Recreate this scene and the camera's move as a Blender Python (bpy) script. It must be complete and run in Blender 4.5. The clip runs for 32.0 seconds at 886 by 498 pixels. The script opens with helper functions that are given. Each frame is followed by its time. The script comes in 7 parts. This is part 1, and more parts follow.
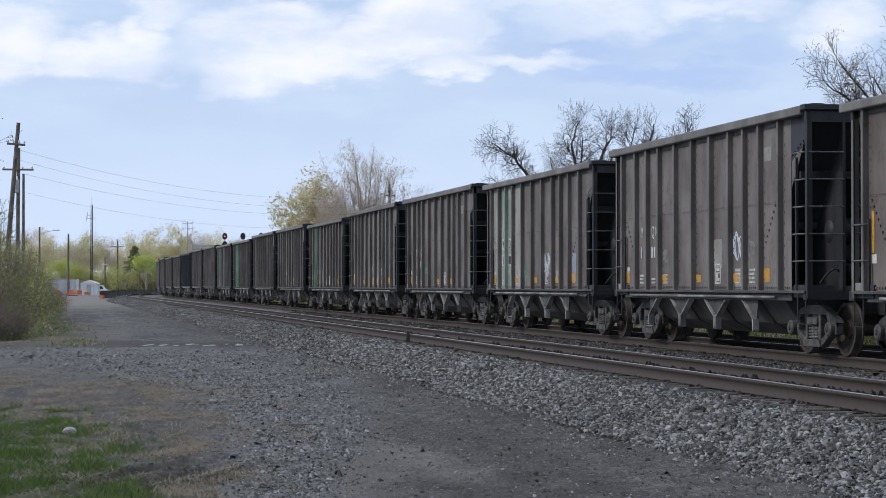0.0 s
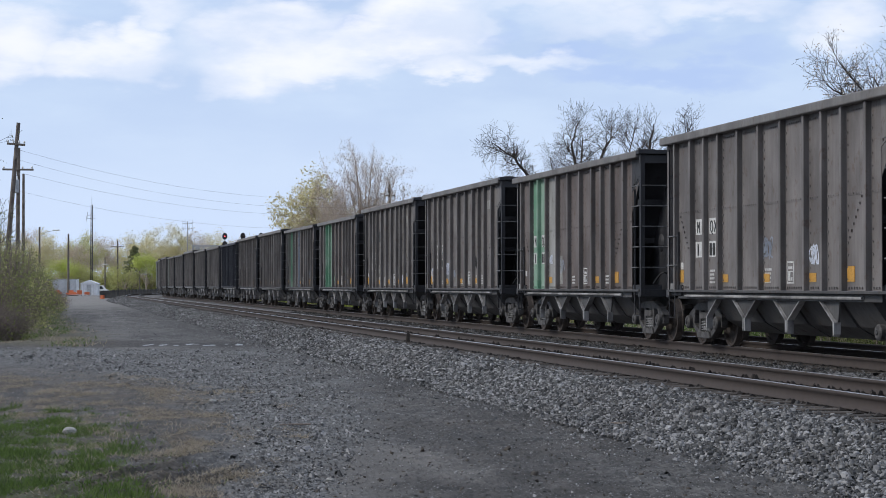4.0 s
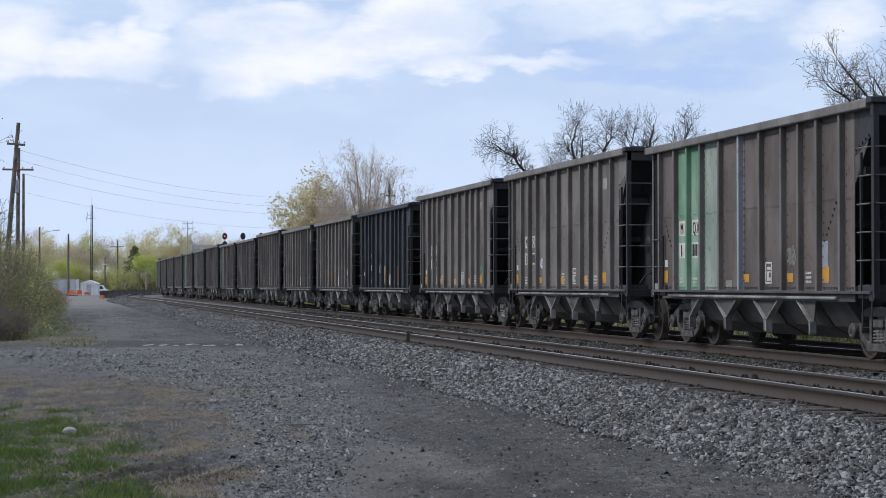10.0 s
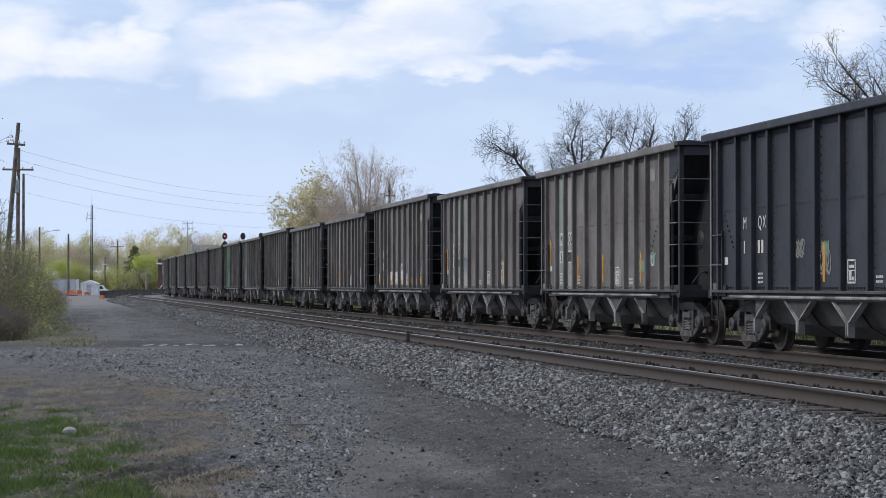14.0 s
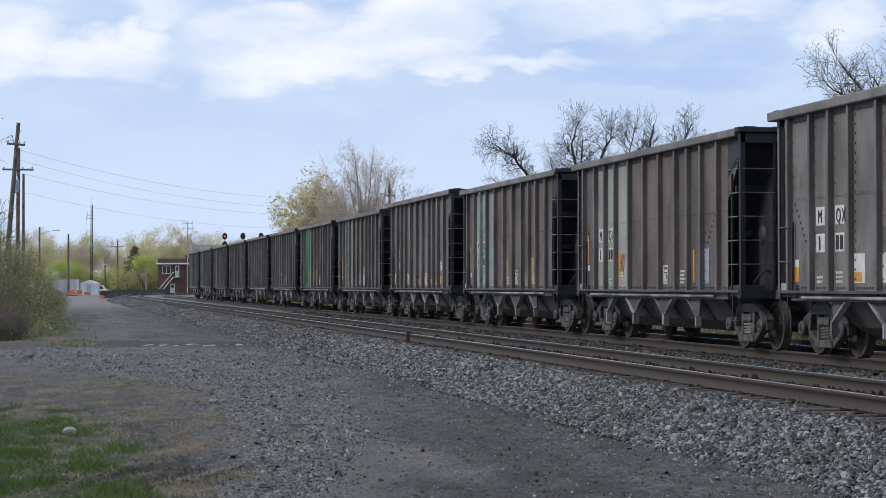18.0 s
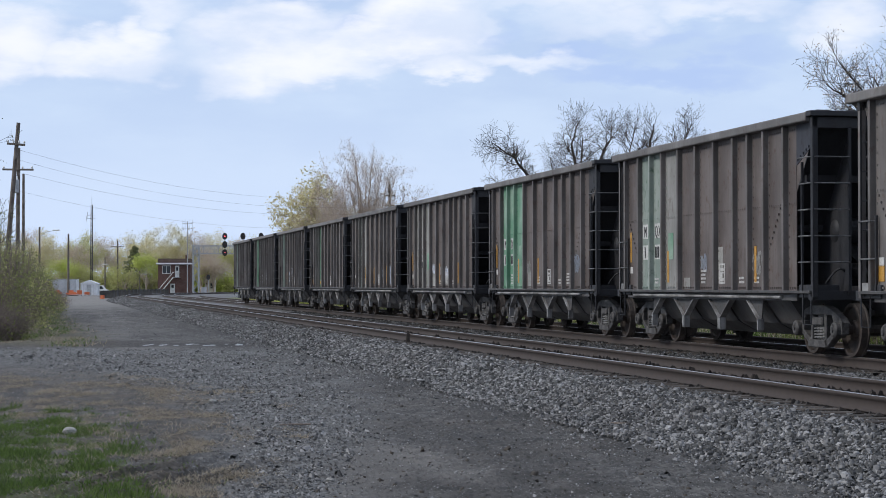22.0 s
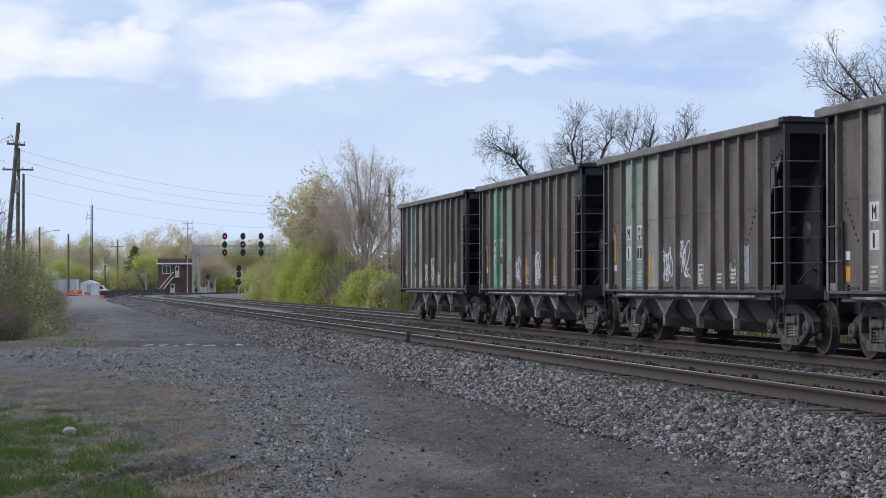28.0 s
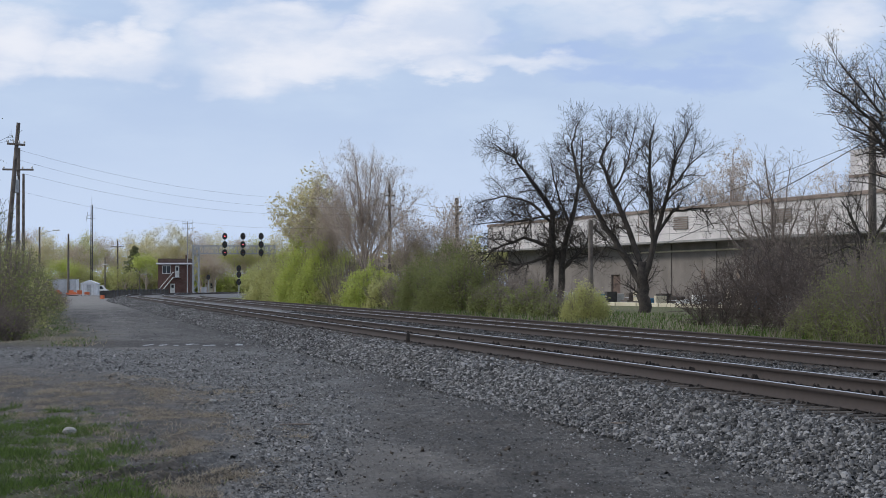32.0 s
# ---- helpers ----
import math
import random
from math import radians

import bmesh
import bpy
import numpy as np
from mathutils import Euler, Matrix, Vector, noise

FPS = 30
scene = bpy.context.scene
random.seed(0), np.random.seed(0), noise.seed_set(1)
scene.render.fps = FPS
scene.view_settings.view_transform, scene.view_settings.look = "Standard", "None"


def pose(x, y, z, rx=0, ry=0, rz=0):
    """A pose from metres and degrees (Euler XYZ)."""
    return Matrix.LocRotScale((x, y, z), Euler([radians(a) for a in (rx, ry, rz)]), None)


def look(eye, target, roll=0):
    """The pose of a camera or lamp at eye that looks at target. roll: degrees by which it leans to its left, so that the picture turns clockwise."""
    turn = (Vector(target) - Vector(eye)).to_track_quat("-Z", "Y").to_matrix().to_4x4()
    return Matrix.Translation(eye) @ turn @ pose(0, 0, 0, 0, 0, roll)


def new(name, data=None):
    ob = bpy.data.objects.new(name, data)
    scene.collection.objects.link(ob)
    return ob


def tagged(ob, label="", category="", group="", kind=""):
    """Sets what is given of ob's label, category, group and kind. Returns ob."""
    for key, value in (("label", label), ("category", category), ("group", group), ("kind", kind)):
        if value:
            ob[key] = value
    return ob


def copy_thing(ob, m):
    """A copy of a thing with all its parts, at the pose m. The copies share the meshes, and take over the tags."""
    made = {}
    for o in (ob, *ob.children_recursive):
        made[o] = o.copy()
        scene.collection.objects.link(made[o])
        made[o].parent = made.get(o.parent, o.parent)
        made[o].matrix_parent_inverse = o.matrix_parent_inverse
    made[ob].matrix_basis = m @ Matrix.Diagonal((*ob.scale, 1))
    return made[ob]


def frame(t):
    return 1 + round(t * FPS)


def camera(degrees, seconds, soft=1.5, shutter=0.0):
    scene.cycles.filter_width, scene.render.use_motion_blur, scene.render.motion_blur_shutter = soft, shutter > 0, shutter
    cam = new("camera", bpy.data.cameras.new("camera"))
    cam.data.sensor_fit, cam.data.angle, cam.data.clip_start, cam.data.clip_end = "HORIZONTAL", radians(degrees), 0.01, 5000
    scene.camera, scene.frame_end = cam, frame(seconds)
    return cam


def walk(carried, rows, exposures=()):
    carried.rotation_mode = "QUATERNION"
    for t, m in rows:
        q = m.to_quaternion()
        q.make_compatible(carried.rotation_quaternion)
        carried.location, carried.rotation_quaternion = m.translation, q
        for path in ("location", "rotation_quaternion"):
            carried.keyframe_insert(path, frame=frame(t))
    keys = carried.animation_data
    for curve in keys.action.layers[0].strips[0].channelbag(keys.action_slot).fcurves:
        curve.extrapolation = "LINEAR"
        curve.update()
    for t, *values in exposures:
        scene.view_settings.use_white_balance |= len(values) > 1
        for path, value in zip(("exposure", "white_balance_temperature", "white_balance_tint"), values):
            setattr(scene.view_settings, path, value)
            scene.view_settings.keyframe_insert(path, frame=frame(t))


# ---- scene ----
# ---- camera ----
EYE = (0.0, 0.0, 1.21)
cam = camera(24.55, 32.0, soft=0.5, shutter=0.0)
# the film's own exposure darkens a little once the train has gone
EXPOSURE = [(0.0, 0.25), (28.0, 0.25), (29.0, 0.22), (30.0, 0.19), (31.0, 0.13), (32.0, 0.07)]
VIEW = look(EYE, (0.0, 100.0, 1.21 + 1.785))
walk(cam, [(0.0, VIEW), (32.0, VIEW)], exposures=EXPOSURE)

# ---- node helpers ----
def noise_node(N, L, vec, scale, detail=4.0, rough=0.55):
    n = N.new("ShaderNodeTexNoise")
    n.inputs["Scale"].default_value, n.inputs["Detail"].default_value, n.inputs["Roughness"].default_value = scale, detail, rough
    L.new(vec, n.inputs["Vector"])
    return n.outputs["Fac"]


def ramp_node(N, L, fac, lo, hi):
    r = N.new("ShaderNodeMapRange")
    r.interpolation_type = "SMOOTHSTEP"
    r.inputs["From Min"].default_value, r.inputs["From Max"].default_value = lo, hi
    L.new(fac, r.inputs["Value"])
    return r.outputs[0]


def mix_node(N, L, fac, a, b, mode="MIX"):
    m = N.new("ShaderNodeMix")
    m.data_type, m.blend_type = "RGBA", mode
    for sock, v in ((m.inputs["Factor"], fac), (m.inputs["A"], a), (m.inputs["B"], b)):
        if isinstance(v, bpy.types.NodeSocket):
            L.new(v, sock)
        elif isinstance(v, (tuple, list)):
            sock.default_value = (*v, 1.0) if len(v) == 3 else v
        else:
            sock.default_value = v
    return m.outputs["Result"]


def math_node(N, L, op, a, b=0.0):
    m = N.new("ShaderNodeMath")
    m.operation = op
    for sock, v in ((m.inputs[0], a), (m.inputs[1], b)):
        if isinstance(v, bpy.types.NodeSocket):
            L.new(v, sock)
        else:
            sock.default_value = v
    return m.outputs[0]


def bump_node(N, L, b, height, strength=0.3, dist=0.02):
    k = N.new("ShaderNodeBump")
    k.inputs["Strength"].default_value, k.inputs["Distance"].default_value = strength, dist
    L.new(height, k.inputs["Height"])
    L.new(k.outputs[0], b.inputs["Normal"])


def scaled(N, L, vec, s, loc=None):
    m = N.new("ShaderNodeMapping")
    m.inputs["Scale"].default_value = s
    if loc is not None:
        L.new(loc, m.inputs["Location"])
    L.new(vec, m.inputs[0])
    return m.outputs[0]


# ---- sky, sun and exposure ----
SUN_EL, SUN_AZ = 37.0, 262.0          # degrees; azimuth clockwise from +y


def build_world():
    w = bpy.data.worlds.new("sky")
    scene.world = w
    w.use_nodes = True
    nt = w.node_tree
    N, L = nt.nodes, nt.links
    N.clear()
    out, bg = N.new("ShaderNodeOutputWorld"), N.new("ShaderNodeBackground")
    sky = N.new("ShaderNodeTexSky")
    sky.sky_type, sky.sun_disc = "NISHITA", False
    sky.sun_elevation, sky.sun_rotation = radians(SUN_EL), radians(SUN_AZ)
    sky.air_density, sky.dust_density, sky.ozone_density = 1.0, 1.2, 1.5
    geo = N.new("ShaderNodeTexCoord")
    sep = N.new("ShaderNodeSeparateXYZ")
    L.new(geo.outputs["Generated"], sep.inputs[0])
    # slopes across and up, with a ragged shift that frays the cloud edges
    ahead = math_node(N, L, "MAXIMUM", sep.outputs["Y"], 0.05)
    across, rise = math_node(N, L, "DIVIDE", sep.outputs["X"], ahead), math_node(N, L, "DIVIDE", sep.outputs["Z"], ahead)
    rag = noise_node(N, L, scaled(N, L, geo.outputs["Generated"], (20.0, 20.0, 44.0)), 1.0, 6.0, 0.52)
    rag2 = noise_node(N, L, scaled(N, L, geo.outputs["Generated"], (26.0, 26.0, 70.0), None), 1.5, 5.0, 0.52)
    across = math_node(N, L, "ADD", across, math_node(N, L, "MULTIPLY", math_node(N, L, "SUBTRACT", rag, 0.5), 0.06))
    rise = math_node(N, L, "ADD", rise, math_node(N, L, "MULTIPLY", math_node(N, L, "SUBTRACT", rag2, 0.5), 0.03))
    banks = []
    for bank in (CLOUDS, SHADES):
        dense = None
        for cu, cw, ru, rw, k in bank:
            du = math_node(N, L, "MULTIPLY", math_node(N, L, "SUBTRACT", across, cu), 1 / ru)
            dw = math_node(N, L, "MULTIPLY", math_node(N, L, "SUBTRACT", rise, cw), 1 / rw)
            q = math_node(N, L, "ADD", math_node(N, L, "MULTIPLY", du, du), math_node(N, L, "MULTIPLY", dw, dw))
            q = math_node(N, L, "SUBTRACT", k * 3.5 - 2.5, q)
            dense = q if dense is None else math_node(N, L, "MAXIMUM", dense, q)
        banks.append(dense)
    dense = banks[0]
    # broken cloud over the rest of the sky
    deck = noise_node(N, L, scaled(N, L, geo.outputs["Generated"], (3.0, 3.0, 8.0)), 1.0, 7.0, 0.56)
    high = ramp_node(N, L, sep.outputs["Z"], 0.16, 0.24)
    deck = math_node(N, L, "MULTIPLY", ramp_node(N, L, deck, 0.42, 0.64), high)
    soft = math_node(N, L, "MULTIPLY", ramp_node(N, L, dense, -3.6, 1.6), 0.92)
    inner = ramp_node(N, L, noise_node(N, L, scaled(N, L, geo.outputs["Generated"], (13.0, 13.0, 36.0)), 1.0, 6.0, 0.55), 0.36, 0.62)
    soft = math_node(N, L, "MULTIPLY", soft, math_node(N, L, "ADD", 0.45, math_node(N, L, "MULTIPLY", inner, 0.55)))
    fac = math_node(N, L, "MAXIMUM", soft, deck)
    thin = ramp_node(N, L, noise_node(N, L, scaled(N, L, geo.outputs["Generated"], (9.0, 9.0, 30.0)), 1.0, 5.0), 0.35, 0.7)
    veil = N.new("ShaderNodeMix")      # thin high haze over the blue
    veil.data_type = "RGBA"
    veil.inputs["Factor"].default_value = 0.8
    L.new(mix_node(N, L, thin, VEIL, VEIL2), veil.inputs["B"])
    L.new(sky.outputs[0], veil.inputs["A"])
    low = ramp_node(N, L, sep.outputs["Z"], 0.0, 0.13)
    base = mix_node(N, L, low, HORIZON, veil.outputs["Result"])
    base = mix_node(N, L, math_node(N, L, "MULTIPLY", ramp_node(N, L, banks[1], -2.8, 1.0), 0.9), base, UNDER)
    mix = N.new("ShaderNodeMix")
    mix.data_type = "RGBA"
    L.new(fac, mix.inputs["Factor"])
    L.new(base, mix.inputs["A"])
    mix.inputs["B"].default_value = CLOUD
    L.new(mix.outputs["Result"], bg.inputs["Color"])
    bg.inputs["Strength"].default_value = SKY_STRENGTH
    L.new(bg.outputs[0], out.inputs[0])


VEIL = (4.6, 5.8, 8.3, 1.0)
VEIL2 = (5.5, 6.7, 8.85, 1.0)
HORIZON = (5.5, 6.6, 8.6, 1.0)
CLOUD = (8.3, 8.45, 9.1, 1.0)
SKY_STRENGTH = 0.1
# cloud banks ahead: slope across, slope up, half width, half height, weight
CLOUDS = [(-0.2079, 0.1207, 0.0194, 0.0111, 1.00), (-0.1663, 0.1132, 0.0236, 0.0078, 1.00), (-0.1468, 0.1202, 0.0078, 0.0083, 1.00), (-0.1329, 0.1360, 0.0122, 0.0056, 0.75),
          (-0.1038, 0.1046, 0.0139, 0.0072, 1.00), (-0.0871, 0.1146, 0.0264, 0.0128, 1.00), (-0.0983, 0.1263, 0.0194, 0.0083, 0.80), (-0.0733, 0.1324, 0.0194, 0.0072, 0.80),
          (-0.0067, 0.1324, 0.0172, 0.0128, 1.40), (-0.0178, 0.1193, 0.0250, 0.0078, 1.40), (-0.0400, 0.1157, 0.0236, 0.0067, 1.10), (0.0225, 0.1277, 0.0047, 0.0072, 0.75),
          (0.0322, 0.1102, 0.0278, 0.0036, 0.85), (0.0044, 0.1063, 0.0153, 0.0044, 0.90), (-0.0622, 0.1091, 0.0236, 0.0072, 1.00), (0.0766, 0.1304, 0.0222, 0.0072, 0.62),
          (0.1987, 0.1318, 0.0194, 0.0089, 0.72), (0.1959, 0.1202, 0.0125, 0.0067, 0.68), (0.1293, 0.1368, 0.0278, 0.0056, 0.55), (0.0488, 0.1385, 0.0389, 0.0044, 0.65)]
# their blue-grey undersides
SHADES = [(0.1099, 0.1046, 0.0340, 0.0048, 0.90), (0.0711, 0.1152, 0.0200, 0.0036, 0.70), (-0.0455, 0.1296, 0.0110, 0.0036, 0.60), (0.0322, 0.1241, 0.0120, 0.0044, 0.50),
          (0.1515, 0.1138, 0.0220, 0.0052, 0.60), (-0.1177, 0.1185, 0.0044, 0.0048, 0.40), (0.1127, 0.1235, 0.0240, 0.0036, 0.50)]
UNDER = (3.9, 5.1, 7.8, 1.0)
build_world()
sun_data = bpy.data.lights.new("sun", "SUN")
sun_data.energy, sun_data.angle, sun_data.color = 1.7, radians(12), (1.0, 0.97, 0.92)
sun = new("sun", sun_data)
sun.matrix_world = look((0, 0, 60), (-math.sin(radians(SUN_AZ)) * 100, -math.cos(radians(SUN_AZ)) * 100, 60 - 100 * math.tan(radians(SUN_EL))))


# ---- materials ----
def material(name, rough=0.8, metal=0.0, spec=0.5):
    m = bpy.data.materials.new(name)
    m.use_nodes = True
    b = m.node_tree.nodes["Principled BSDF"]
    b.inputs["Roughness"].default_value, b.inputs["Metallic"].default_value = rough, metal
    b.inputs["Specular IOR Level"].default_value = spec
    return m, m.node_tree.nodes, m.node_tree.links, b


def simple(name, a, b, scale=3.0, rough=0.8, metal=0.0, bump=0.2, dist=0.01, fine=40.0, per_object=0.0, spec=0.5):
    """Two-tone surface: broad patches between a and b, fine grain, relief."""
    m, N, L, s = material(name, rough, metal, spec)
    tc = N.new("ShaderNodeTexCoord").outputs["Object"]
    broad = ramp_node(N, L, noise_node(N, L, tc, scale), 0.3, 0.7)
    grain = noise_node(N, L, tc, fine, 3.0)
    col = mix_node(N, L, broad, a, b)
    g = mix_node(N, L, ramp_node(N, L, grain, 0.2, 0.8), (0.72, 0.72, 0.72), (1.25, 1.25, 1.25))
    col = mix_node(N, L, 1.0, col, g, "MULTIPLY")
    if per_object:
        r = N.new("ShaderNodeObjectInfo").outputs["Random"]
        k = ramp_node(N, L, r, 0.0, 1.0)
        lo, hi = 1 - per_object, 1 + per_object
        col = mix_node(N, L, 1.0, col, mix_node(N, L, k, (lo, lo, lo), (hi, hi, hi)), "MULTIPLY")
    L.new(col, s.inputs["Base Color"])
    if bump:
        bump_node(N, L, s, grain, bump, dist)
    return m


def weathered(name, paint, worn, rust=(0.085, 0.045, 0.028), amount=0.5, rough=0.62):
    """Old car paint: chalky patches, rain streaks down the sheet, rust blooms, soot, per-piece tone."""
    m, N, L, s = material(name, rough)
    tc = N.new("ShaderNodeTexCoord").outputs["Object"]
    rnd = N.new("ShaderNodeObjectInfo").outputs["Random"]
    comb = N.new("ShaderNodeCombineXYZ")
    for i in range(3):
        L.new(math_node(N, L, "MULTIPLY", rnd, 37.0 + 11 * i), comb.inputs[i])
    off = comb.outputs[0]
    broad = ramp_node(N, L, noise_node(N, L, scaled(N, L, tc, (1.0, 1.0, 0.55), off), 1.3, 5.0), 0.36, 0.66)
    streak = ramp_node(N, L, noise_node(N, L, scaled(N, L, tc, (9.0, 9.0, 0.45), off), 1.6, 4.0), 0.4, 0.72)
    spots = ramp_node(N, L, noise_node(N, L, scaled(N, L, tc, (1.0, 1.0, 0.8), off), 5.0, 8.0, 0.7), 0.54, 0.68)
    grain = noise_node(N, L, tc, 60.0, 3.0)
    col = mix_node(N, L, broad, paint, worn)
    col = mix_node(N, L, math_node(N, L, "MULTIPLY", streak, 0.26), col, tuple(c * 0.6 for c in paint))
    col = mix_node(N, L, math_node(N, L, "MULTIPLY", spots, amount), col, rust)
    tone = mix_node(N, L, rnd, (0.92, 0.92, 0.92), (1.08, 1.075, 1.07))
    col = mix_node(N, L, 1.0, col, tone, "MULTIPLY")
    g = mix_node(N, L, grain, (0.86, 0.86, 0.86), (1.14, 1.14, 1.14))
    col = mix_node(N, L, 1.0, col, g, "MULTIPLY")
    L.new(col, s.inputs["Base Color"])
    L.new(math_node(N, L, "ADD", math_node(N, L, "MULTIPLY", spots, 0.2), rough), s.inputs["Roughness"])
    dents = noise_node(N, L, scaled(N, L, tc, (1.6, 1.6, 1.2), off), 1.4, 3.0)
    bump_node(N, L, s, math_node(N, L, "ADD", dents, math_node(N, L, "MULTIPLY", grain, 0.06)), 0.35, 0.05)
    return m


M = {}
M["grey"] = weathered("weathered grey paint", (0.096, 0.085, 0.08), (0.166, 0.151, 0.143), rust=(0.1, 0.06, 0.043), amount=0.45)
M["grey_light"] = weathered("chalky grey paint", (0.2, 0.195, 0.18), (0.3, 0.295, 0.278), amount=0.35)
M["brown"] = weathered("rust-brown paint", (0.077, 0.061, 0.055), (0.13, 0.109, 0.1), rust=(0.1, 0.055, 0.04), amount=0.5)
M["green"] = weathered("faded green paint", (0.095, 0.225, 0.14), (0.25, 0.345, 0.27), rust=(0.31, 0.33, 0.3), amount=0.45)
M["green_pale"] = weathered("pale green-grey paint", (0.18, 0.23, 0.195), (0.29, 0.325, 0.29), rust=(0.07, 0.13, 0.09), amount=0.75)
M["blue_pale"] = weathered("pale blue-grey paint", (0.22, 0.25, 0.3), (0.28, 0.3, 0.34), amount=0.3)
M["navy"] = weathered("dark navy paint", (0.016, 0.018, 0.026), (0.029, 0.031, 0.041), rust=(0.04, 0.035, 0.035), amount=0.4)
# real black paint; its darkness also gives the shade inside the car ends
M["black"] = weathered("black paint and end shade", (0.011, 0.011, 0.014), (0.022, 0.022, 0.025), rust=(0.025, 0.02, 0.018), amount=0.5)
M["chord"] = weathered("dusty top chord", (0.105, 0.098, 0.093), (0.165, 0.157, 0.15), amount=0.25)
M["truck"] = simple("grimy cast steel", (0.034, 0.032, 0.032), (0.085, 0.08, 0.077), 6.0, 0.75, 0.0, 0.4)
M["wheel"] = simple("brown wheel steel", (0.03, 0.024, 0.021), (0.06, 0.045, 0.037), 5.0, 0.7, 0.2, 0.2)
M["hopper"] = weathered("dark hopper steel", (0.036, 0.034, 0.034), (0.075, 0.072, 0.07), amount=0.4)
M["gusset"] = weathered("scuffed grey gusset", (0.1, 0.098, 0.097), (0.34, 0.335, 0.33), amount=0.35)
M["stake"] = weathered("dull stake steel", (0.092, 0.083, 0.078), (0.155, 0.142, 0.135), amount=0.4)
# rungs coloured paler than their ladder, for the light they catch
M["rung"] = simple("light-catching grey rungs", (0.07, 0.07, 0.072), (0.15, 0.15, 0.15), 6.0, 0.6, 0.3, 0.1)
M["white"] = simple("dirty white stencil", (0.42, 0.41, 0.39), (0.58, 0.57, 0.55), 4.0, 0.7, bump=0)
M["black_mark"] = simple("black lettering", (0.015, 0.015, 0.016), (0.03, 0.03, 0.03), 4.0, 0.7, bump=0)
M["yellow"] = simple("orange-yellow reflector", (0.4, 0.2, 0.03), (0.52, 0.28, 0.055), 6.0, 0.5, bump=0)
M["spray"] = simple("white spray paint", (0.5, 0.54, 0.62), (0.66, 0.68, 0.74), 7.0, 0.6, bump=0)
M["orange_mark"] = simple("orange spray paint", (0.45, 0.12, 0.03), (0.5, 0.2, 0.08), 7.0, 0.6, bump=0)
M["tie"] = simple("weathered tie wood", (0.028, 0.023, 0.02), (0.075, 0.063, 0.053), 4.0, 0.95, 0.0, 0.6, 0.02, 30.0, 0.25)
M["fastening"] = simple("rusty track fastening", (0.014, 0.012, 0.011), (0.034, 0.027, 0.023), 8.0, 0.9, 0.0, 0.3)


def rail_material():
    m, N, L, s = material("rail steel", 0.55, 0.0)
    tc = N.new("ShaderNodeTexCoord").outputs["Object"]
    geo = N.new("ShaderNodeNewGeometry")
    sep = N.new("ShaderNodeSeparateXYZ")
    L.new(geo.outputs["Normal"], sep.inputs[0])
    pz = N.new("ShaderNodeSeparateXYZ")
    L.new(tc, pz.inputs[0])
    top = math_node(N, L, "MULTIPLY", ramp_node(N, L, math_node(N, L, "ABSOLUTE", sep.outputs["Z"]), 0.85, 0.97), ramp_node(N, L, pz.outputs["Z"], -0.03, -0.02))
    rust = mix_node(N, L, noise_node(N, L, tc, 7.0, 6.0), (0.022, 0.016, 0.014), (0.05, 0.036, 0.029))
    shine = mix_node(N, L, noise_node(N, L, scaled(N, L, tc, (0.6, 0.6, 1.0)), 1.0, 4.0), (0.5, 0.49, 0.49), (0.9, 0.9, 0.92))
    L.new(mix_node(N, L, top, rust, shine), s.inputs["Base Color"])
    L.new(top, s.inputs["Metallic"])
    L.new(math_node(N, L, "SUBTRACT", 0.85, math_node(N, L, "MULTIPLY", top, 0.55)), s.inputs["Roughness"])
    return m


M["rail_steel"] = rail_material()


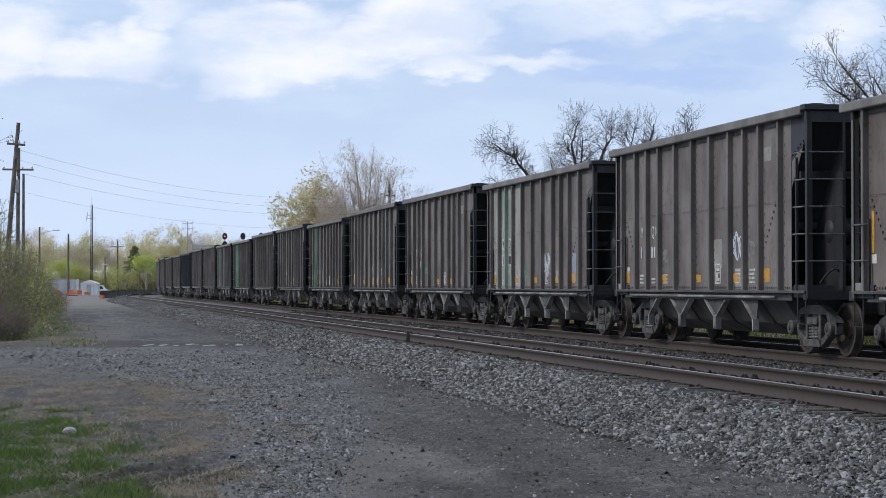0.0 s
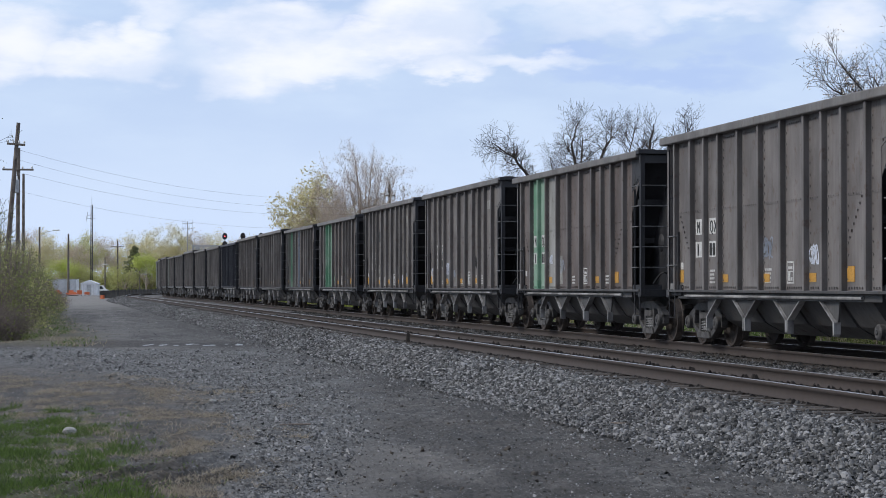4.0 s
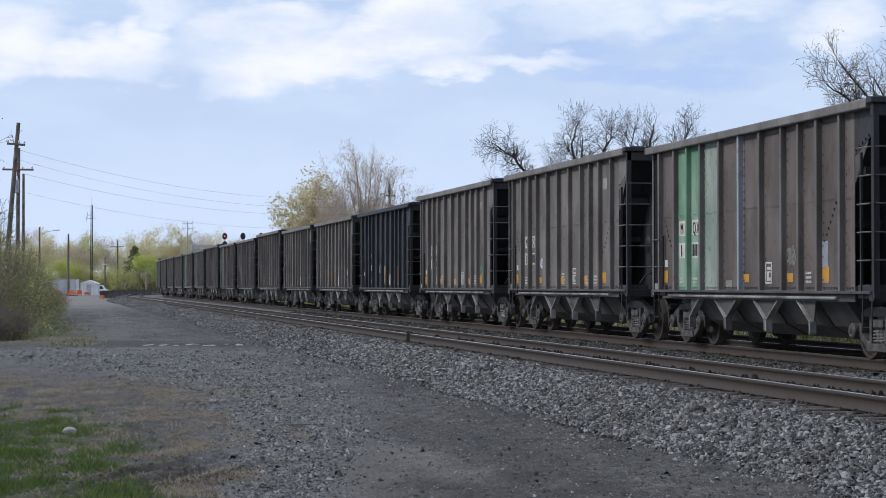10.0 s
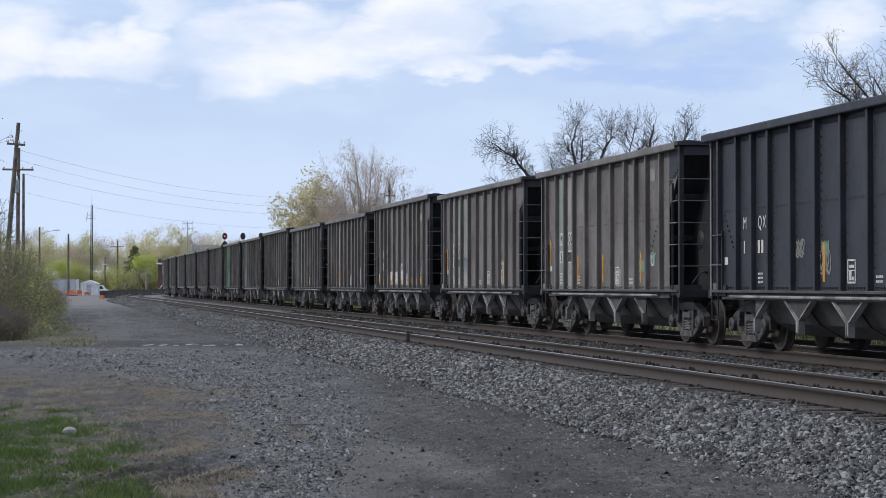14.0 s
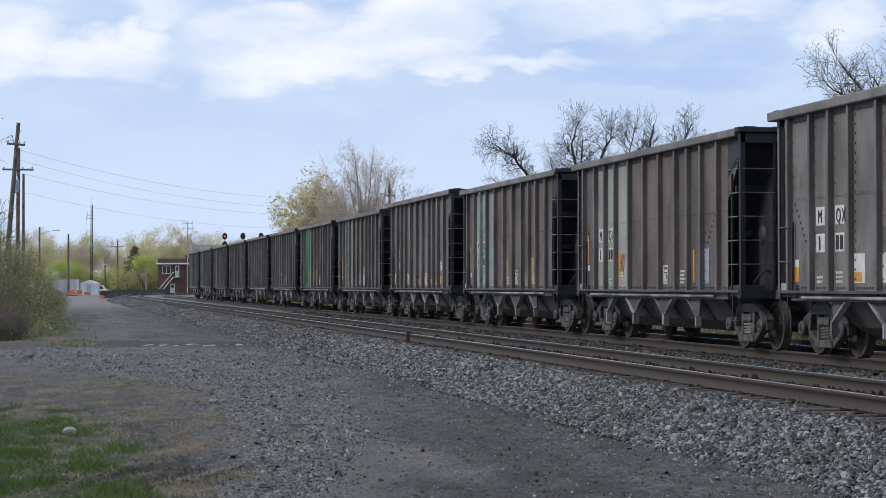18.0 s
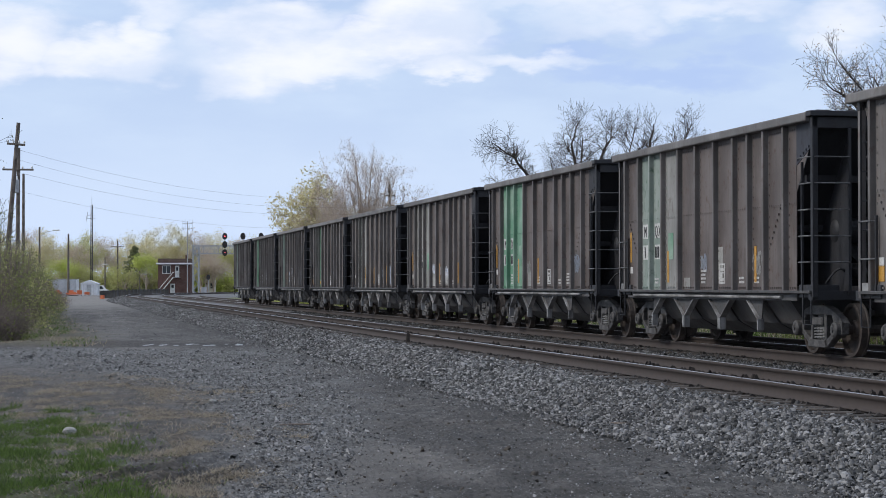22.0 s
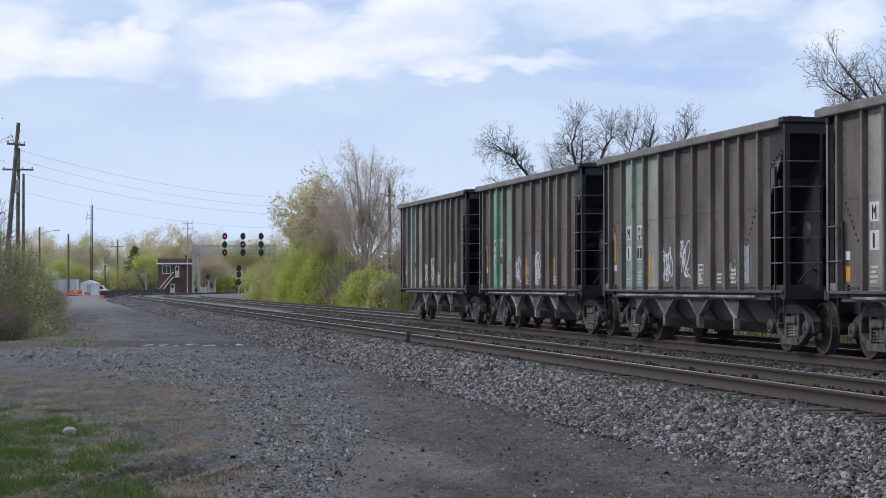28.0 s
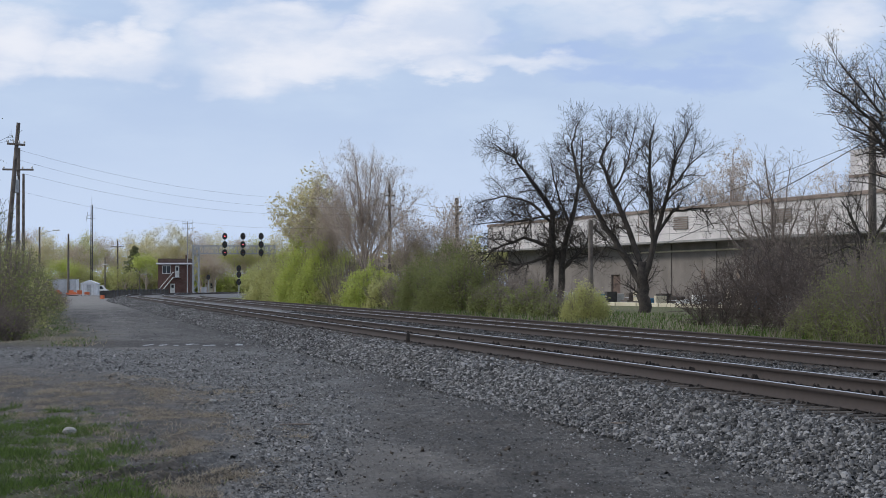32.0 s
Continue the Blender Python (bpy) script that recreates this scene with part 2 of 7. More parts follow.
# ---- building helpers ----
class Geo:
    """A plain vertex and face list that becomes one mesh."""

    def __init__(self):
        self.v, self.f = [], []

    def add(self, verts, faces):
        n = len(self.v)
        self.v += [tuple(p) for p in verts]
        self.f += [tuple(i + n for i in q) for q in faces]
        return self

    def box(self, x0, x1, y0, y1, z0, z1):
        return self.add([(x, y, z) for x in (x0, x1) for y in (y0, y1) for z in (z0, z1)],
                        [(0, 1, 3, 2), (4, 6, 7, 5), (0, 4, 5, 1), (2, 3, 7, 6), (0, 2, 6, 4), (1, 5, 7, 3)])

    def prism(self, pts, y0, y1, axis="y"):
        """A convex outline pts in x, z pushed along y (or an outline in y, z along x)."""
        n = len(pts)
        area = sum(pts[i][0] * pts[(i + 1) % n][1] - pts[(i + 1) % n][0] * pts[i][1] for i in range(n))
        if area < 0:
            pts = pts[::-1]
        if axis == "y":
            a, b = [(p[0], y0, p[1]) for p in pts], [(p[0], y1, p[1]) for p in pts]
            fa, fb = tuple(range(n)), tuple(range(2 * n - 1, n - 1, -1))
            side = [(i, i + n, (i + 1) % n + n, (i + 1) % n) for i in range(n)]
        else:
            a, b = [(y0, p[0], p[1]) for p in pts], [(y1, p[0], p[1]) for p in pts]
            fa, fb = tuple(range(n - 1, -1, -1)), tuple(range(n, 2 * n))
            side = [((i + 1) % n, (i + 1) % n + n, i + n, i) for i in range(n)]
        return self.add(a + b, [fa, fb] + side)

    def tube(self, p0, p1, r0, r1=None, n=6, caps=True):
        r1 = r0 if r1 is None else r1
        p0, p1 = Vector(p0), Vector(p1)
        d = (p1 - p0).normalized()
        a = d.orthogonal().normalized()
        b = d.cross(a)
        vs = []
        for p, r in ((p0, r0), (p1, r1)):
            vs += [p + (a * math.cos(6.28319 * i / n) + b * math.sin(6.28319 * i / n)) * r for i in range(n)]
        fs = [(i, (i + 1) % n, (i + 1) % n + n, i + n) for i in range(n)]
        if caps:
            fs += [tuple(range(n - 1, -1, -1)), tuple(range(n, 2 * n))]
        return self.add(vs, fs)

    def path(self, pts, r, n=6):
        """One bent tube through the points."""
        pts = [Vector(p) for p in pts]
        vs, fs, m = [], [], len(pts)
        a = None
        for i, p in enumerate(pts):
            d = (pts[min(i + 1, m - 1)] - pts[max(i - 1, 0)]).normalized()
            a = d.orthogonal().normalized() if a is None else (a - d * a.dot(d)).normalized()
            b = d.cross(a)
            vs += [p + (a * math.cos(6.28319 * k / n) + b * math.sin(6.28319 * k / n)) * r for k in range(n)]
        for i in range(m - 1):
            fs += [(i * n + k, i * n + (k + 1) % n, (i + 1) * n + (k + 1) % n, (i + 1) * n + k) for k in range(n)]
        fs += [tuple(range(n - 1, -1, -1)), tuple(range((m - 1) * n, m * n))]
        return self.add(vs, fs)

    def lathe(self, prof, n=24, axis="y"):
        """prof: (along, radius) pairs turned about the axis."""
        vs, fs = [], []
        for h, r in prof:
            for i in range(n):
                c, s = math.cos(6.28319 * i / n) * r, math.sin(6.28319 * i / n) * r
                vs.append((c, h, s) if axis == "y" else ((c, s, h) if axis == "z" else (h, c, s)))
        for k in range(len(prof) - 1):
            for i in range(n):
                q = (k * n + i, k * n + (i + 1) % n, (k + 1) * n + (i + 1) % n, (k + 1) * n + i)
                fs.append(q if axis != "y" else q[::-1])
        fs.append(tuple(range(n)) if axis == "y" else tuple(range(n - 1, -1, -1)))
        last = (len(prof) - 1) * n
        fs.append(tuple(range(last + n - 1, last - 1, -1)) if axis == "y" else tuple(range(last, last + n)))
        return self.add(vs, fs)

    def mesh(self, name, bevel=0.0, smooth=False):
        me = bpy.data.meshes.new(name)
        me.from_pydata(self.v, [], self.f)
        if bevel:
            bm = bmesh.new()
            bm.from_mesh(me)
            bmesh.ops.remove_doubles(bm, verts=bm.verts, dist=0.0003)
            edges = [e for e in bm.edges if len(e.link_faces) == 2 and e.calc_face_angle(0) > 0.5]
            bmesh.ops.bevel(bm, geom=edges, offset=bevel, segments=1, affect="EDGES", clamp_overlap=True)
            bm.to_mesh(me)
            bm.free()
        if smooth:
            me.polygons.foreach_set("use_smooth", [True] * len(me.polygons))
        me.update()
        return me


def raw_mesh(name, verts, faces, mats=(), index=None, smooth=False):
    """A large mesh from numpy arrays: verts (n, 3), faces (m, k)."""
    verts, faces = np.asarray(verts, np.float32), np.asarray(faces, np.int32)
    me = bpy.data.meshes.new(name)
    k = faces.shape[1]
    me.vertices.add(len(verts))
    me.vertices.foreach_set("co", verts.ravel())
    me.loops.add(faces.size)
    me.loops.foreach_set("vertex_index", faces.ravel())
    me.polygons.add(len(faces))
    me.polygons.foreach_set("loop_start", np.arange(0, faces.size, k, dtype=np.int32))
    for m in mats:
        me.materials.append(m)
    if index is not None:
        me.polygons.foreach_set("material_index", np.asarray(index, np.int32))
    if smooth:
        me.polygons.foreach_set("use_smooth", np.ones(len(faces), bool))
    me.update(calc_edges=True)
    return me


def part(name, shape, mat, parent, label="", at=None, bevel=0.0, smooth=False):
    """One mesh object under a thing or a part. shape: a Geo or a mesh that is shared."""
    me = shape.mesh(name, bevel, smooth) if isinstance(shape, Geo) else shape
    if mat is not None and not me.materials:
        me.materials.append(mat)
    ob = new(name, me)
    ob.parent = parent
    if at is not None:
        ob.matrix_basis = at
    if label:
        tagged(ob, label)
    return ob


def thing(name, label, category, at=None, group="", kind="", mesh=None, mat=None):
    ob = new(name, mesh)
    if mesh is not None and mat is not None and not mesh.materials:
        mesh.materials.append(mat)
    tagged(ob, label, category, group, kind)
    if at is not None:
        ob.matrix_basis = at
    return ob


# ---- the line of the tracks: straight, then a curve to the right ----
TH0, X0, S1, KC, EC = 0.1922, 8.62, 176.0, 1.64e-5, 111.0
SPACING = 4.5
_s = np.arange(-60.0, 900.0, 0.5)
_e = np.maximum(_s - S1, 0.0)
_hd = TH0 - np.where(_e < EC, KC * _e ** 2, KC * EC ** 2 + 2 * KC * EC * (np.minimum(_e, 420.0) - EC))
_x = np.concatenate([[0.0], np.cumsum((-np.sin(_hd[1:]) - np.sin(_hd[:-1])) / 4)])
_y = np.concatenate([[0.0], np.cumsum((np.cos(_hd[1:]) + np.cos(_hd[:-1])) / 4)])
_x += X0 - _x[120]
_y += 30.0 - _y[120]


def along(s, d=0.0):
    """Place and heading at s metres along the train's track; d metres to the camera's side of it."""
    x, y, a = np.interp(s, _s, _x), np.interp(s, _s, _y), np.interp(s, _s, _hd)
    return x - d * np.cos(a), y - d * np.sin(a), a


def lateral(x, y):
    """Distance from the straight part of the train's track, positive on the camera's side."""
    return (X0 - x) * math.cos(TH0) + (30.0 - y) * math.sin(TH0)


STATIONS = np.concatenate([np.arange(-30, 176, 6.0), np.arange(176, 640, 4.0)])


def sweep(profile, closed=True, stations=STATIONS):
    """profile of (d, z) swept along the tracks: vertices and quads."""
    n = len(profile)
    vs = []
    for s in stations:
        for d, z in profile:
            x, y, _ = along(s, d)
            vs.append((x, y, z))
    fs = []
    for k in range(len(stations) - 1):
        for i in range(n if closed else n - 1):
            j = (i + 1) % n
            fs.append((k * n + i, (k + 1) * n + i, (k + 1) * n + j, k * n + j))
    return np.array(vs), np.array(fs)


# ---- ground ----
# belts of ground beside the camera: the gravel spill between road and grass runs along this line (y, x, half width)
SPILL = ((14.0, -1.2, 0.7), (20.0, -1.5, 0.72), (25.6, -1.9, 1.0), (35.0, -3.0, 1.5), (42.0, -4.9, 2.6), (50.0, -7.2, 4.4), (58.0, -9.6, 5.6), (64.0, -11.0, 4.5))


def spill(x, y):
    """How deep in the gravel spill a place lies: 1 on its line, 0 at its edge, negative outside."""
    c, w = np.interp(y, [q[0] for q in SPILL], [q[1] for q in SPILL]), np.interp(y, [q[0] for q in SPILL], [q[2] for q in SPILL])
    return 1.0 - abs(x - c) / w


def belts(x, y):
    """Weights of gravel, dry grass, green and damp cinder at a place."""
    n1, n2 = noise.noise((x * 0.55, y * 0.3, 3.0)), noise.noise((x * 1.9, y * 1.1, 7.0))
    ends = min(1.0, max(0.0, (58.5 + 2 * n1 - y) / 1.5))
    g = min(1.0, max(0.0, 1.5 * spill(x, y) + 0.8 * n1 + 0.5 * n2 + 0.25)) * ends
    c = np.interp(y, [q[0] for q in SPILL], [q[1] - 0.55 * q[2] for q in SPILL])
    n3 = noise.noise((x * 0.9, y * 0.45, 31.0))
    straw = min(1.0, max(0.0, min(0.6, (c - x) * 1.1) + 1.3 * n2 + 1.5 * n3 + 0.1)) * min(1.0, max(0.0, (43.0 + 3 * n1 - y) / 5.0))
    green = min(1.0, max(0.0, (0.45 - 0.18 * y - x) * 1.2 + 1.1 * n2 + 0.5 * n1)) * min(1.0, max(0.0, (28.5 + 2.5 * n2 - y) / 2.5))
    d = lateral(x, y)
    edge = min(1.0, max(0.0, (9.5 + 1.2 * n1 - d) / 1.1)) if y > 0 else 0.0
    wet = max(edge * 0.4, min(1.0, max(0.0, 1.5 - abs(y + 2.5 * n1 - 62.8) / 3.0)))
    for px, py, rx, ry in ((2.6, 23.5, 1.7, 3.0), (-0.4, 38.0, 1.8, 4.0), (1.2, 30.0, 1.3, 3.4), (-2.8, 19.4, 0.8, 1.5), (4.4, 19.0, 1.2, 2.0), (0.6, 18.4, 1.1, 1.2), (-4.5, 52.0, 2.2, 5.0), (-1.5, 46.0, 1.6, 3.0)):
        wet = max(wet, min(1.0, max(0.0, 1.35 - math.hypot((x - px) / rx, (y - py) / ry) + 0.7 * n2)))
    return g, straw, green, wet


def ground_material():
    m, N, L, s = material("road cinders, gravel and grass", 0.95)
    tc = N.new("ShaderNodeTexCoord").outputs["Object"]
    p = N.new("ShaderNodeSeparateXYZ")
    L.new(tc, p.inputs[0])
    X, Y = p.outputs["X"], p.outputs["Y"]
    belt = {}
    for name in ("spill", "straw", "turf", "damp"):
        at = N.new("ShaderNodeAttribute")
        at.attribute_name = name
        belt[name] = at.outputs["Fac"]
    wob = noise_node(N, L, tc, 0.55, 5.0, 0.6)
    wob = math_node(N, L, "MULTIPLY", math_node(N, L, "SUBTRACT", wob, 0.5), 5.0)
    fine = noise_node(N, L, tc, 22.0, 5.0, 0.7)
    mid = noise_node(N, L, tc, 3.0, 6.0, 0.65)
    vor = N.new("ShaderNodeTexVoronoi")
    vor.inputs["Scale"].default_value = 20.0
    L.new(tc, vor.inputs["Vector"])
    stones = vor.outputs["Color"]
    grit = N.new("ShaderNodeTexVoronoi")
    grit.inputs["Scale"].default_value = 12.0
    L.new(turned(N, L, tc, TH0, (3.0, 0.75, 1.0)), grit.inputs["Vector"])
    road = mix_node(N, L, ramp_node(N, L, mid, 0.34, 0.66), (0.04, 0.04, 0.04), (0.104, 0.101, 0.098))
    blot = noise_node(N, L, tc, 0.35, 6.0, 0.65)
    road = mix_node(N, L, math_node(N, L, "MULTIPLY", ramp_node(N, L, blot, 0.45, 0.62), 0.55), road, (0.098, 0.089, 0.081))
    road = mix_node(N, L, math_node(N, L, "MULTIPLY", ramp_node(N, L, fine, 0.52, 0.68), 0.5), road, (0.175, 0.172, 0.168))
    lane = noise_node(N, L, turned(N, L, tc, TH0, (1.1, 0.1, 1.0)), 1.0, 4.0)
    road = mix_node(N, L, math_node(N, L, "MULTIPLY", ramp_node(N, L, lane, 0.48, 0.6), 0.75), road, (0.036, 0.035, 0.034))
    road = mix_node(N, L, 1.0, road, mix_node(N, L, grit.outputs["Color"], (0.42, 0.42, 0.42), (1.5, 1.48, 1.45)), "MULTIPLY")
    lat = math_node(N, L, "ADD", math_node(N, L, "MULTIPLY", X, -math.cos(TH0)), math_node(N, L, "MULTIPLY", Y, -math.sin(TH0)))
    lat = math_node(N, L, "ADD", lat, X0 * math.cos(TH0) + 30 * math.sin(TH0))
    edge = math_node(N, L, "ADD", lat, math_node(N, L, "MULTIPLY", wob, 0.5))
    crown = math_node(N, L, "MULTIPLY", ramp_node(N, L, edge, 9.3, 10.4), math_node(N, L, "SUBTRACT", 1.0, ramp_node(N, L, edge, 11.6, 13.2)))
    road = mix_node(N, L, math_node(N, L, "MULTIPLY", math_node(N, L, "MULTIPLY", crown, ramp_node(N, L, blot, 0.36, 0.6)), 0.5), road, (0.145, 0.138, 0.131))
    damp = mix_node(N, L, ramp_node(N, L, mid, 0.35, 0.65), (0.017, 0.017, 0.017), (0.042, 0.039, 0.037))
    damp = mix_node(N, L, 1.0, damp, mix_node(N, L, grit.outputs["Color"], (0.6, 0.6, 0.6), (1.35, 1.33, 1.3)), "MULTIPLY")
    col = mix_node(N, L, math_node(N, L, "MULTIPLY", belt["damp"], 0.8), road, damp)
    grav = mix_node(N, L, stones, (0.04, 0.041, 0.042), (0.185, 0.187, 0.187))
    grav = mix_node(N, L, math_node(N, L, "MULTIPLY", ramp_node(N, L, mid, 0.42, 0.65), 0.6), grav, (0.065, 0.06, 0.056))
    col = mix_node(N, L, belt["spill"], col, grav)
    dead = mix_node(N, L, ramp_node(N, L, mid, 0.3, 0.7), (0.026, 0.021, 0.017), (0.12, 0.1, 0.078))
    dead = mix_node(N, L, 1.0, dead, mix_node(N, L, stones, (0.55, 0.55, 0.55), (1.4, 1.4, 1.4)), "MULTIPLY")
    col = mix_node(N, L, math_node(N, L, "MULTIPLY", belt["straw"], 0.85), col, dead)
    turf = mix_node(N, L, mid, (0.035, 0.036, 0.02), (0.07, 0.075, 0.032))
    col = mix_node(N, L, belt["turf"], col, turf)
    # paler paving where the road meets the yard, loose ballast beside it
    yard = math_node(N, L, "SUBTRACT", 1.0, ramp_node(N, L, math_node(N, L, "ADD", math_node(N, L, "ADD", X, math_node(N, L, "MULTIPLY", Y, 0.148)), math_node(N, L, "MULTIPLY", wob, 2.0)), -2.0, 2.0))
    col = mix_node(N, L, math_node(N, L, "MULTIPLY", ramp_node(N, L, math_node(N, L, "ADD", Y, math_node(N, L, "MULTIPLY", wob, 9.0)), 130.0, 215.0), math_node(N, L, "MULTIPLY", yard, 0.75)), col, (0.2, 0.19, 0.175))
    far = math_node(N, L, "MULTIPLY", ramp_node(N, L, Y, 190.0, 230.0), math_node(N, L, "SUBTRACT", 1.0, yard))
    col = mix_node(N, L, far, col, mix_node(N, L, stones, (0.05, 0.05, 0.05), (0.24, 0.235, 0.225)))
    # verge under the bushes on the left and all the land beyond the tracks
    side = math_node(N, L, "ADD", lat, math_node(N, L, "MULTIPLY", wob, 0.4))
    beyond = math_node(N, L, "SUBTRACT", 1.0, ramp_node(N, L, side, -8.5, -7.0))
    wild = mix_node(N, L, ramp_node(N, L, mid, 0.35, 0.65), (0.055, 0.085, 0.02), (0.15, 0.125, 0.07))
    col = mix_node(N, L, beyond, col, wild)
    v = math_node(N, L, "ADD", math_node(N, L, "ADD", X, math_node(N, L, "MULTIPLY", Y, 0.204)), math_node(N, L, "MULTIPLY", wob, 0.9))
    verge = math_node(N, L, "MULTIPLY", math_node(N, L, "SUBTRACT", 1.0, ramp_node(N, L, v, 0.6, 3.4)), ramp_node(N, L, Y, 58.0, 68.0))
    col = mix_node(N, L, verge, col, mix_node(N, L, mid, (0.06, 0.062, 0.03), (0.135, 0.112, 0.08)))
    L.new(col, s.inputs["Base Color"])
    hgt = math_node(N, L, "ADD", math_node(N, L, "MULTIPLY", fine, 0.5), mid)
    bump_node(N, L, s, hgt, 0.7, 0.07)
    return m


def turned(N, L, vec, angle, s):
    m = N.new("ShaderNodeMapping")
    m.vector_type = "TEXTURE"
    m.inputs["Rotation"].default_value = (0, 0, angle)
    L.new(vec, m.inputs[0])
    return scaled(N, L, m.outputs[0], s)


PUDDLES = [(-8.9 + 0.29 * k + 0.1 * math.sin(k * 2.3), 61.6 + 0.9 * math.sin(k * 1.7), 0.05 + 0.07 * abs(math.sin(k * 1.1 + 0.6)), 0.45 + 0.3 * math.cos(k * 2.9), k + 2) for k in range(11)]


def ground_z(x, y):
    d = lateral(x, y)
    z = -0.6
    if d < -7.0 and y < 260:
        z += min(0.25, (-7.0 - d) * 0.06)
    z += 0.05 * noise.noise((x * 0.25, y * 0.25, 0.0)) * min(1.0, 90.0 / (abs(y) + 30.0))
    if 5.0 < y < 120.0 and d > 6.6:
        # clods, stones and wheel marks
        fade = min(1.0, (120.0 - y) / 50.0) * (0.95 if x > np.interp(y, [q[0] for q in SPILL], [q[1] + q[2] for q in SPILL]) else 1.0)
        r = 0.03 * noise.noise((x * 1.7, y * 1.2, 5.0)) + 0.02 * noise.noise((x * 5.0, y * 4.0, 8.0)) + 0.018 * noise.noise((x * 13.0, y * 10.0, 2.0)) + 0.013 * noise.noise((x * 31.0, y * 24.0, 6.0))
        for rx, ry in ((-2.9, 19.7), (-2.45, 19.3)):           # two short ruts in the mud by the grass
            q = math.hypot((x - rx - 0.28 * (y - ry)) / 0.13, (y - ry) / 1.1)
            r += -0.06 * math.exp(-q * q) + 0.05 * math.exp(-((q - 1.5) / 0.5) ** 2)
        for px, py, w, dd, _ in PUDDLES:
            q = math.hypot((x - px) / (w * 1.6), (y - py) / (dd * 1.6))
            if q < 1.3:
                fade *= min(1.0, max(0.0, (q - 0.8) * 2.0))
        z += r * fade
    return z


def build_ground():
    inner = np.arange(-13.6, 13.61, 0.075)
    angs = np.radians(np.concatenate([np.arange(-16.0, -13.8, 0.5), inner, np.arange(14.0, 16.01, 0.5), np.arange(16.0, 344.01, 8.0)[1:-1]]))
    radii = np.concatenate([[0.01], np.geomspace(3.0, 15.5, 8), 1 / np.linspace(1 / 16.0, 1 / 120.0, 400), np.geomspace(126.0, 300.0, 40), np.geomspace(330, 4600, 20)])
    vs = [(0.4 + r * math.sin(a), -0.7 + r * math.cos(a)) for r in radii for a in angs]
    vs = [(x, y, ground_z(x, y)) for x, y in vs]
    n = len(angs)
    fs = [(k * n + i, (k + 1) * n + i, (k + 1) * n + (i + 1) % n, k * n + (i + 1) % n) for k in range(len(radii) - 1) for i in range(n)]
    me = raw_mesh("ground", vs, fs, [ground_material()], smooth=True)
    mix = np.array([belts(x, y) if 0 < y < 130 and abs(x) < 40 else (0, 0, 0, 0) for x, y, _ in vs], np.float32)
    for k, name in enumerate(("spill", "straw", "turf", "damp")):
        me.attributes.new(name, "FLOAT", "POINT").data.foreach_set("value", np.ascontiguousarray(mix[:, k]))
    thing("ground", "dark cinder road, grey gravel and grassy verge", "ground", kind="structure", mesh=me)


build_ground()


# ---- ballast and tracks ----
def ballast_material(name="crushed grey ballast", lo=0.043, hi=0.335, power=1.95):
    m, N, L, s = material(name, 0.92)
    tc = N.new("ShaderNodeTexCoord").outputs["Object"]
    v = N.new("ShaderNodeTexVoronoi")
    v.inputs["Scale"].default_value = 15.0
    L.new(tc, v.inputs["Vector"])
    isl = N.new("ShaderNodeNewGeometry").outputs["Random Per Island"]
    patch = noise_node(N, L, tc, 0.8, 4.0)
    c = mix_node(N, L, math_node(N, L, "POWER", isl, power), (lo, lo * 1.03, lo * 1.06), (hi, hi * 1.0, hi * 1.01))
    cell = mix_node(N, L, v.outputs["Color"], (0.62, 0.62, 0.63), (1.25, 1.24, 1.22))
    c = mix_node(N, L, 1.0, c, cell, "MULTIPLY")
    c = mix_node(N, L, ramp_node(N, L, patch, 0.45, 0.75), c, mix_node(N, L, 1.0, c, (0.72, 0.7, 0.69), "MULTIPLY"))
    L.new(c, s.inputs["Base Color"])
    bump_node(N, L, s, v.outputs["Distance"], 0.8, 0.04)
    return m


M["ballast"] = ballast_material()
M["dusty_ballast"] = ballast_material("coal-dusted ballast", 0.028, 0.17, 2.6)
M["gravel"] = ballast_material("small grey gravel", 0.06, 0.3, 1.7)
M["clod"] = simple("dark brown dirt", (0.03, 0.026, 0.023), (0.07, 0.059, 0.05), 9.0, 0.95, 0.0, 0.5)


def build_ballast():
    prof = [(7.4, -0.66), (7.0, -0.5), (6.35, -0.27), (5.9, -0.24), (4.5, -0.24), (3.0, -0.22), (2.25, -0.26), (1.5, -0.22),
            (0.0, -0.23), (-1.5, -0.22), (-2.2, -0.28), (-5.2, -0.3), (-6.4, -0.42), (-7.3, -0.62)]
    vs, fs = sweep(prof, False, np.concatenate([np.arange(-30, 176, 1.5), np.arange(176, 640, 4.0)]))
    for i, (x, y, z) in enumerate(vs):
        vs[i][2] = z + 0.035 * noise.noise((x * 1.3, y * 1.3, 2.0))
    me = raw_mesh("ballast_bed", vs, fs, [M["ballast"]])
    thing("ballast_bed", "grey crushed stone ballast under the tracks", "ballast", kind="structure", mesh=me)


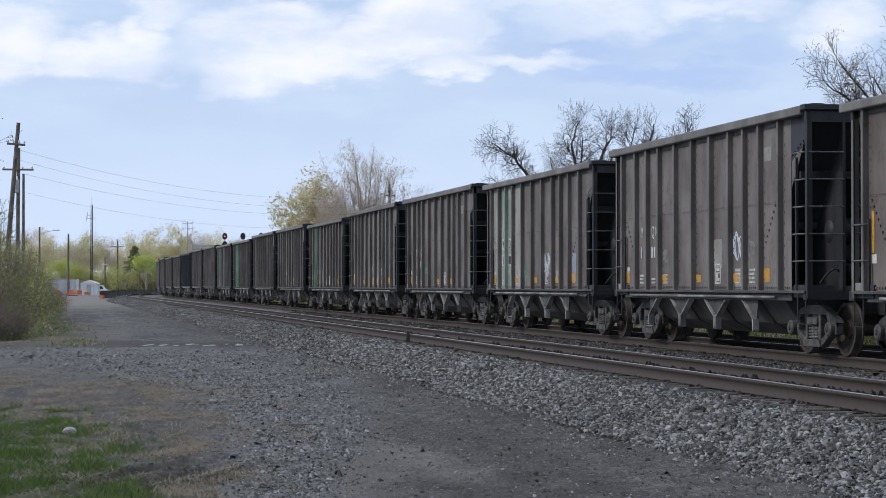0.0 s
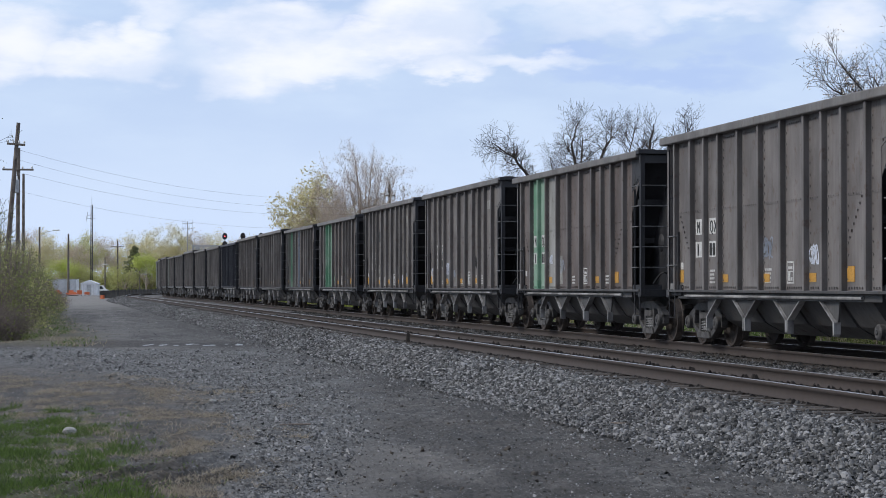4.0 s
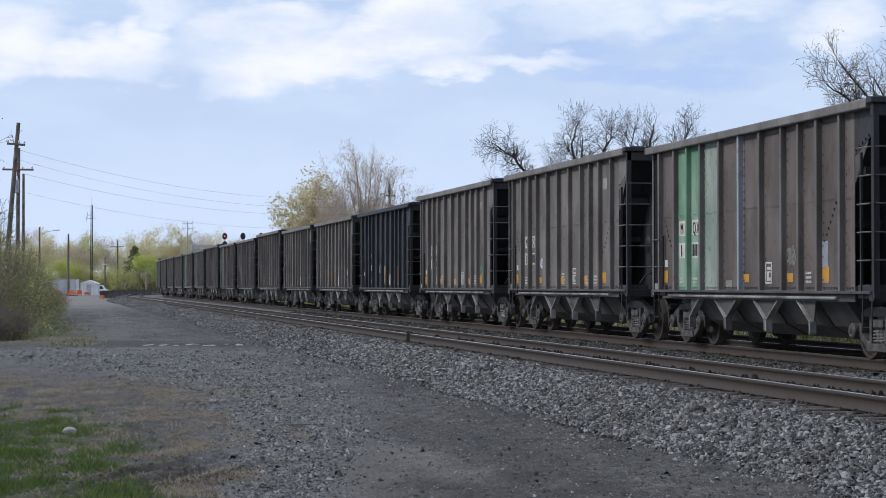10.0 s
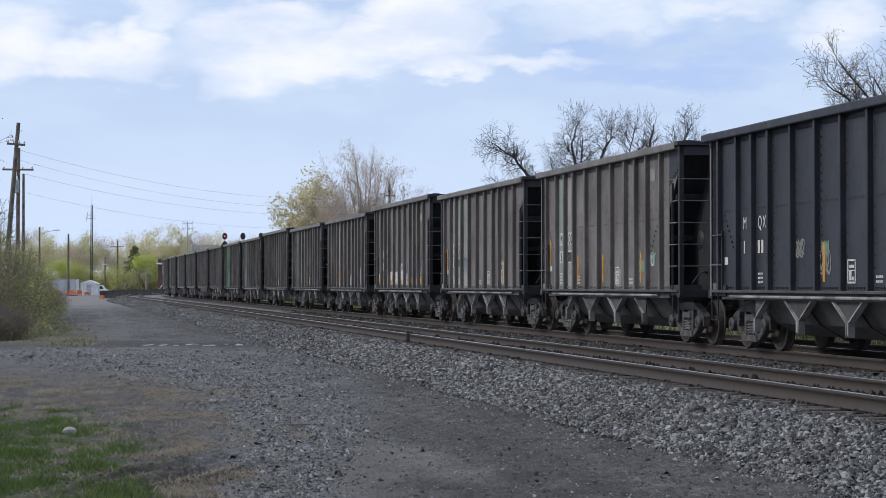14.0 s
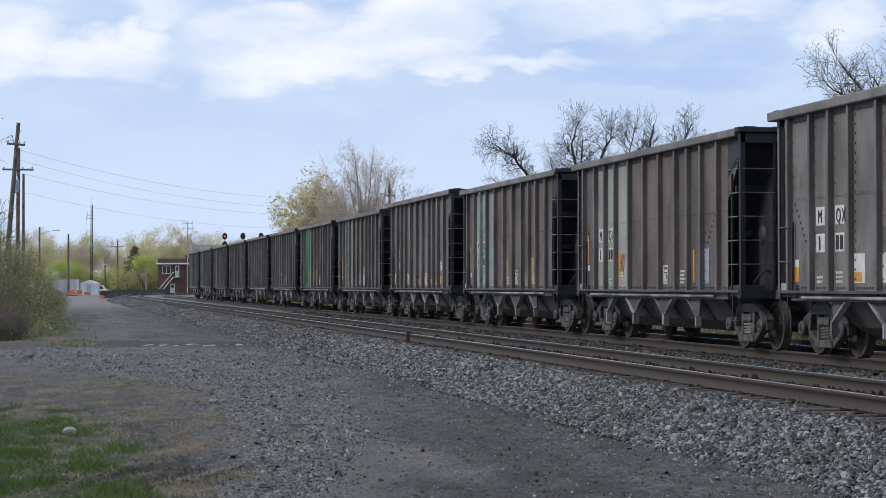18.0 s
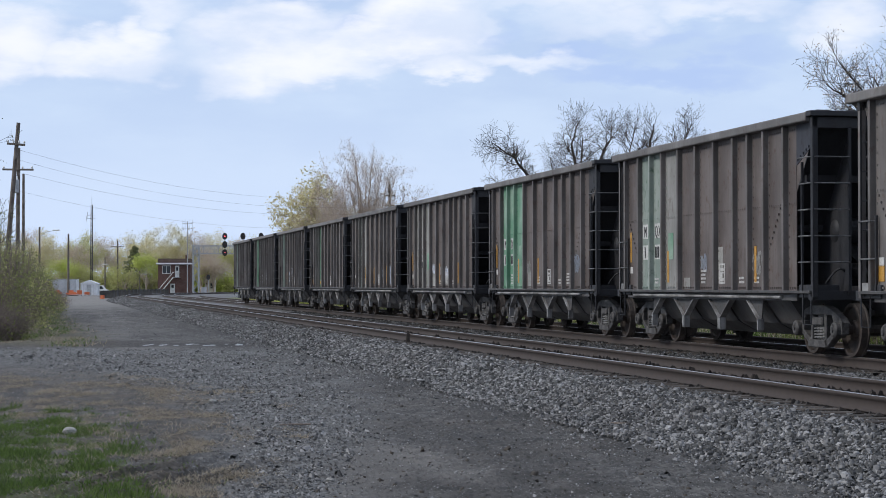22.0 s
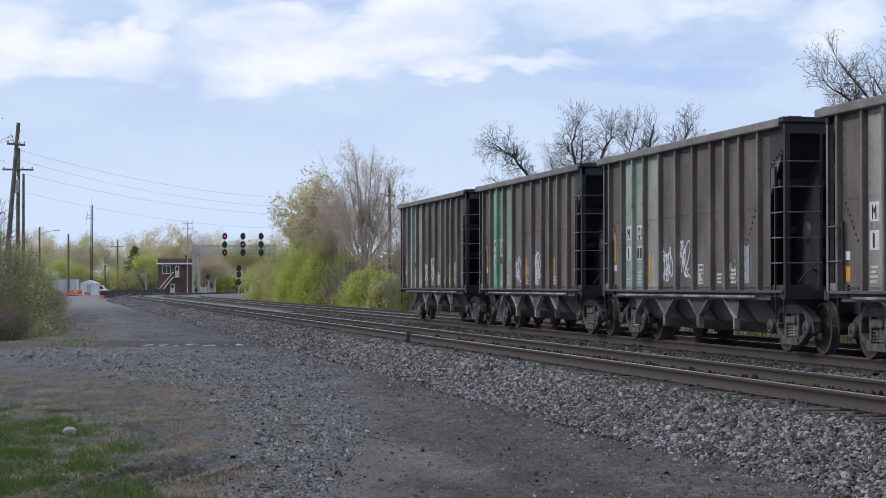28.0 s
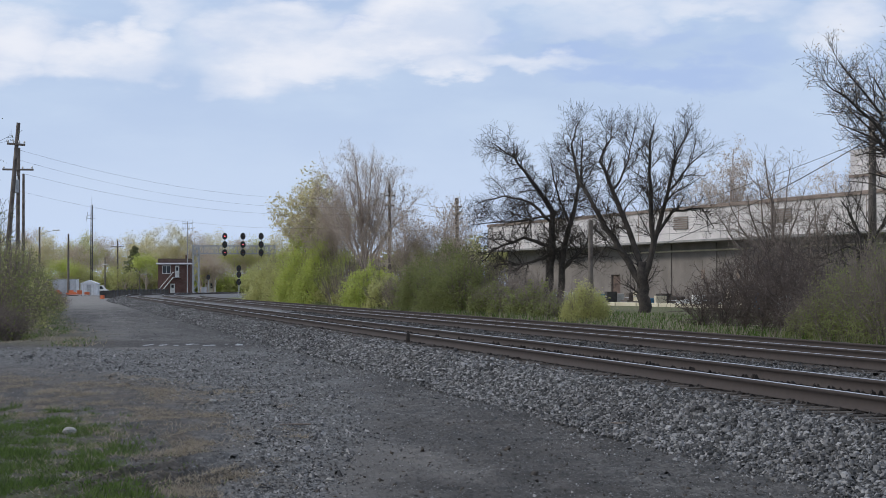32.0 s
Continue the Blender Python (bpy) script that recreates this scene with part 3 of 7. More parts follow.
def rocks(name, places, sizes, seed=1, small=False):
    """Loose angular stones, joined: one mesh. places (n, 3). Small ones are wedges."""
    rng = np.random.default_rng(seed)
    base = np.array([(-1, -1, -1), (1, -1, -1), (1, 1, -1), (-1, 1, -1), (-1, -1, 1), (1, -1, 1), (1, 1, 1), (-1, 1, 1)], float) * 0.62
    tri = np.array([(4, 5, 6), (4, 6, 7), (0, 1, 5), (0, 5, 4), (1, 2, 6), (1, 6, 5), (2, 3, 7), (2, 7, 6), (3, 0, 4), (3, 4, 7)])
    if small:
        base = np.array([(-1, -1, -1), (1, -1, -1), (1, 1, -1), (-1, 1, -1), (-0.5, 0, 1), (0.5, 0, 1)], float) * 0.66
        tri = np.array([(0, 1, 5), (0, 5, 4), (1, 2, 5), (2, 3, 4), (2, 4, 5), (3, 0, 4)])
    n, k = len(places), len(base)
    sc = sizes[:, None] * rng.uniform(0.55, 1.25, (n, 3))
    sc[:, 2] *= 0.75
    v = (base[None] + rng.uniform(-0.42, 0.42, (n, k, 3))) * sc[:, None, :]
    a = rng.uniform(0, 6.283, n)
    b = rng.uniform(-0.9, 0.9, n)
    ca, sa, cb, sb = np.cos(a), np.sin(a), np.cos(b), np.sin(b)
    x, y, z = v[..., 0], v[..., 1], v[..., 2]
    y, z = y * cb[:, None] - z * sb[:, None], y * sb[:, None] + z * cb[:, None]
    x, y = x * ca[:, None] - y * sa[:, None], x * sa[:, None] + y * ca[:, None]
    v = np.stack([x, y, z], -1) + places[:, None, :]
    f = tri[None] + (np.arange(n) * k)[:, None, None]
    return raw_mesh(name, v.reshape(-1, 3), f.reshape(-1, 3))


def build_stones():
    rng = np.random.default_rng(5)
    prof_d = np.array([-2.2, -1.5, 1.5, 2.25, 3.0, 4.5, 5.9, 6.35, 7.0, 7.6])
    prof_z = np.array([-0.28, -0.22, -0.22, -0.26, -0.22, -0.24, -0.24, -0.27, -0.5, -0.6])
    near, far, between = [], [], []
    for out, lo, hi, s0, s1, n, size in ((near, 5.6, 7.65, -17, 8, 58000, 0.0208), (near, 5.6, 7.55, 8, 26, 27000, 0.025), (far, 5.5, 7.6, 26, 60, 30000, 0.027), (far, 5.5, 7.6, 60, 150, 26000, 0.034), (far, 5.4, 7.6, 150, 300, 14000, 0.05),
                                         (between, -0.65, 0.65, -14, 25, 4000, 0.03), (between, -3.7, -0.9, -14, 40, 6000, 0.034), (between, 0.95, 3.6, -14, 30, 17000, 0.024), (between, 0.95, 3.6, 30, 80, 7000, 0.036),
                                         (between, 3.9, 5.1, -14, 20, 7000, 0.026), (between, 3.9, 5.1, 20, 60, 4000, 0.034), (between, 5.3, 5.75, -17, 60, 5000, 0.024)):
        s, d = rng.uniform(s0, s1, n), rng.uniform(lo, hi, n)
        if hi > 7:
            d = lo + (hi - lo) * rng.beta(1.15, 1.35, n)
        x, y, _ = along(s, d)
        sz = size * rng.lognormal(0, 0.3, n)
        out.append((np.stack([x, y, np.interp(d, prof_d, prof_z) + 0.01 + sz * rng.uniform(-0.1, 0.75, n)], 1), sz))
    words = "loose angular grey ballast stones on the shoulder"
    for out, small, mat, word in ((near, False, "ballast", words), (far, True, "ballast", words + " further on"), (between, True, "dusty_ballast", "coal-dusted dark ballast stones between the rails")):
        me = rocks("ballast_stones", np.concatenate([o[0] for o in out]), np.concatenate([o[1] for o in out]), 3, small)
        thing("ballast_stones", word, "ballast", kind="stuff", mesh=me, mat=M[mat])
    # loose gravel: thick on the spill, thin over the road and the dry grass
    n = 190000
    y = 15.5 + 42.5 * rng.beta(1.0, 1.5, n)
    x = rng.uniform(-0.235, 0.2, n) * y
    deep = np.array([spill(a, b) + 0.5 * noise.noise((a * 0.6, b * 0.35, 3.0)) + 0.35 * noise.noise((a * 2.2, b * 1.2, 12.0)) for a, b in zip(x, y)])
    odds = np.where(deep > 0, np.minimum(0.25 + deep, 0.95), np.where(x < -0.085 * y, 0.5, 0.42))
    ok = (rng.uniform(0, 1, n) < odds) & (lateral(x, y) > 7.2)
    x, y, deep = x[ok], y[ok], deep[ok]
    sz = np.where(deep > 0, 0.0112, 0.0058) * rng.lognormal(0, 0.48, len(x)) * (0.8 + y / 60)
    d2, s2 = 7.3 + np.abs(rng.normal(0, 0.55, 6000)), rng.uniform(-14, 45, 6000)
    x2, y2, _ = along(s2, d2)
    x, y, sz = np.r_[x, x2], np.r_[y, y2], np.r_[sz, 0.016 * rng.lognormal(0, 0.45, 6000)]
    # coarser stones further up the road
    y3 = 67 + 83 * rng.beta(1, 1.4, 11000)
    x3 = -0.204 * y3 + 2.0 + rng.uniform(0, 1, 11000) * (0.009 * y3 + 9.5)
    x, y, sz = np.r_[x, x3], np.r_[y, y3], np.r_[sz, 0.011 * rng.lognormal(0, 0.45, 11000) * (0.4 + y3 / 90)]
    z = np.array([ground_z(a, b) for a, b in zip(x, y)])
    me = rocks("gravel", np.stack([x, y, z + sz * 0.15], 1), sz, 4, True)
    thing("gravel", "scattered small grey gravel on the dirt", "gravel", kind="stuff", mesh=me, mat=M["gravel"])
    # dark clods and cinders on the road and round the ruts
    n = 9000
    yc = 15.5 + 42 * rng.beta(1.0, 1.8, n)
    xc = rng.uniform(-0.1, 0.2, n) * yc
    xm, ym = rng.normal(-2.75, 0.5, 500), rng.normal(19.6, 0.9, 500)
    xc, yc, sc = np.r_[xc, xm], np.r_[yc, ym], np.r_[0.0058 * rng.lognormal(0, 0.6, n), 0.01 * rng.lognormal(0, 0.5, 500)]
    ok = lateral(xc, yc) > 7.3
    xc, yc, sc = xc[ok], yc[ok], sc[ok]
    zc = np.array([ground_z(a, b) for a, b in zip(xc, yc)])
    thing("dirt_clods", "dark brown dirt clods and cinders on the road", "dirt", kind="stuff", mesh=rocks("dirt_clods", np.stack([xc, yc, zc + sc * 0.25], 1), sc, 6), mat=M["clod"])


build_ballast()
build_stones()

RAIL = [(-0.075, -0.185), (0.075, -0.185), (0.075, -0.172), (0.012, -0.15), (0.0085, -0.055), (0.037, -0.04), (0.037, -0.008), (0.028, 0.0),
        (-0.028, 0.0), (-0.037, -0.008), (-0.037, -0.04), (-0.0085, -0.055), (-0.012, -0.15), (-0.075, -0.172)]


def build_track(name, d0, dz, label, near_ties, fast_to):
    top = thing(name, label, "railway track", kind="structure")
    for side in (0.7525, -0.7525):
        vs, fs = sweep([(d0 + side + a, b + dz) for a, b in RAIL])
        part("rail", raw_mesh("rail", vs, fs[:, ::-1], [M["rail_steel"]]), None, top)
    # fastenings: plates, anchors and spikes at every tie
    rng = random.Random(7)
    g = Geo()
    s = -14.0
    while s < fast_to:
        for side in (0.7525, -0.7525):
            for off in (-1, 1):
                if off == 1 and side > 0 and rng.random() < 0.35:
                    continue
                x, y, a = along(s, d0 + side + off * 0.13)
                ca, sa = math.cos(a), math.sin(a)
                w, hgt = rng.uniform(0.03, 0.075), rng.uniform(0.015, 0.06) * (0.6 if off == 1 and side > 0 else 1.3 if off == 1 else 1.0)
                for shift in (-0.1 + rng.uniform(-0.02, 0.02), 0.08 + rng.uniform(-0.02, 0.03)):
                    cx, cy = x - sa * shift, y + ca * shift
                    pts = [(cx + ca * u * 0.05 - sa * v * w * 0.5, cy + sa * u * 0.05 + ca * v * w * 0.5) for u, v in ((-1, -1), (1, -1), (1, 1), (-1, 1))]
                    k, lx, ly = rng.uniform(0.1, 0.4), rng.uniform(-0.025, 0.025), rng.uniform(-0.025, 0.025)
                    vs = [(px, py, -0.2 + dz) for px, py in pts] + [(px * k + cx * (1 - k) + lx, py * k + cy * (1 - k) + ly, -0.18 + hgt * rng.uniform(0.5, 1.1) + dz) for px, py in pts]
                    g.add(vs, [(0, 3, 2, 1), (4, 5, 6, 7), (0, 1, 5, 4), (1, 2, 6, 5), (2, 3, 7, 6), (3, 0, 4, 7)])
        s += 0.5
    tagged(part("rail_fastenings", g, M["fastening"], top, "dark rusty anchors and spikes"), kind="stuff")
    shapes = []
    for i in range(6):
        r = random.Random(i)
        e = 1.34 + r.uniform(-0.08, 0.14)
        shapes.append(Geo().box(-0.115, 0.115, -e, e, -0.16, 0.0).mesh("tie", 0.012))
        shapes[-1].materials.append(M["tie"])
    s, i = -14.0, 0
    while i < near_ties:
        x, y, a = along(s + rng.uniform(-0.03, 0.03), d0 + rng.uniform(-0.05, 0.05))
        part("tie", shapes[i % 6], None, top, at=pose(x, y, -0.187 + dz + rng.uniform(-0.012, 0.004), 0, 0, math.degrees(a) + rng.uniform(-1.5, 1.5)) @ pose(0, 0, 0, 0, 0, 90))
        s += 0.5
        i += 1
    return top


build_track("railway_track", SPACING, 0.0, "brown steel rails on weathered wooden ties, empty near track", 240, 130)
build_track("railway_track", 0.0, 0.0, "brown steel rails that carry the train", 120, 90)


# ---- the loose rail beyond the train's track ----
_vs, _fs = sweep([(-4.05 + a, b - 0.12) for a, b in RAIL], True, np.concatenate([np.arange(-30, 176, 6.0), np.arange(176, 260, 4.0)]))
thing("spare_rail", "long rusty steel rail lying on the ballast", "rail", kind="structure", mesh=raw_mesh("spare_rail", _vs, _fs[:, ::-1], [M["rail_steel"]]))


# ---- the train: open-top hopper cars ----
HALF, WIDE, SILL, TOP = 5.86, 1.58, 1.1, 4.1       # half length over corner posts, half width, sill and top heights
STAKES = [-HALF - 0.43 + d for d in (0.84, 1.87, 2.72, 3.58, 4.71, 5.85, 6.98, 8.1, 8.92, 9.77, 10.78)]
PITCH, V0, DV = 13.745, 11.245, -0.143             # car spacing, speed, change of speed
FIRST, LAST = -1, 25


def text_mesh(body, size, mat, squeeze=0.75):
    cu = bpy.data.curves.new("lettering", "FONT")
    cu.body, cu.size, cu.extrude, cu.align_x = body, size, 0.002, "CENTER"
    ob = bpy.data.objects.new("lettering", cu)
    scene.collection.objects.link(ob)
    bpy.context.view_layer.update()
    me = bpy.data.meshes.new_from_object(ob.evaluated_get(bpy.context.evaluated_depsgraph_get()))
    bpy.data.objects.remove(ob)
    me.transform(Matrix.Diagonal((squeeze, 1, 1, 1)))
    me.materials.clear()
    me.materials.append(mat)
    return me


def slab(x0, x1, z0, z1, y=-WIDE, t=0.012):
    return Geo().box(x0, x1, y - t, y + 0.004, z0, z1)


def wheelset_mesh():
    g = Geo()
    for sgn in (-1, 1):
        prof = [(0.685, 0.06), (0.685, 0.15), (0.70, 0.16), (0.72, 0.38), (0.69, 0.40), (0.69, 0.485), (0.715, 0.485), (0.725, 0.462), (0.83, 0.455), (0.83, 0.40),
                (0.775, 0.385), (0.755, 0.17), (0.80, 0.15), (0.82, 0.10), (0.82, 0.06)]
        prof = [(sgn * a, r) for a, r in prof]
        if sgn < 0:
            prof = prof[::-1]
        g.lathe(prof, 28)
    g.lathe([(-1.12, 0.07), (-0.85, 0.085), (0.85, 0.085), (1.12, 0.07)], 10)
    return g.mesh("wheelset", 0, False)


def build_truck(car, x, flip):
    """A three-piece freight truck at x; its wheelsets turn."""
    t = part("truck", Geo().box(-0.16, 0.16, -1.02, 1.02, 0.5, 0.74).box(-0.3, 0.3, -0.35, 0.35, 0.66, 0.8), M["truck"], car, at=pose(x, 0, 0), bevel=0.02)
    for sgn in (-1, 1):
        y0, y1 = sgn * 0.93, sgn * 1.07
        g = Geo()
        g.prism([(-0.62, 0.80), (-0.35, 0.86), (0.35, 0.86), (0.62, 0.80), (0.62, 0.70), (-0.62, 0.70)], y0, y1)
        for q in (-1, 1):
            g.prism([(q * 0.60, 0.80), (q * 0.98, 0.66), (q * 1.06, 0.58), (q * 1.06, 0.5), (q * 0.72, 0.54), (q * 0.60, 0.70)], y0, y1)
            g.prism([(q * 1.06, 0.58), (q * 1.06, 0.38), (q * 1.0, 0.36), (q * 0.98, 0.58)], y0, y1)
            g.prism([(q * 0.78, 0.60), (q * 0.80, 0.36), (q * 0.72, 0.34), (q * 0.66, 0.60)], y0, y1)
            g.prism([(q * 0.78, 0.46), (q * 0.74, 0.34), (q * 0.36, 0.14), (q * 0.30, 0.26)], y0, y1)
            g.prism([(q * 0.36, 0.72), (q * 0.36, 0.22), (q * 0.28, 0.22), (q * 0.25, 0.72)], y0, y1)
        g.prism([(-0.40, 0.14), (0.40, 0.14), (0.36, 0.27), (-0.36, 0.27)], y0, y1 + sgn * 0.04)
        part("side_frame", g, M["truck"], t, bevel=0.012)
        spring = Geo()
        for sx in (-0.14, 0.0, 0.14):
            pts = [(sx + 0.062 * math.cos(k * 0.9), sgn * 1.03 + 0.05 * math.sin(k * 0.9), 0.27 + 0.0075 * k) for k in range(33)]
            spring.path(pts, 0.014, 4)
        part("spring", spring, M["gusset"], t, "coil springs")
        part("bolster_end", Geo().box(-0.23, 0.23, sgn * 0.9, sgn * 1.1, 0.52, 0.66), M["truck"], t, bevel=0.02)
        for q in (-1, 1):
            cap = Geo().lathe([(sgn * 0.95, 0.135), (sgn * 1.14, 0.135), (sgn * 1.16, 0.115), (sgn * 1.17, 0.10), (sgn * 1.17, 0.05), (sgn * 1.19, 0.04)][::sgn], 14)
            part("bearing", cap, M["truck"], t, at=pose(q * 0.889, 0, 0.457))
    for q in (-1, 1):
        part("wheelset", WHEELSET, None, t, at=pose(q * 0.889, 0, 0.457))
    return t


WHEELSET = wheelset_mesh()
WHEELSET.materials.append(M["wheel"])


def build_car():
    car = thing("hopper_car", "weathered grey open-top railway hopper car", "railway car", group="train of hopper cars")
    y = WIDE
    sheet_y = 1.44                                   # the side sheets lie behind the stakes
    # side panels between the stakes; the end ones are cut aslant under the top
    edges = [-HALF + 0.02] + STAKES + [STAKES[-1] + 0.42, HALF - 0.02]
    for sgn in (-1, 1):
        for i in range(len(edges) - 1):
            a, b = edges[i], edges[i + 1]
            g = Geo()
            ya, yb = sorted((sgn * sheet_y, sgn * (sheet_y + 0.012)))
            if i == 0:
                g.prism([(a, 4.0), (b, 4.0), (b, 3.2), (b - 0.08, 3.2), (a + 0.03, 3.88)], ya, yb)
                g.prism([(b - 0.08, 3.3), (b, 3.2), (b, SILL), (b - 0.08, SILL)], ya, yb)
                for q in np.linspace(0.08, 0.95, 8):       # rivets along the slanting edge
                    cx, cz = a + 0.06 + (b - a - 0.12) * q, 3.93 - 0.66 * q
                    g.box(cx - 0.02, cx + 0.02, *sorted((yb if sgn > 0 else ya, (yb if sgn > 0 else ya) + sgn * 0.02)), cz - 0.018, cz + 0.018)
            elif i == len(edges) - 2:
                g.prism([(a, 4.0), (b, 4.0), (b - 0.02, 3.66), (a, 3.28)], ya, yb)
                for q in np.linspace(0.05, 0.95, 7):
                    cx, cz = a + 0.03 + (b - a - 0.06) * q, 3.36 + 0.34 * q
                    g.box(cx - 0.02, cx + 0.02, *sorted((yb if sgn > 0 else ya, (yb if sgn > 0 else ya) + sgn * 0.02)), cz - 0.018, cz + 0.018)
            else:
                g.box(a, b, ya, yb, SILL, 4.0)
                yo = sgn * (sheet_y + 0.012)
                g.box(a + 0.02, b - 0.02, *sorted((yo, yo + sgn * 0.006)), 2.6, 2.66)      # sheet seam
                k = a + 0.1
                while k < b - 0.05:                  # rivets along the seam
                    g.box(k - 0.015, k + 0.015, *sorted((yo, yo + sgn * 0.014)), 2.617, 2.641)
                    k += 0.11
                big = i in (4, 6)
                for zz in np.arange(1.3, 3.95, 0.15 if big else 0.19):  # rivets beside the stake
                    rw = 0.02 if big else 0.014
                    g.box(a + 0.075, a + 0.075 + 2 * rw, *sorted((yo, yo + sgn * (0.026 if big else 0.016))), zz - 0.015, zz + 0.015)
                for kx in np.arange(a + 0.12, b - 0.06, 0.11):
                    g.box(kx - 0.02, kx + 0.02, *sorted((yo, yo + sgn * 0.024)), 1.15, 1.185)
                    g.box(kx - 0.012, kx + 0.012, *sorted((yo, yo + sgn * 0.012)), 3.9, 3.925)
                if i in (1, len(edges) - 4):           # slanting rows where the slope sheet meets the side
                    for q in np.linspace(0, 1, 7):
                        cx, cz = a + 0.16 + 0.5 * q, (2.55 - 0.62 * q if i == 1 else 1.95 + 0.62 * q)
                        g.box(cx - 0.02, cx + 0.02, *sorted((yo, yo + sgn * 0.024)), cz - 0.018, cz + 0.018)
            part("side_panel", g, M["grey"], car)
    stake = Geo()
    stake.box(-0.042, 0.042, -0.125, 0.0, SILL - 0.02, 4.02)
    stake.box(-0.055, 0.055, -0.022, 0.0, SILL, 4.02)
    smesh = stake.mesh("stake", 0.01)
    smesh.materials.append(M["stake"])
    for sgn in (-1, 1):
        for x in STAKES:
            part("stake", smesh, None, car, at=pose(x, sgn * (sheet_y - 0.003), 0, 0, 0, 0 if sgn < 0 else 180))
    # top chords and end caps
    for sgn in (-1, 1):
        g = Geo().prism([(sgn * 1.44, 3.99), (sgn * 1.6, 3.99), (sgn * 1.62, 4.005), (sgn * 1.62, 4.13), (sgn * 1.61, 4.145), (sgn * 1.44, 4.145)], -HALF - 0.38, HALF - 0.1, "x")
        part("top_chord", g, M["chord"], car, bevel=0.01)
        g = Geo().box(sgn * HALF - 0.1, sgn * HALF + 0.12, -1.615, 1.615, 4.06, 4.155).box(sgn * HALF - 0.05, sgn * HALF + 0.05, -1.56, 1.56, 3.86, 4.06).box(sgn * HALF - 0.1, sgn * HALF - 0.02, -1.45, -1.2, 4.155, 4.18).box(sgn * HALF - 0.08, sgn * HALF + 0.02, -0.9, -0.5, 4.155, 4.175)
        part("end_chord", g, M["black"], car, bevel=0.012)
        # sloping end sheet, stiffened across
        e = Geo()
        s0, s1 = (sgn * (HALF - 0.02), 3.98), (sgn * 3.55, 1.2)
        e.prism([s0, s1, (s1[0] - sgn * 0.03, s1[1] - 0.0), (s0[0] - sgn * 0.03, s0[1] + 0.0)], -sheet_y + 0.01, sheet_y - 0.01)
        # near-black colour puts the shade of the open end into the sheet
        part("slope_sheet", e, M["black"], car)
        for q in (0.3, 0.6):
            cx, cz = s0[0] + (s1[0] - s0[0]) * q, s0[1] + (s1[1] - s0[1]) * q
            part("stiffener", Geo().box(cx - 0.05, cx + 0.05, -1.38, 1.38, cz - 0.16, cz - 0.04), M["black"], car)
        for q in (-0.82, 0.82):                     # plates added to block light between end sill and slope sheet
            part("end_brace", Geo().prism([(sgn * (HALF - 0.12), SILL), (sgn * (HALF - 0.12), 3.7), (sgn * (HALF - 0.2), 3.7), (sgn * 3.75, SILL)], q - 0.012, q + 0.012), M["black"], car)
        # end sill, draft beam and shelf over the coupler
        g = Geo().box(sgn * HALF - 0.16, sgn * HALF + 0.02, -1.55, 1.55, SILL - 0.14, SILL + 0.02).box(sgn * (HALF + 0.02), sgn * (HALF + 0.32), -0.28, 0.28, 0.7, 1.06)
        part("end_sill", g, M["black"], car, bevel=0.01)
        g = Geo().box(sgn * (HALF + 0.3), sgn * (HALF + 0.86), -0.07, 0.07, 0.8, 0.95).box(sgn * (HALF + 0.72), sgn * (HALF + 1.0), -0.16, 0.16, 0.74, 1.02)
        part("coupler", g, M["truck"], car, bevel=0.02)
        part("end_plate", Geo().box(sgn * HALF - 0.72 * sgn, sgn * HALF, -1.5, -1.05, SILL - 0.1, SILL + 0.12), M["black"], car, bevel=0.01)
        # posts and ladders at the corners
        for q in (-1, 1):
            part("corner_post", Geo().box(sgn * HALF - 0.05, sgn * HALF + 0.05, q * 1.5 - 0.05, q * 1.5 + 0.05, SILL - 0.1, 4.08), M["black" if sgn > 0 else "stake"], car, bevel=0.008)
            part("ladder_stile", Geo().box(sgn * HALF - 0.02, sgn * HALF + 0.05, q * 0.88 - 0.025, q * 0.88 + 0.025, SILL - 0.05, 3.9), M["black"], car)
            lad = part("end_ladder", Geo().box(sgn * HALF + 0.05, sgn * HALF + 0.06, q * 1.54 - 0.012, q * 1.54 + 0.012, SILL, 3.9), M["black"], car)
            for k in range(5):
                z = SILL + 0.5 + 0.445 * k
                part("rung", Geo().tube((sgn * HALF + 0.05, q * 0.88, z), (sgn * HALF + 0.05, q * 1.52, z), 0.013, n=5), M["rung"], lad)
            sl = part("side_ladder", Geo().box(sgn * (HALF - 0.56) - 0.02, sgn * (HALF - 0.56) + 0.02, q * 1.5 - 0.02, q * 1.5 + 0.02, SILL, 3.32 if sgn > 0 else 2.25), M["black"], car)
            for k in range(5 if sgn > 0 else 2):
                z = SILL + 0.5 + (0.445 if sgn > 0 else 0.57) * k
                part("rung", Geo().path([(sgn * (HALF - 0.56), q * 1.52, z), (sgn * (HALF - 0.54), q * 1.58, z), (sgn * (HALF - 0.04), q * 1.58, z), (sgn * (HALF - 0.02), q * 1.52, z)], 0.013, 5), M["rung"], sl)
            if sgn < 0:
                part("step_box", Geo().box(-HALF + 0.04, -HALF + 0.36, q * 1.5 - 0.03, q * 1.5 + 0.03, SILL + 0.02, SILL + 0.15), M["gusset"], car, bevel=0.006)
            st = Geo().path([(sgn * (HALF - 0.05), q * 1.54, SILL), (sgn * (HALF - 0.05), q * 1.54, 0.55), (sgn * (HALF - 0.42), q * 1.54, 0.55), (sgn * (HALF - 0.42), q * 1.54, SILL)], 0.014, 5)
            part("stirrup_step", st, M["black"], car)
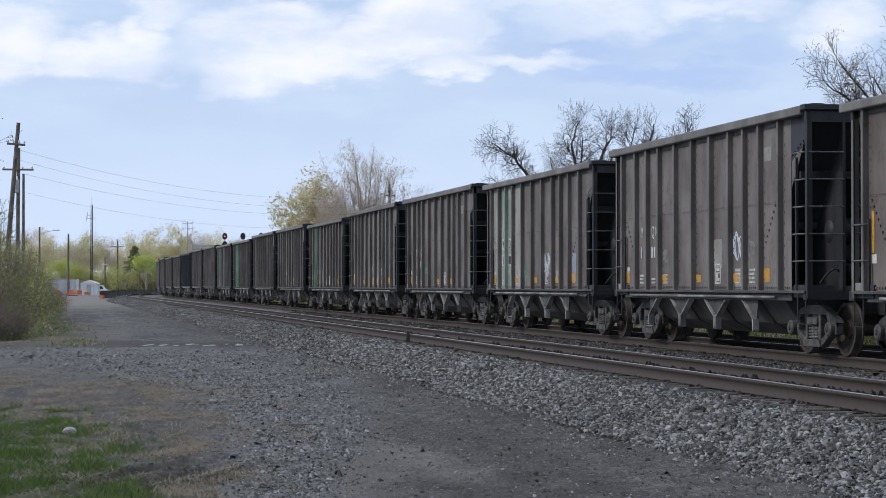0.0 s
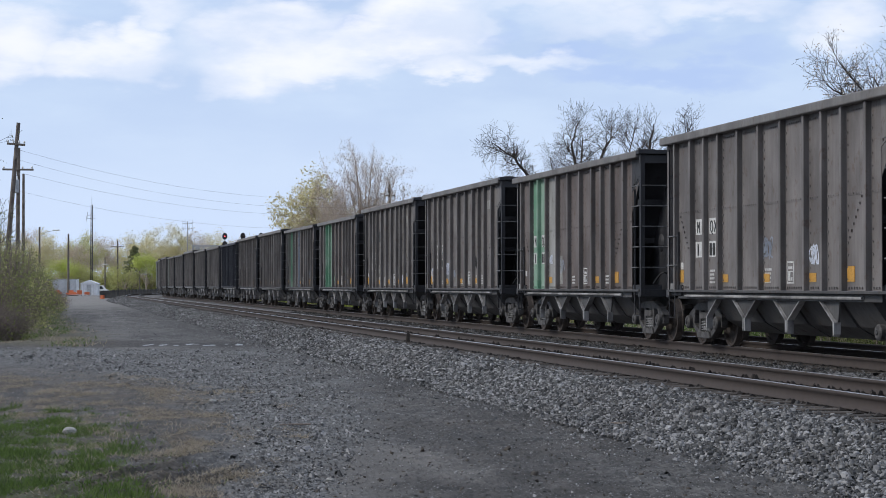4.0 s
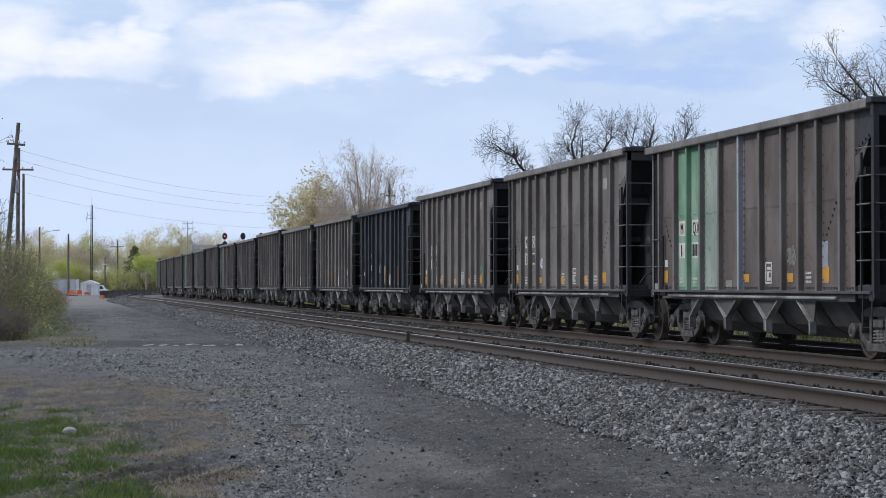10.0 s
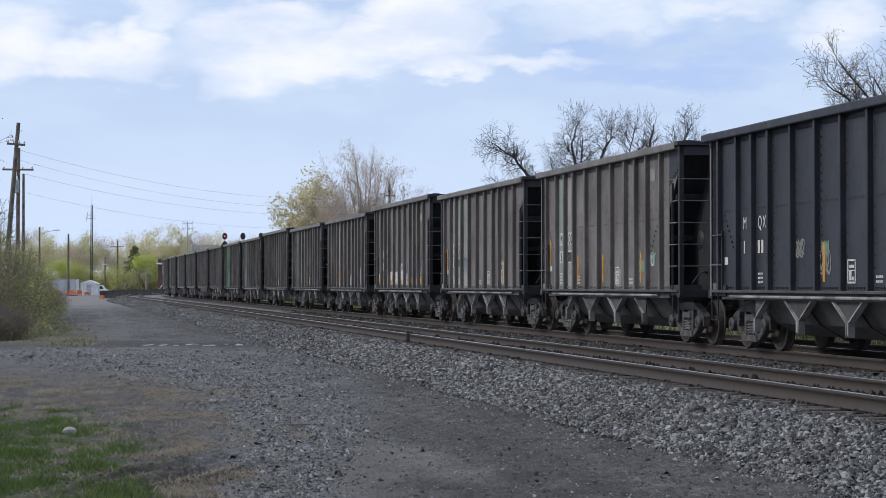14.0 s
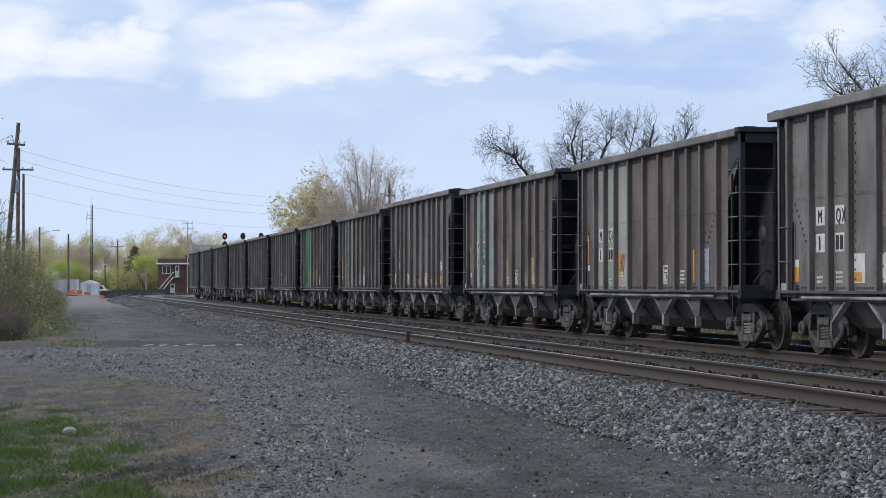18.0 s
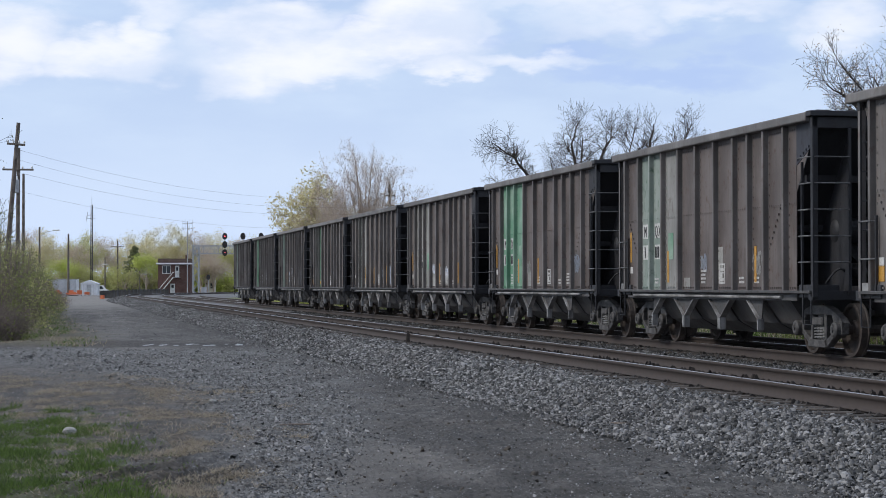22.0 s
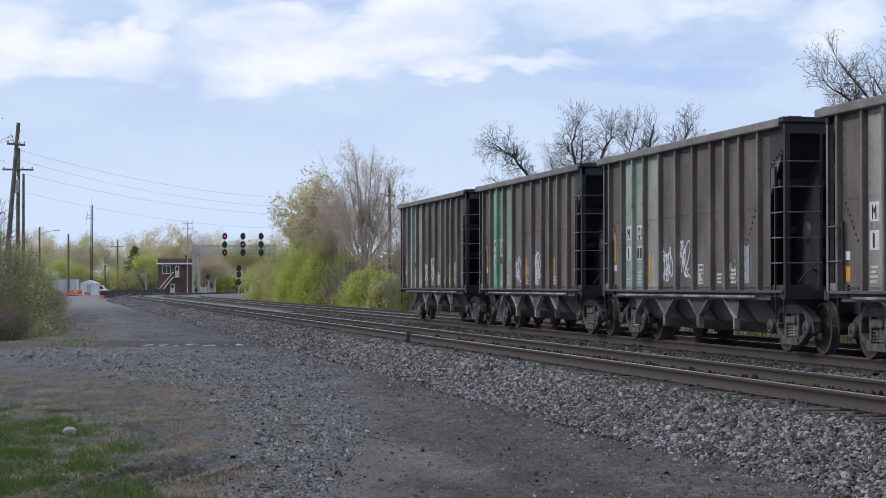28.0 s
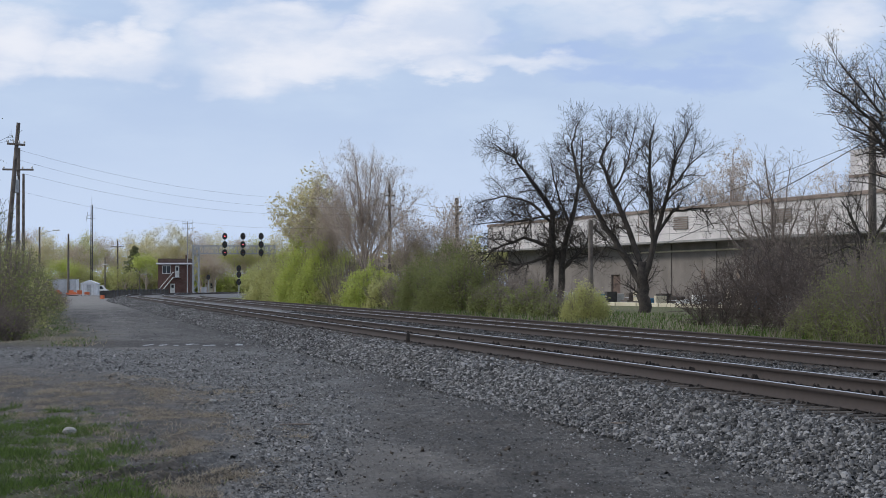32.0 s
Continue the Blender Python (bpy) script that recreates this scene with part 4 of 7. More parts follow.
    # brake gear on the front platform
    part("air_reservoir", Geo().lathe([(-0.52, 0.06), (-0.49, 0.19), (-0.42, 0.235), (0.42, 0.235), (0.49, 0.19), (0.52, 0.06)], 20, "y"), M["black"], car, at=pose(HALF - 0.75, -0.36, 2.15), smooth=True)
    part("brake_cylinder", Geo().lathe([(-0.3, 0.06), (-0.28, 0.15), (0.12, 0.15), (0.3, 0.05)], 16, "x"), M["truck"], car, at=pose(HALF - 0.72, -0.45, 1.45))
    part("bracket", Geo().prism([(-0.8, 1.95), (-0.1, 1.95), (-0.35, 1.55)], HALF - 0.77, HALF - 0.74, "x"), M["black"], car)
    hose = [(HALF - 0.5 + 0.2 * math.sin(k * 0.45), -1.1 + 0.06 * k, 1.25 + 0.16 * math.sin(k * 0.6) + 0.03 * k) for k in range(9)]
    part("brake_pipe", Geo().path(hose, 0.02, 6), M["black"], car)
    part("brake_wheel", Geo().path([(HALF + 0.12, -0.4 + 0.28 * math.cos(k * 0.5236), 3.2 + 0.28 * math.sin(k * 0.5236)) for k in range(13)], 0.016, 5), M["truck"], car)
    # side sills and their flange
    for sgn in (-1, 1):
        g = Geo().box(-HALF + 0.05, HALF - 0.05, *sorted((sgn * 1.42, sgn * 1.575)), SILL - 0.03, SILL + 0.02)
        g.box(-HALF + 0.4, HALF - 0.9, *sorted((sgn * 1.43, sgn * 1.47)), SILL - 0.16, SILL - 0.03)
        part("side_sill", g, M["hopper"], car, bevel=0.006)
        part("sill_pipe", Geo().tube((-HALF + 1.0, sgn * 1.5, SILL - 0.1), (HALF - 1.6, sgn * 1.5, SILL - 0.1), 0.03, n=8), M["gusset"], car)
    part("center_sill", Geo().box(-HALF, HALF, -0.16, 0.16, 0.72, 1.05), M["hopper"], car)
    # hopper pockets with sloping sides between the cross-bearers
    tips = [-3.72, -1.5, 0.72, 2.94, 4.3]
    for i in range(4):
        a, b = tips[i] + 0.06, tips[i + 1] - 0.06
        g = Geo().prism([(-1.4, 1.06), (-1.02, 0.52), (-0.62, 0.3), (-0.55, 0.3), (-0.55, 0.36), (-0.95, 0.6), (-1.34, 1.06)], a, b, "x")
        g.prism([(1.4, 1.06), (1.02, 0.52), (0.62, 0.3), (0.55, 0.3), (0.55, 0.36), (0.95, 0.6), (1.34, 1.06)], a, b, "x")
        g.prism([(-0.62, 0.3), (0.62, 0.3), (0.3, 0.72), (-0.3, 0.72)], a, b, "x")
        for e in (a, b - 0.02):
            g.prism([(-1.34, 1.06), (-0.98, 0.54), (-0.6, 0.32), (0.6, 0.32), (0.98, 0.54), (1.34, 1.06)], e, e + 0.02, "x")
        part("hopper_pocket", g, M["hopper"], car)
    for i, x in enumerate(tips[:4]):
        for sgn in (-1, 1):
            w0, w1 = (-0.06 if i == 0 else -0.82), (0.8 if i < 3 else 0.12)
            y0 = sorted((sgn * 1.36, sgn * 1.39))
            g = part("gusset", Geo().prism([(x + w0, 1.03), (x + w1, 1.03), (x + 0.025, 0.6), (x - 0.025, 0.6)], *y0), M["hopper"], car)
            yl = sorted((sgn * 1.33, sgn * 1.45))
            for wv, e in ((w0, -1), (w1, 1)):
                if abs(wv) > 0.2:                    # flanges down both edges
                    part("flange", Geo().prism([(x + wv, 1.03), (x + wv - 0.045 * e, 1.03), (x + 0.0 * e, 0.58), (x + 0.045 * e, 0.58)], *yl), M["gusset"], g)
                    part("foot", Geo().prism([(x + 0.07 * e, 0.6), (x + 0.005 * e, 0.6), (x + 0.015 * e, 0.4), (x + 0.06 * e, 0.36)], *yl), M["gusset"], g)
    for x, flip in ((-4.93, 1), (4.93, -1)):
        build_truck(car, x, flip)
    return car


def paint_over(ob, mat):
    ob.material_slots[0].link = "OBJECT"
    ob.material_slots[0].material = mat


def on_side(x, z, face=1.455):
    """Pose on the camera-side sheet: x forward, upright."""
    return pose(x, -face, z, 90, 0, 0)


LETTER = {c: text_mesh(c, 0.33, M["black_mark"]) for c in ("M", "Q", "X")}
CLEAR = {c: text_mesh(c, 0.33, M["white"]) for c in ("M", "Q", "X")}
BAR = Geo().box(-0.09, 0.09, 0.0, 0.235, -0.002, 0.002).mesh("number_bar")
BAR.materials.append(M["black_mark"])
PLATE = Geo().box(-0.19, 0.19, -0.035, 0.275, -0.006, 0.0).mesh("plate")
PLATE.materials.append(M["white"])


def bay(i):
    """Place of the marks on panel i, just ahead of its stake, counted from the rear of the car."""
    return STAKES[i] + 0.27


def marks(car, style, seed):
    """Letter plates, number bars, reflectors, data stencils."""
    rng = random.Random(seed)
    letters = CLEAR if "clear" in style else LETTER
    for i, chars in ((1, ("M",)), (2, ("Q", "X"))):
        x = bay(i) + 0.02
        for z, what in ((2.25, chars), (1.8, ())):
            if "clear" not in style:
                part("letter_plate", PLATE, None, car, at=on_side(x, z, 1.454))
            for c, off in zip(what, (-0.04, 0.19) if i == 2 else (0.0,)):
                part("letter", letters[c], None, car, at=on_side(x + off, z, 1.462))
            if not what:
                for off, wide in (((-0.02, 0.3),) if i == 1 else ((-0.09, 0.6), (0.09, 0.6))):
                    bar = part("number_bar", BAR, None, car, at=on_side(x + off, z, 1.464) @ Matrix.Diagonal((wide, 1, 1, 1)))
                    if "clear" in style:
                        paint_over(bar, M["white"])
    # square data stencil outlined in white
    x = bay(6)
    g = Geo()
    for a, b, c, d in ((-.17, .17, .36, .39), (-.17, .17, 0, .03), (-.17, -.14, 0, .39), (.14, .17, 0, .39), (-.1, .0, .05, .2), (.02, .1, .05, .11), (-.1, .1, .25, .3), (-.14, .14, .2, .22)):
        g.box(a, b, c, d, -0.004, 0.004)
    tagged(part("data_stencil", g, M["white"], car, at=on_side(x, 1.24, 1.458)), kind="stuff")
    # rows of small stencilled bars
    for i in (1, 2, 3, 5, 7, 8):
        if rng.random() < 0.6:
            g = Geo()
            for k in range(rng.randint(2, 4)):
                zz = k * 0.075
                xx = -0.13
                while xx < 0.12:
                    w = rng.uniform(0.03, 0.07)
                    g.box(xx, xx + w, zz, zz + 0.042, -0.003, 0.003)
                    xx += w + 0.02
            tagged(part("stencil", g, M["white"], car, at=on_side(bay(i), 1.25, 1.458)), kind="stuff")
    tall = "strip" in style
    for i in ((0, 3, 5, 8) if tall else (0, 3, 5, 7, 9)):
        hgt = 0.66 if tall else (0.15 if 0 < i < 9 else 0.25)
        if rng.random() < 0.85:
            part("reflector", slab(-0.05 if tall else -0.15, 0.05 if tall else 0.15, 0, hgt, 0, 0.006), M["yellow"], car, at=pose(bay(i) - 0.06, -1.456, 1.22 + (0.5 if tall and i == 0 else 0.05)))
    part("notice", slab(-0.1, 0.1, 0, 0.14, 0, 0.006), M["white"], car, at=pose(bay(0) - 0.02, -1.456, 1.45 + rng.uniform(0, 0.2)))


def scrawl(car, i, z, seed, size=0.5, mat=None):
    """A sprayed tag: a few looping strokes on panel i."""
    rng = random.Random(seed)
    g = Geo()
    for k in range(5):
        ox, pts = (k - 2) * 0.15 * size, []
        p1, p2, a1, a2 = rng.uniform(0, 6), rng.uniform(0, 6), rng.uniform(1.2, 3.0), rng.uniform(1.6, 3.4)
        for j in range(17):
            u = j / 16
            pts.append((ox + 0.16 * size * math.cos(p1 + a1 * u * 4), 0.3 * size * math.sin(p2 + a2 * u * 3.4) + 0.08 * size * math.sin(9 * u + k)))
        for (xa, za), (xb, zb) in zip(pts[:-1], pts[1:]):
            dx, dz = xb - xa, zb - za
            n = math.hypot(dx, dz) or 1
            w = rng.uniform(0.012, 0.022)
            nx, nz = -dz / n * w, dx / n * w
            g.add([(xa + nx, za + nz, 0), (xa - nx, za - nz, 0), (xb - nx, zb - nz, 0), (xb + nx, zb + nz, 0)], [(0, 1, 2, 3)])
    me = g.mesh("graffiti")
    me.transform(Matrix.Translation((0, 0, 0.002)))
    part("graffiti", me, mat or M["spray"], car, "sprayed graffiti tag", at=on_side(bay(i), z, 1.458))


def patch(car, i, z0, z1, mat, w=0.62, shift=0.0, name="paint_patch"):
    part(name, Geo().box(-w / 2, w / 2, 0, z1 - z0, -0.002, 0.002), mat, car, at=on_side(bay(i) + shift, z0, 1.457))


# per car: body, panels of another colour, lettering style, label
LOOKS = {
    -1: ("brown", {1: "grey_light", 2: "grey_light"}, "strip", "weathered brown-grey open-top hopper car with pale panels"),
    0: ("grey", {}, "clear", "weathered grey hopper car with scraped patches"),
    1: ("grey", {0: "grey_light", 1: "green_pale", 2: "green_pale", 3: "grey_light"}, "new", "grey hopper car with faded green panels and graffiti"),
    2: ("grey", {}, "clear", "plain weathered grey hopper car"),
    3: ("grey", {}, "new", "plain weathered grey hopper car"),
    4: ("brown", {1: "green", 2: "green", 3: "grey_light"}, "new", "brown hopper car with a green striped panel"),
    5: ("grey", {}, "new", "weathered grey hopper car with sprayed marks"),
    6: ("grey", {}, "plate", "weathered grey hopper car"),
    7: ("brown", {0: "brown", 1: "green", 2: "green", 3: "green"}, "plate", "brown hopper car with bright green panels"),
    8: ("brown", {1: "green", 2: "green", 3: "green_pale"}, "new", "brown hopper car with green panels and a pale blue stripe"),
    9: ("grey", {}, "new", "weathered grey hopper car with scuffed lower panels"),
    10: ("grey", {}, "plate", "weathered grey hopper car"),
    11: ("navy", {}, "clear strip", "dark navy blue hopper car with white lettering"),
    12: ("grey", {1: "green_pale", 2: "grey_light"}, "strip", "grey hopper car with one pale green panel"),
    13: ("grey", {1: "grey_light", 2: "green_pale", 3: "grey_light"}, "strip", "grey hopper car with pale panels and a blue tag"),
    14: ("grey", {}, "plate", "weathered grey hopper car with white painted patches"),
    15: ("brown", {1: "grey_light", 2: "green_pale", 3: "grey_light"}, "strip", "brown-grey hopper car with mottled pale green panels"),
    16: ("brown", {1: "green_pale", 2: "green_pale", 3: "grey_light"}, "strip", "brown hopper car with pale panels and a green patch"),
    17: ("grey", {}, "new", "plain weathered grey hopper car"),
    18: ("brown", {1: "green_pale", 2: "green_pale", 3: "grey_light"}, "strip", "brown-grey hopper car with faded pale green panels"),
    19: ("brown", {1: "green", 2: "green", 3: "green"}, "strip", "brown hopper car with bright green panels"),
    20: ("brown", {1: "grey_light", 2: "grey_light", 3: "grey_light"}, "strip", "brown hopper car with pale grey panels"),
    21: ("brown", {1: "grey_light", 2: "green_pale", 3: "grey_light"}, "strip", "brown hopper car with pale panels and a white patch"),
    22: ("brown", {1: "grey_light", 2: "green_pale", 3: "green"}, "plate", "brown hopper car with green and grey panels"),
    23: ("brown", {1: "green_pale", 2: "green_pale", 3: "grey_light"}, "strip", "brown hopper car with pale panels and white graffiti"),
    24: ("brown", {1: "green", 2: "green", 3: "green_pale"}, "strip", "brown hopper car with green panels and yellow reflectors"),
    25: ("brown", {0: "grey", 1: "green_pale", 2: "green_pale", 3: "grey_light"}, "strip", "last hopper car, brown with pale green panels and graffiti"),
}


TALL = (0, 2, 3, 5, 6, 9, 10, 14, 17)
UPPER = ("side_panel", "stake", "top_chord", "end_chord", "slope_sheet", "stiffener", "end_brace", "corner_post", "ladder_stile", "end_ladder", "side_ladder")


def build_train():
    master = build_car()
    cars = {}
    for k in range(FIRST, LAST + 1):
        c = master if k == FIRST else copy_thing(master, pose(0, 0, 0))
        cars[k] = c
    for k, c in cars.items():
        body, panels, style, label = LOOKS[k]
        tagged(c, label)
        kids = [o for o in c.children if o.name.split(".")[0] == "side_panel"]
        for i, o in enumerate(kids):
            n = len(kids) // 2
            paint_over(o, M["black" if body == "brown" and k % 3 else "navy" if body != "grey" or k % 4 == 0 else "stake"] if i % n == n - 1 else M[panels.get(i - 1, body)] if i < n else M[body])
        for o in c.children:
            nm = o.name.split(".")[0]
            if nm == "stake":
                j = min(range(11), key=lambda q: abs(STAKES[q] - o.location.x))
                near = o.location.y < 0
                m = panels.get(j - 1) if near and panels.get(j) == panels.get(j - 1) else None
                paint_over(o, M[m] if m in ("green", "green_pale") else M["navy" if body == "navy" else "stake"])
                if k == 8 and near and j == 5:
                    paint_over(o, M["blue_pale"])
            elif nm == "top_chord" and body == "navy":
                paint_over(o, M["navy"])
        if k in TALL:
            for o in c.children:
                if o.name.split(".")[0] in UPPER:
                    o.matrix_basis = Matrix.Translation((0, 0, SILL)) @ Matrix.Diagonal((1, 1, 1.043, 1)) @ Matrix.Translation((0, 0, -SILL)) @ o.matrix_basis
        marks(c, style, 100 + k)
    tags = random.Random(77)
    for k in cars:
        for _ in range(tags.choice((1, 2, 2, 3))):
            scrawl(cars[k], tags.choice((3, 4, 5, 7, 8, 9)), tags.uniform(1.45, 1.9), 500 + tags.randint(0, 999), tags.uniform(0.3, 0.6), M[tags.choice(("spray", "grey_light", "grey_light", "blue_pale", "green"))])
        if tags.random() < 0.6:
            patch(cars[k], tags.choice((4, 6, 7)), 1.14, tags.uniform(1.3, 1.6), M["grey_light"], tags.uniform(0.25, 0.5), 0.1)
    scrawl(cars[1], 6, 1.75, 11, 0.8)
    patch(cars[1], 9, 1.3, 2.0, M["blue_pale"], 0.4)
    patch(cars[1], 7, 1.3, 1.7, M["grey_light"], 0.3)
    scrawl(cars[0], 7, 1.95, 12, 0.7)
    patch(cars[0], 6, 1.55, 2.1, M["grey_light"], 0.5)
    patch(cars[0], 9, 3.45, 3.7, M["grey_light"], 0.4)
    for k in (2, 5, 6, 9, 10, 12, 14):
        patch(cars[k], 9, 3.45, 3.7, M["grey_light"], 0.36)
    scrawl(cars[5], 0, 1.55, 21, 0.6)
    scrawl(cars[5], 7, 1.9, 22, 0.5, M["black_mark"])
    patch(cars[6], 2, 3.05, 3.4, M["black_mark"], 0.3, 0.1)
    patch(cars[6], 3, 2.9, 3.3, M["black_mark"], 0.3)
    for k, i in ((4, 4), (7, 8), (8, 9), (15, 9), (16, 8), (18, 6), (21, 9), (23, 9), (25, 9)):
        patch(cars[k], i, 1.25, 1.95, M["blue_pale"] if i == 9 else M["grey_light"], 0.3, -0.1)
    for i in (3, 4, 5):
        patch(cars[14], i, 1.25, 1.72, M["white"], 0.45)
    for k in (16, 18, 19, 20, 24):
        patch(cars[k], 3, 1.75, 2.3, M["green"], 0.36, 0.12, "repainted_patch")
    scrawl(cars[13], 3, 1.9, 31, 0.8, M["blue_pale"])
    scrawl(cars[15], 3, 1.7, 33, 0.6, M["orange_mark"])
    scrawl(cars[20], 6, 1.6, 32, 0.6)
    for k, a, b in ((23, 4, 5), (24, 4, 6), (25, 4, 5)):
        scrawl(cars[k], a, 1.65, k * 3, 0.95)
        scrawl(cars[k], b, 1.75, k * 3 + 1, 1.0)
    return cars


CARS = build_train()


# ---- plants ----
def leaf_material(name, a, b, rough=0.6):
    m, N, L, s = material(name, rough, 0.0, 0.3)
    isl = N.new("ShaderNodeNewGeometry").outputs["Random Per Island"]
    tc = N.new("ShaderNodeTexCoord").outputs["Object"]
    patchy = noise_node(N, L, tc, 0.7, 3.0)
    f = math_node(N, L, "ADD", math_node(N, L, "MULTIPLY", isl, 0.6), math_node(N, L, "MULTIPLY", patchy, 0.4))
    col = mix_node(N, L, f, a, b)
    L.new(col, s.inputs["Base Color"])
    tr = N.new("ShaderNodeBsdfTranslucent")
    L.new(col, tr.inputs["Color"])
    mx = N.new("ShaderNodeMixShader")
    mx.inputs[0].default_value = 0.55
    L.new(s.outputs[0], mx.inputs[1])
    L.new(tr.outputs[0], mx.inputs[2])
    out = next(n for n in N if n.bl_idname == "ShaderNodeOutputMaterial")
    L.new(mx.outputs[0], out.inputs[0])
    return m


M["bark"] = simple("dark furrowed bark", (0.035, 0.03, 0.026), (0.075, 0.063, 0.054), 3.0, 0.95, 0.0, 0.6, 0.03, 20.0)
M["bark_pale"] = simple("pale grey-brown bark", (0.38, 0.31, 0.26), (0.54, 0.45, 0.375), 3.0, 0.95, 0.0, 0.5, 0.03, 20.0)
M["twig"] = simple("brown twigs", (0.13, 0.105, 0.09), (0.26, 0.215, 0.185), 2.0, 0.95, bump=0)
M["twig_dark"] = simple("dark reddish-brown twigs", (0.06, 0.047, 0.041), (0.13, 0.1, 0.086), 2.0, 0.95, bump=0)
M["leaf_bright"] = leaf_material("fresh spring leaves", (0.32, 0.38, 0.08), (0.6, 0.64, 0.2))
M["leaf_olive"] = leaf_material("olive spring leaves", (0.35, 0.355, 0.13), (0.6, 0.59, 0.27))
M["leaf_dark"] = leaf_material("dark shrub leaves", (0.15, 0.175, 0.06), (0.31, 0.325, 0.135))
M["leaf_pale"] = leaf_material("pale budding leaves", (0.52, 0.47, 0.26), (0.76, 0.7, 0.44))
M["leaf_bud"] = leaf_material("greyish buds", (0.44, 0.37, 0.29), (0.62, 0.53, 0.43))
M["needle"] = leaf_material("dark conifer needles", (0.15, 0.165, 0.085), (0.28, 0.29, 0.15))
M["grass"] = leaf_material("green grass blades", (0.014, 0.034, 0.007), (0.15, 0.225, 0.055))
M["straw"] = leaf_material("dry straw grass", (0.12, 0.1, 0.07), (0.46, 0.4, 0.31))


def tubes(name, segs, n=4):
    """All branch segments (p0, p1, r0, r1) as one mesh."""
    a = np.array([(*p0, *p1, r0, r1) for p0, p1, r0, r1 in segs])
    p0, p1, r0, r1 = a[:, :3], a[:, 3:6], a[:, 6], a[:, 7]
    d = p1 - p0
    d /= np.linalg.norm(d, axis=1)[:, None] + 1e-9
    ref = np.where(np.abs(d[:, 2:3]) > 0.8, [[1.0, 0.0, 0.0]], [[0.0, 0.0, 1.0]])
    u = np.cross(d, ref)
    u /= np.linalg.norm(u, axis=1)[:, None]
    w = np.cross(d, u)
    t = np.arange(n) * 2 * math.pi / n
    ring = u[:, None] * np.cos(t)[None, :, None] + w[:, None] * np.sin(t)[None, :, None]
    v = np.concatenate([p0[:, None] + ring * r0[:, None, None], p1[:, None] + ring * r1[:, None, None]], 1)
    q = np.array([(i, (i + 1) % n, (i + 1) % n + n, i + n) for i in range(n)])
    f = q[None] + (np.arange(len(a)) * 2 * n)[:, None, None]
    return raw_mesh(name, v.reshape(-1, 3), f.reshape(-1, 4))


def leaves(name, pts, size, rng, long=1.5):
    """Small four-sided leaves at the points, turned every way."""
    n = len(pts)
    u = rng.normal(size=(n, 3))
    u /= np.linalg.norm(u, axis=1)[:, None]
    w = np.cross(u, rng.normal(size=(n, 3)))
    w /= np.linalg.norm(w, axis=1)[:, None]
    s = size * rng.uniform(0.6, 1.4, n)[:, None]
    v = np.stack([pts - u * s * long / 2, pts + w * s / 2, pts + u * s * long / 2, pts - w * s / 2], 1)
    f = np.arange(n * 4).reshape(n, 4)
    return raw_mesh(name, v.reshape(-1, 3), f)


def bough(pts, radii, n=9):
    """One smooth tapered tube through the points: vertices and quads."""
    vs, fs, a = [], [], None
    pts = [Vector(p) for p in pts]
    m = len(pts)
    for i, p in enumerate(pts):
        d = (pts[min(i + 1, m - 1)] - pts[max(i - 1, 0)]).normalized()
        a = d.orthogonal().normalized() if a is None else (a - d * a.dot(d)).normalized()
        b = d.cross(a)
        vs += [p + (a * math.cos(6.28319 * k / n) + b * math.sin(6.28319 * k / n)) * radii[i] * (1 + 0.12 * math.sin(3 * k + i)) for k in range(n)]
    for i in range(m - 1):
        fs += [(i * n + k, i * n + (k + 1) % n, (i + 1) * n + (k + 1) % n, (i + 1) * n + k) for k in range(n)]
    return vs, fs


def limb(segs, tips, rng, pts, r0, r1, level, cfg):
    """A branch along pts; it bears side branches down to twigs."""
    pts = [Vector(p) for p in pts]
    total = sum((b - a).length for a, b in zip(pts[:-1], pts[1:]))
    done = 0.0
    for a, b in zip(pts[:-1], pts[1:]):
        ln = (b - a).length
        ra, rb = r0 + (r1 - r0) * done / total, r0 + (r1 - r0) * (done + ln) / total
        if level or not cfg.get("boughs"):
            segs.append((a, b, ra, rb))
        if level < cfg["levels"]:
            gap = cfg["gap"][level]
            k = rng.uniform(0.2, 1.0) * gap
            while k < ln:
                frac = (done + k) / total
                if frac > cfg["bare"][level]:
                    p = a + (b - a) * (k / ln)
                    d = (b - a).normalized()
                    side = Vector((rng.uniform(-1, 1), rng.uniform(-1, 1), rng.uniform(-1, 1)))
                    side = (side - d * side.dot(d)).normalized()
                    out = (d * cfg["follow"] + side + Vector((0, 0, cfg["lift"]))).normalized()
                    length = cfg["len"][level] * rng.uniform(0.5, 1.25) * (1.15 - 0.55 * frac)
                    n = 3 if level < cfg["levels"] - 1 else 2
                    q = [p]
                    for i in range(n):
                        out = (out + Vector((rng.uniform(-1, 1), rng.uniform(-1, 1), rng.uniform(-0.8, 1) + cfg["droop"])) * 0.3).normalized()
                        q.append(q[-1] + out * length / n)
                    rr = min((ra + (rb - ra) * k / ln) * 0.62, cfg["rad"][level])
                    limb(segs, tips, rng, q, rr, max(rr * 0.4, 0.006), level + 1, cfg)
                k += gap * rng.uniform(0.6, 1.4)
        done += ln
    tips.append(tuple(pts[-1]))


CFG = dict(levels=3, gap=(0.27, 0.17, 0.15), bare=(0.22, 0.06, 0.05), len=(2.1, 1.0, 0.5), rad=(0.042, 0.018, 0.0105), follow=0.7, lift=0.3, droop=0.05)


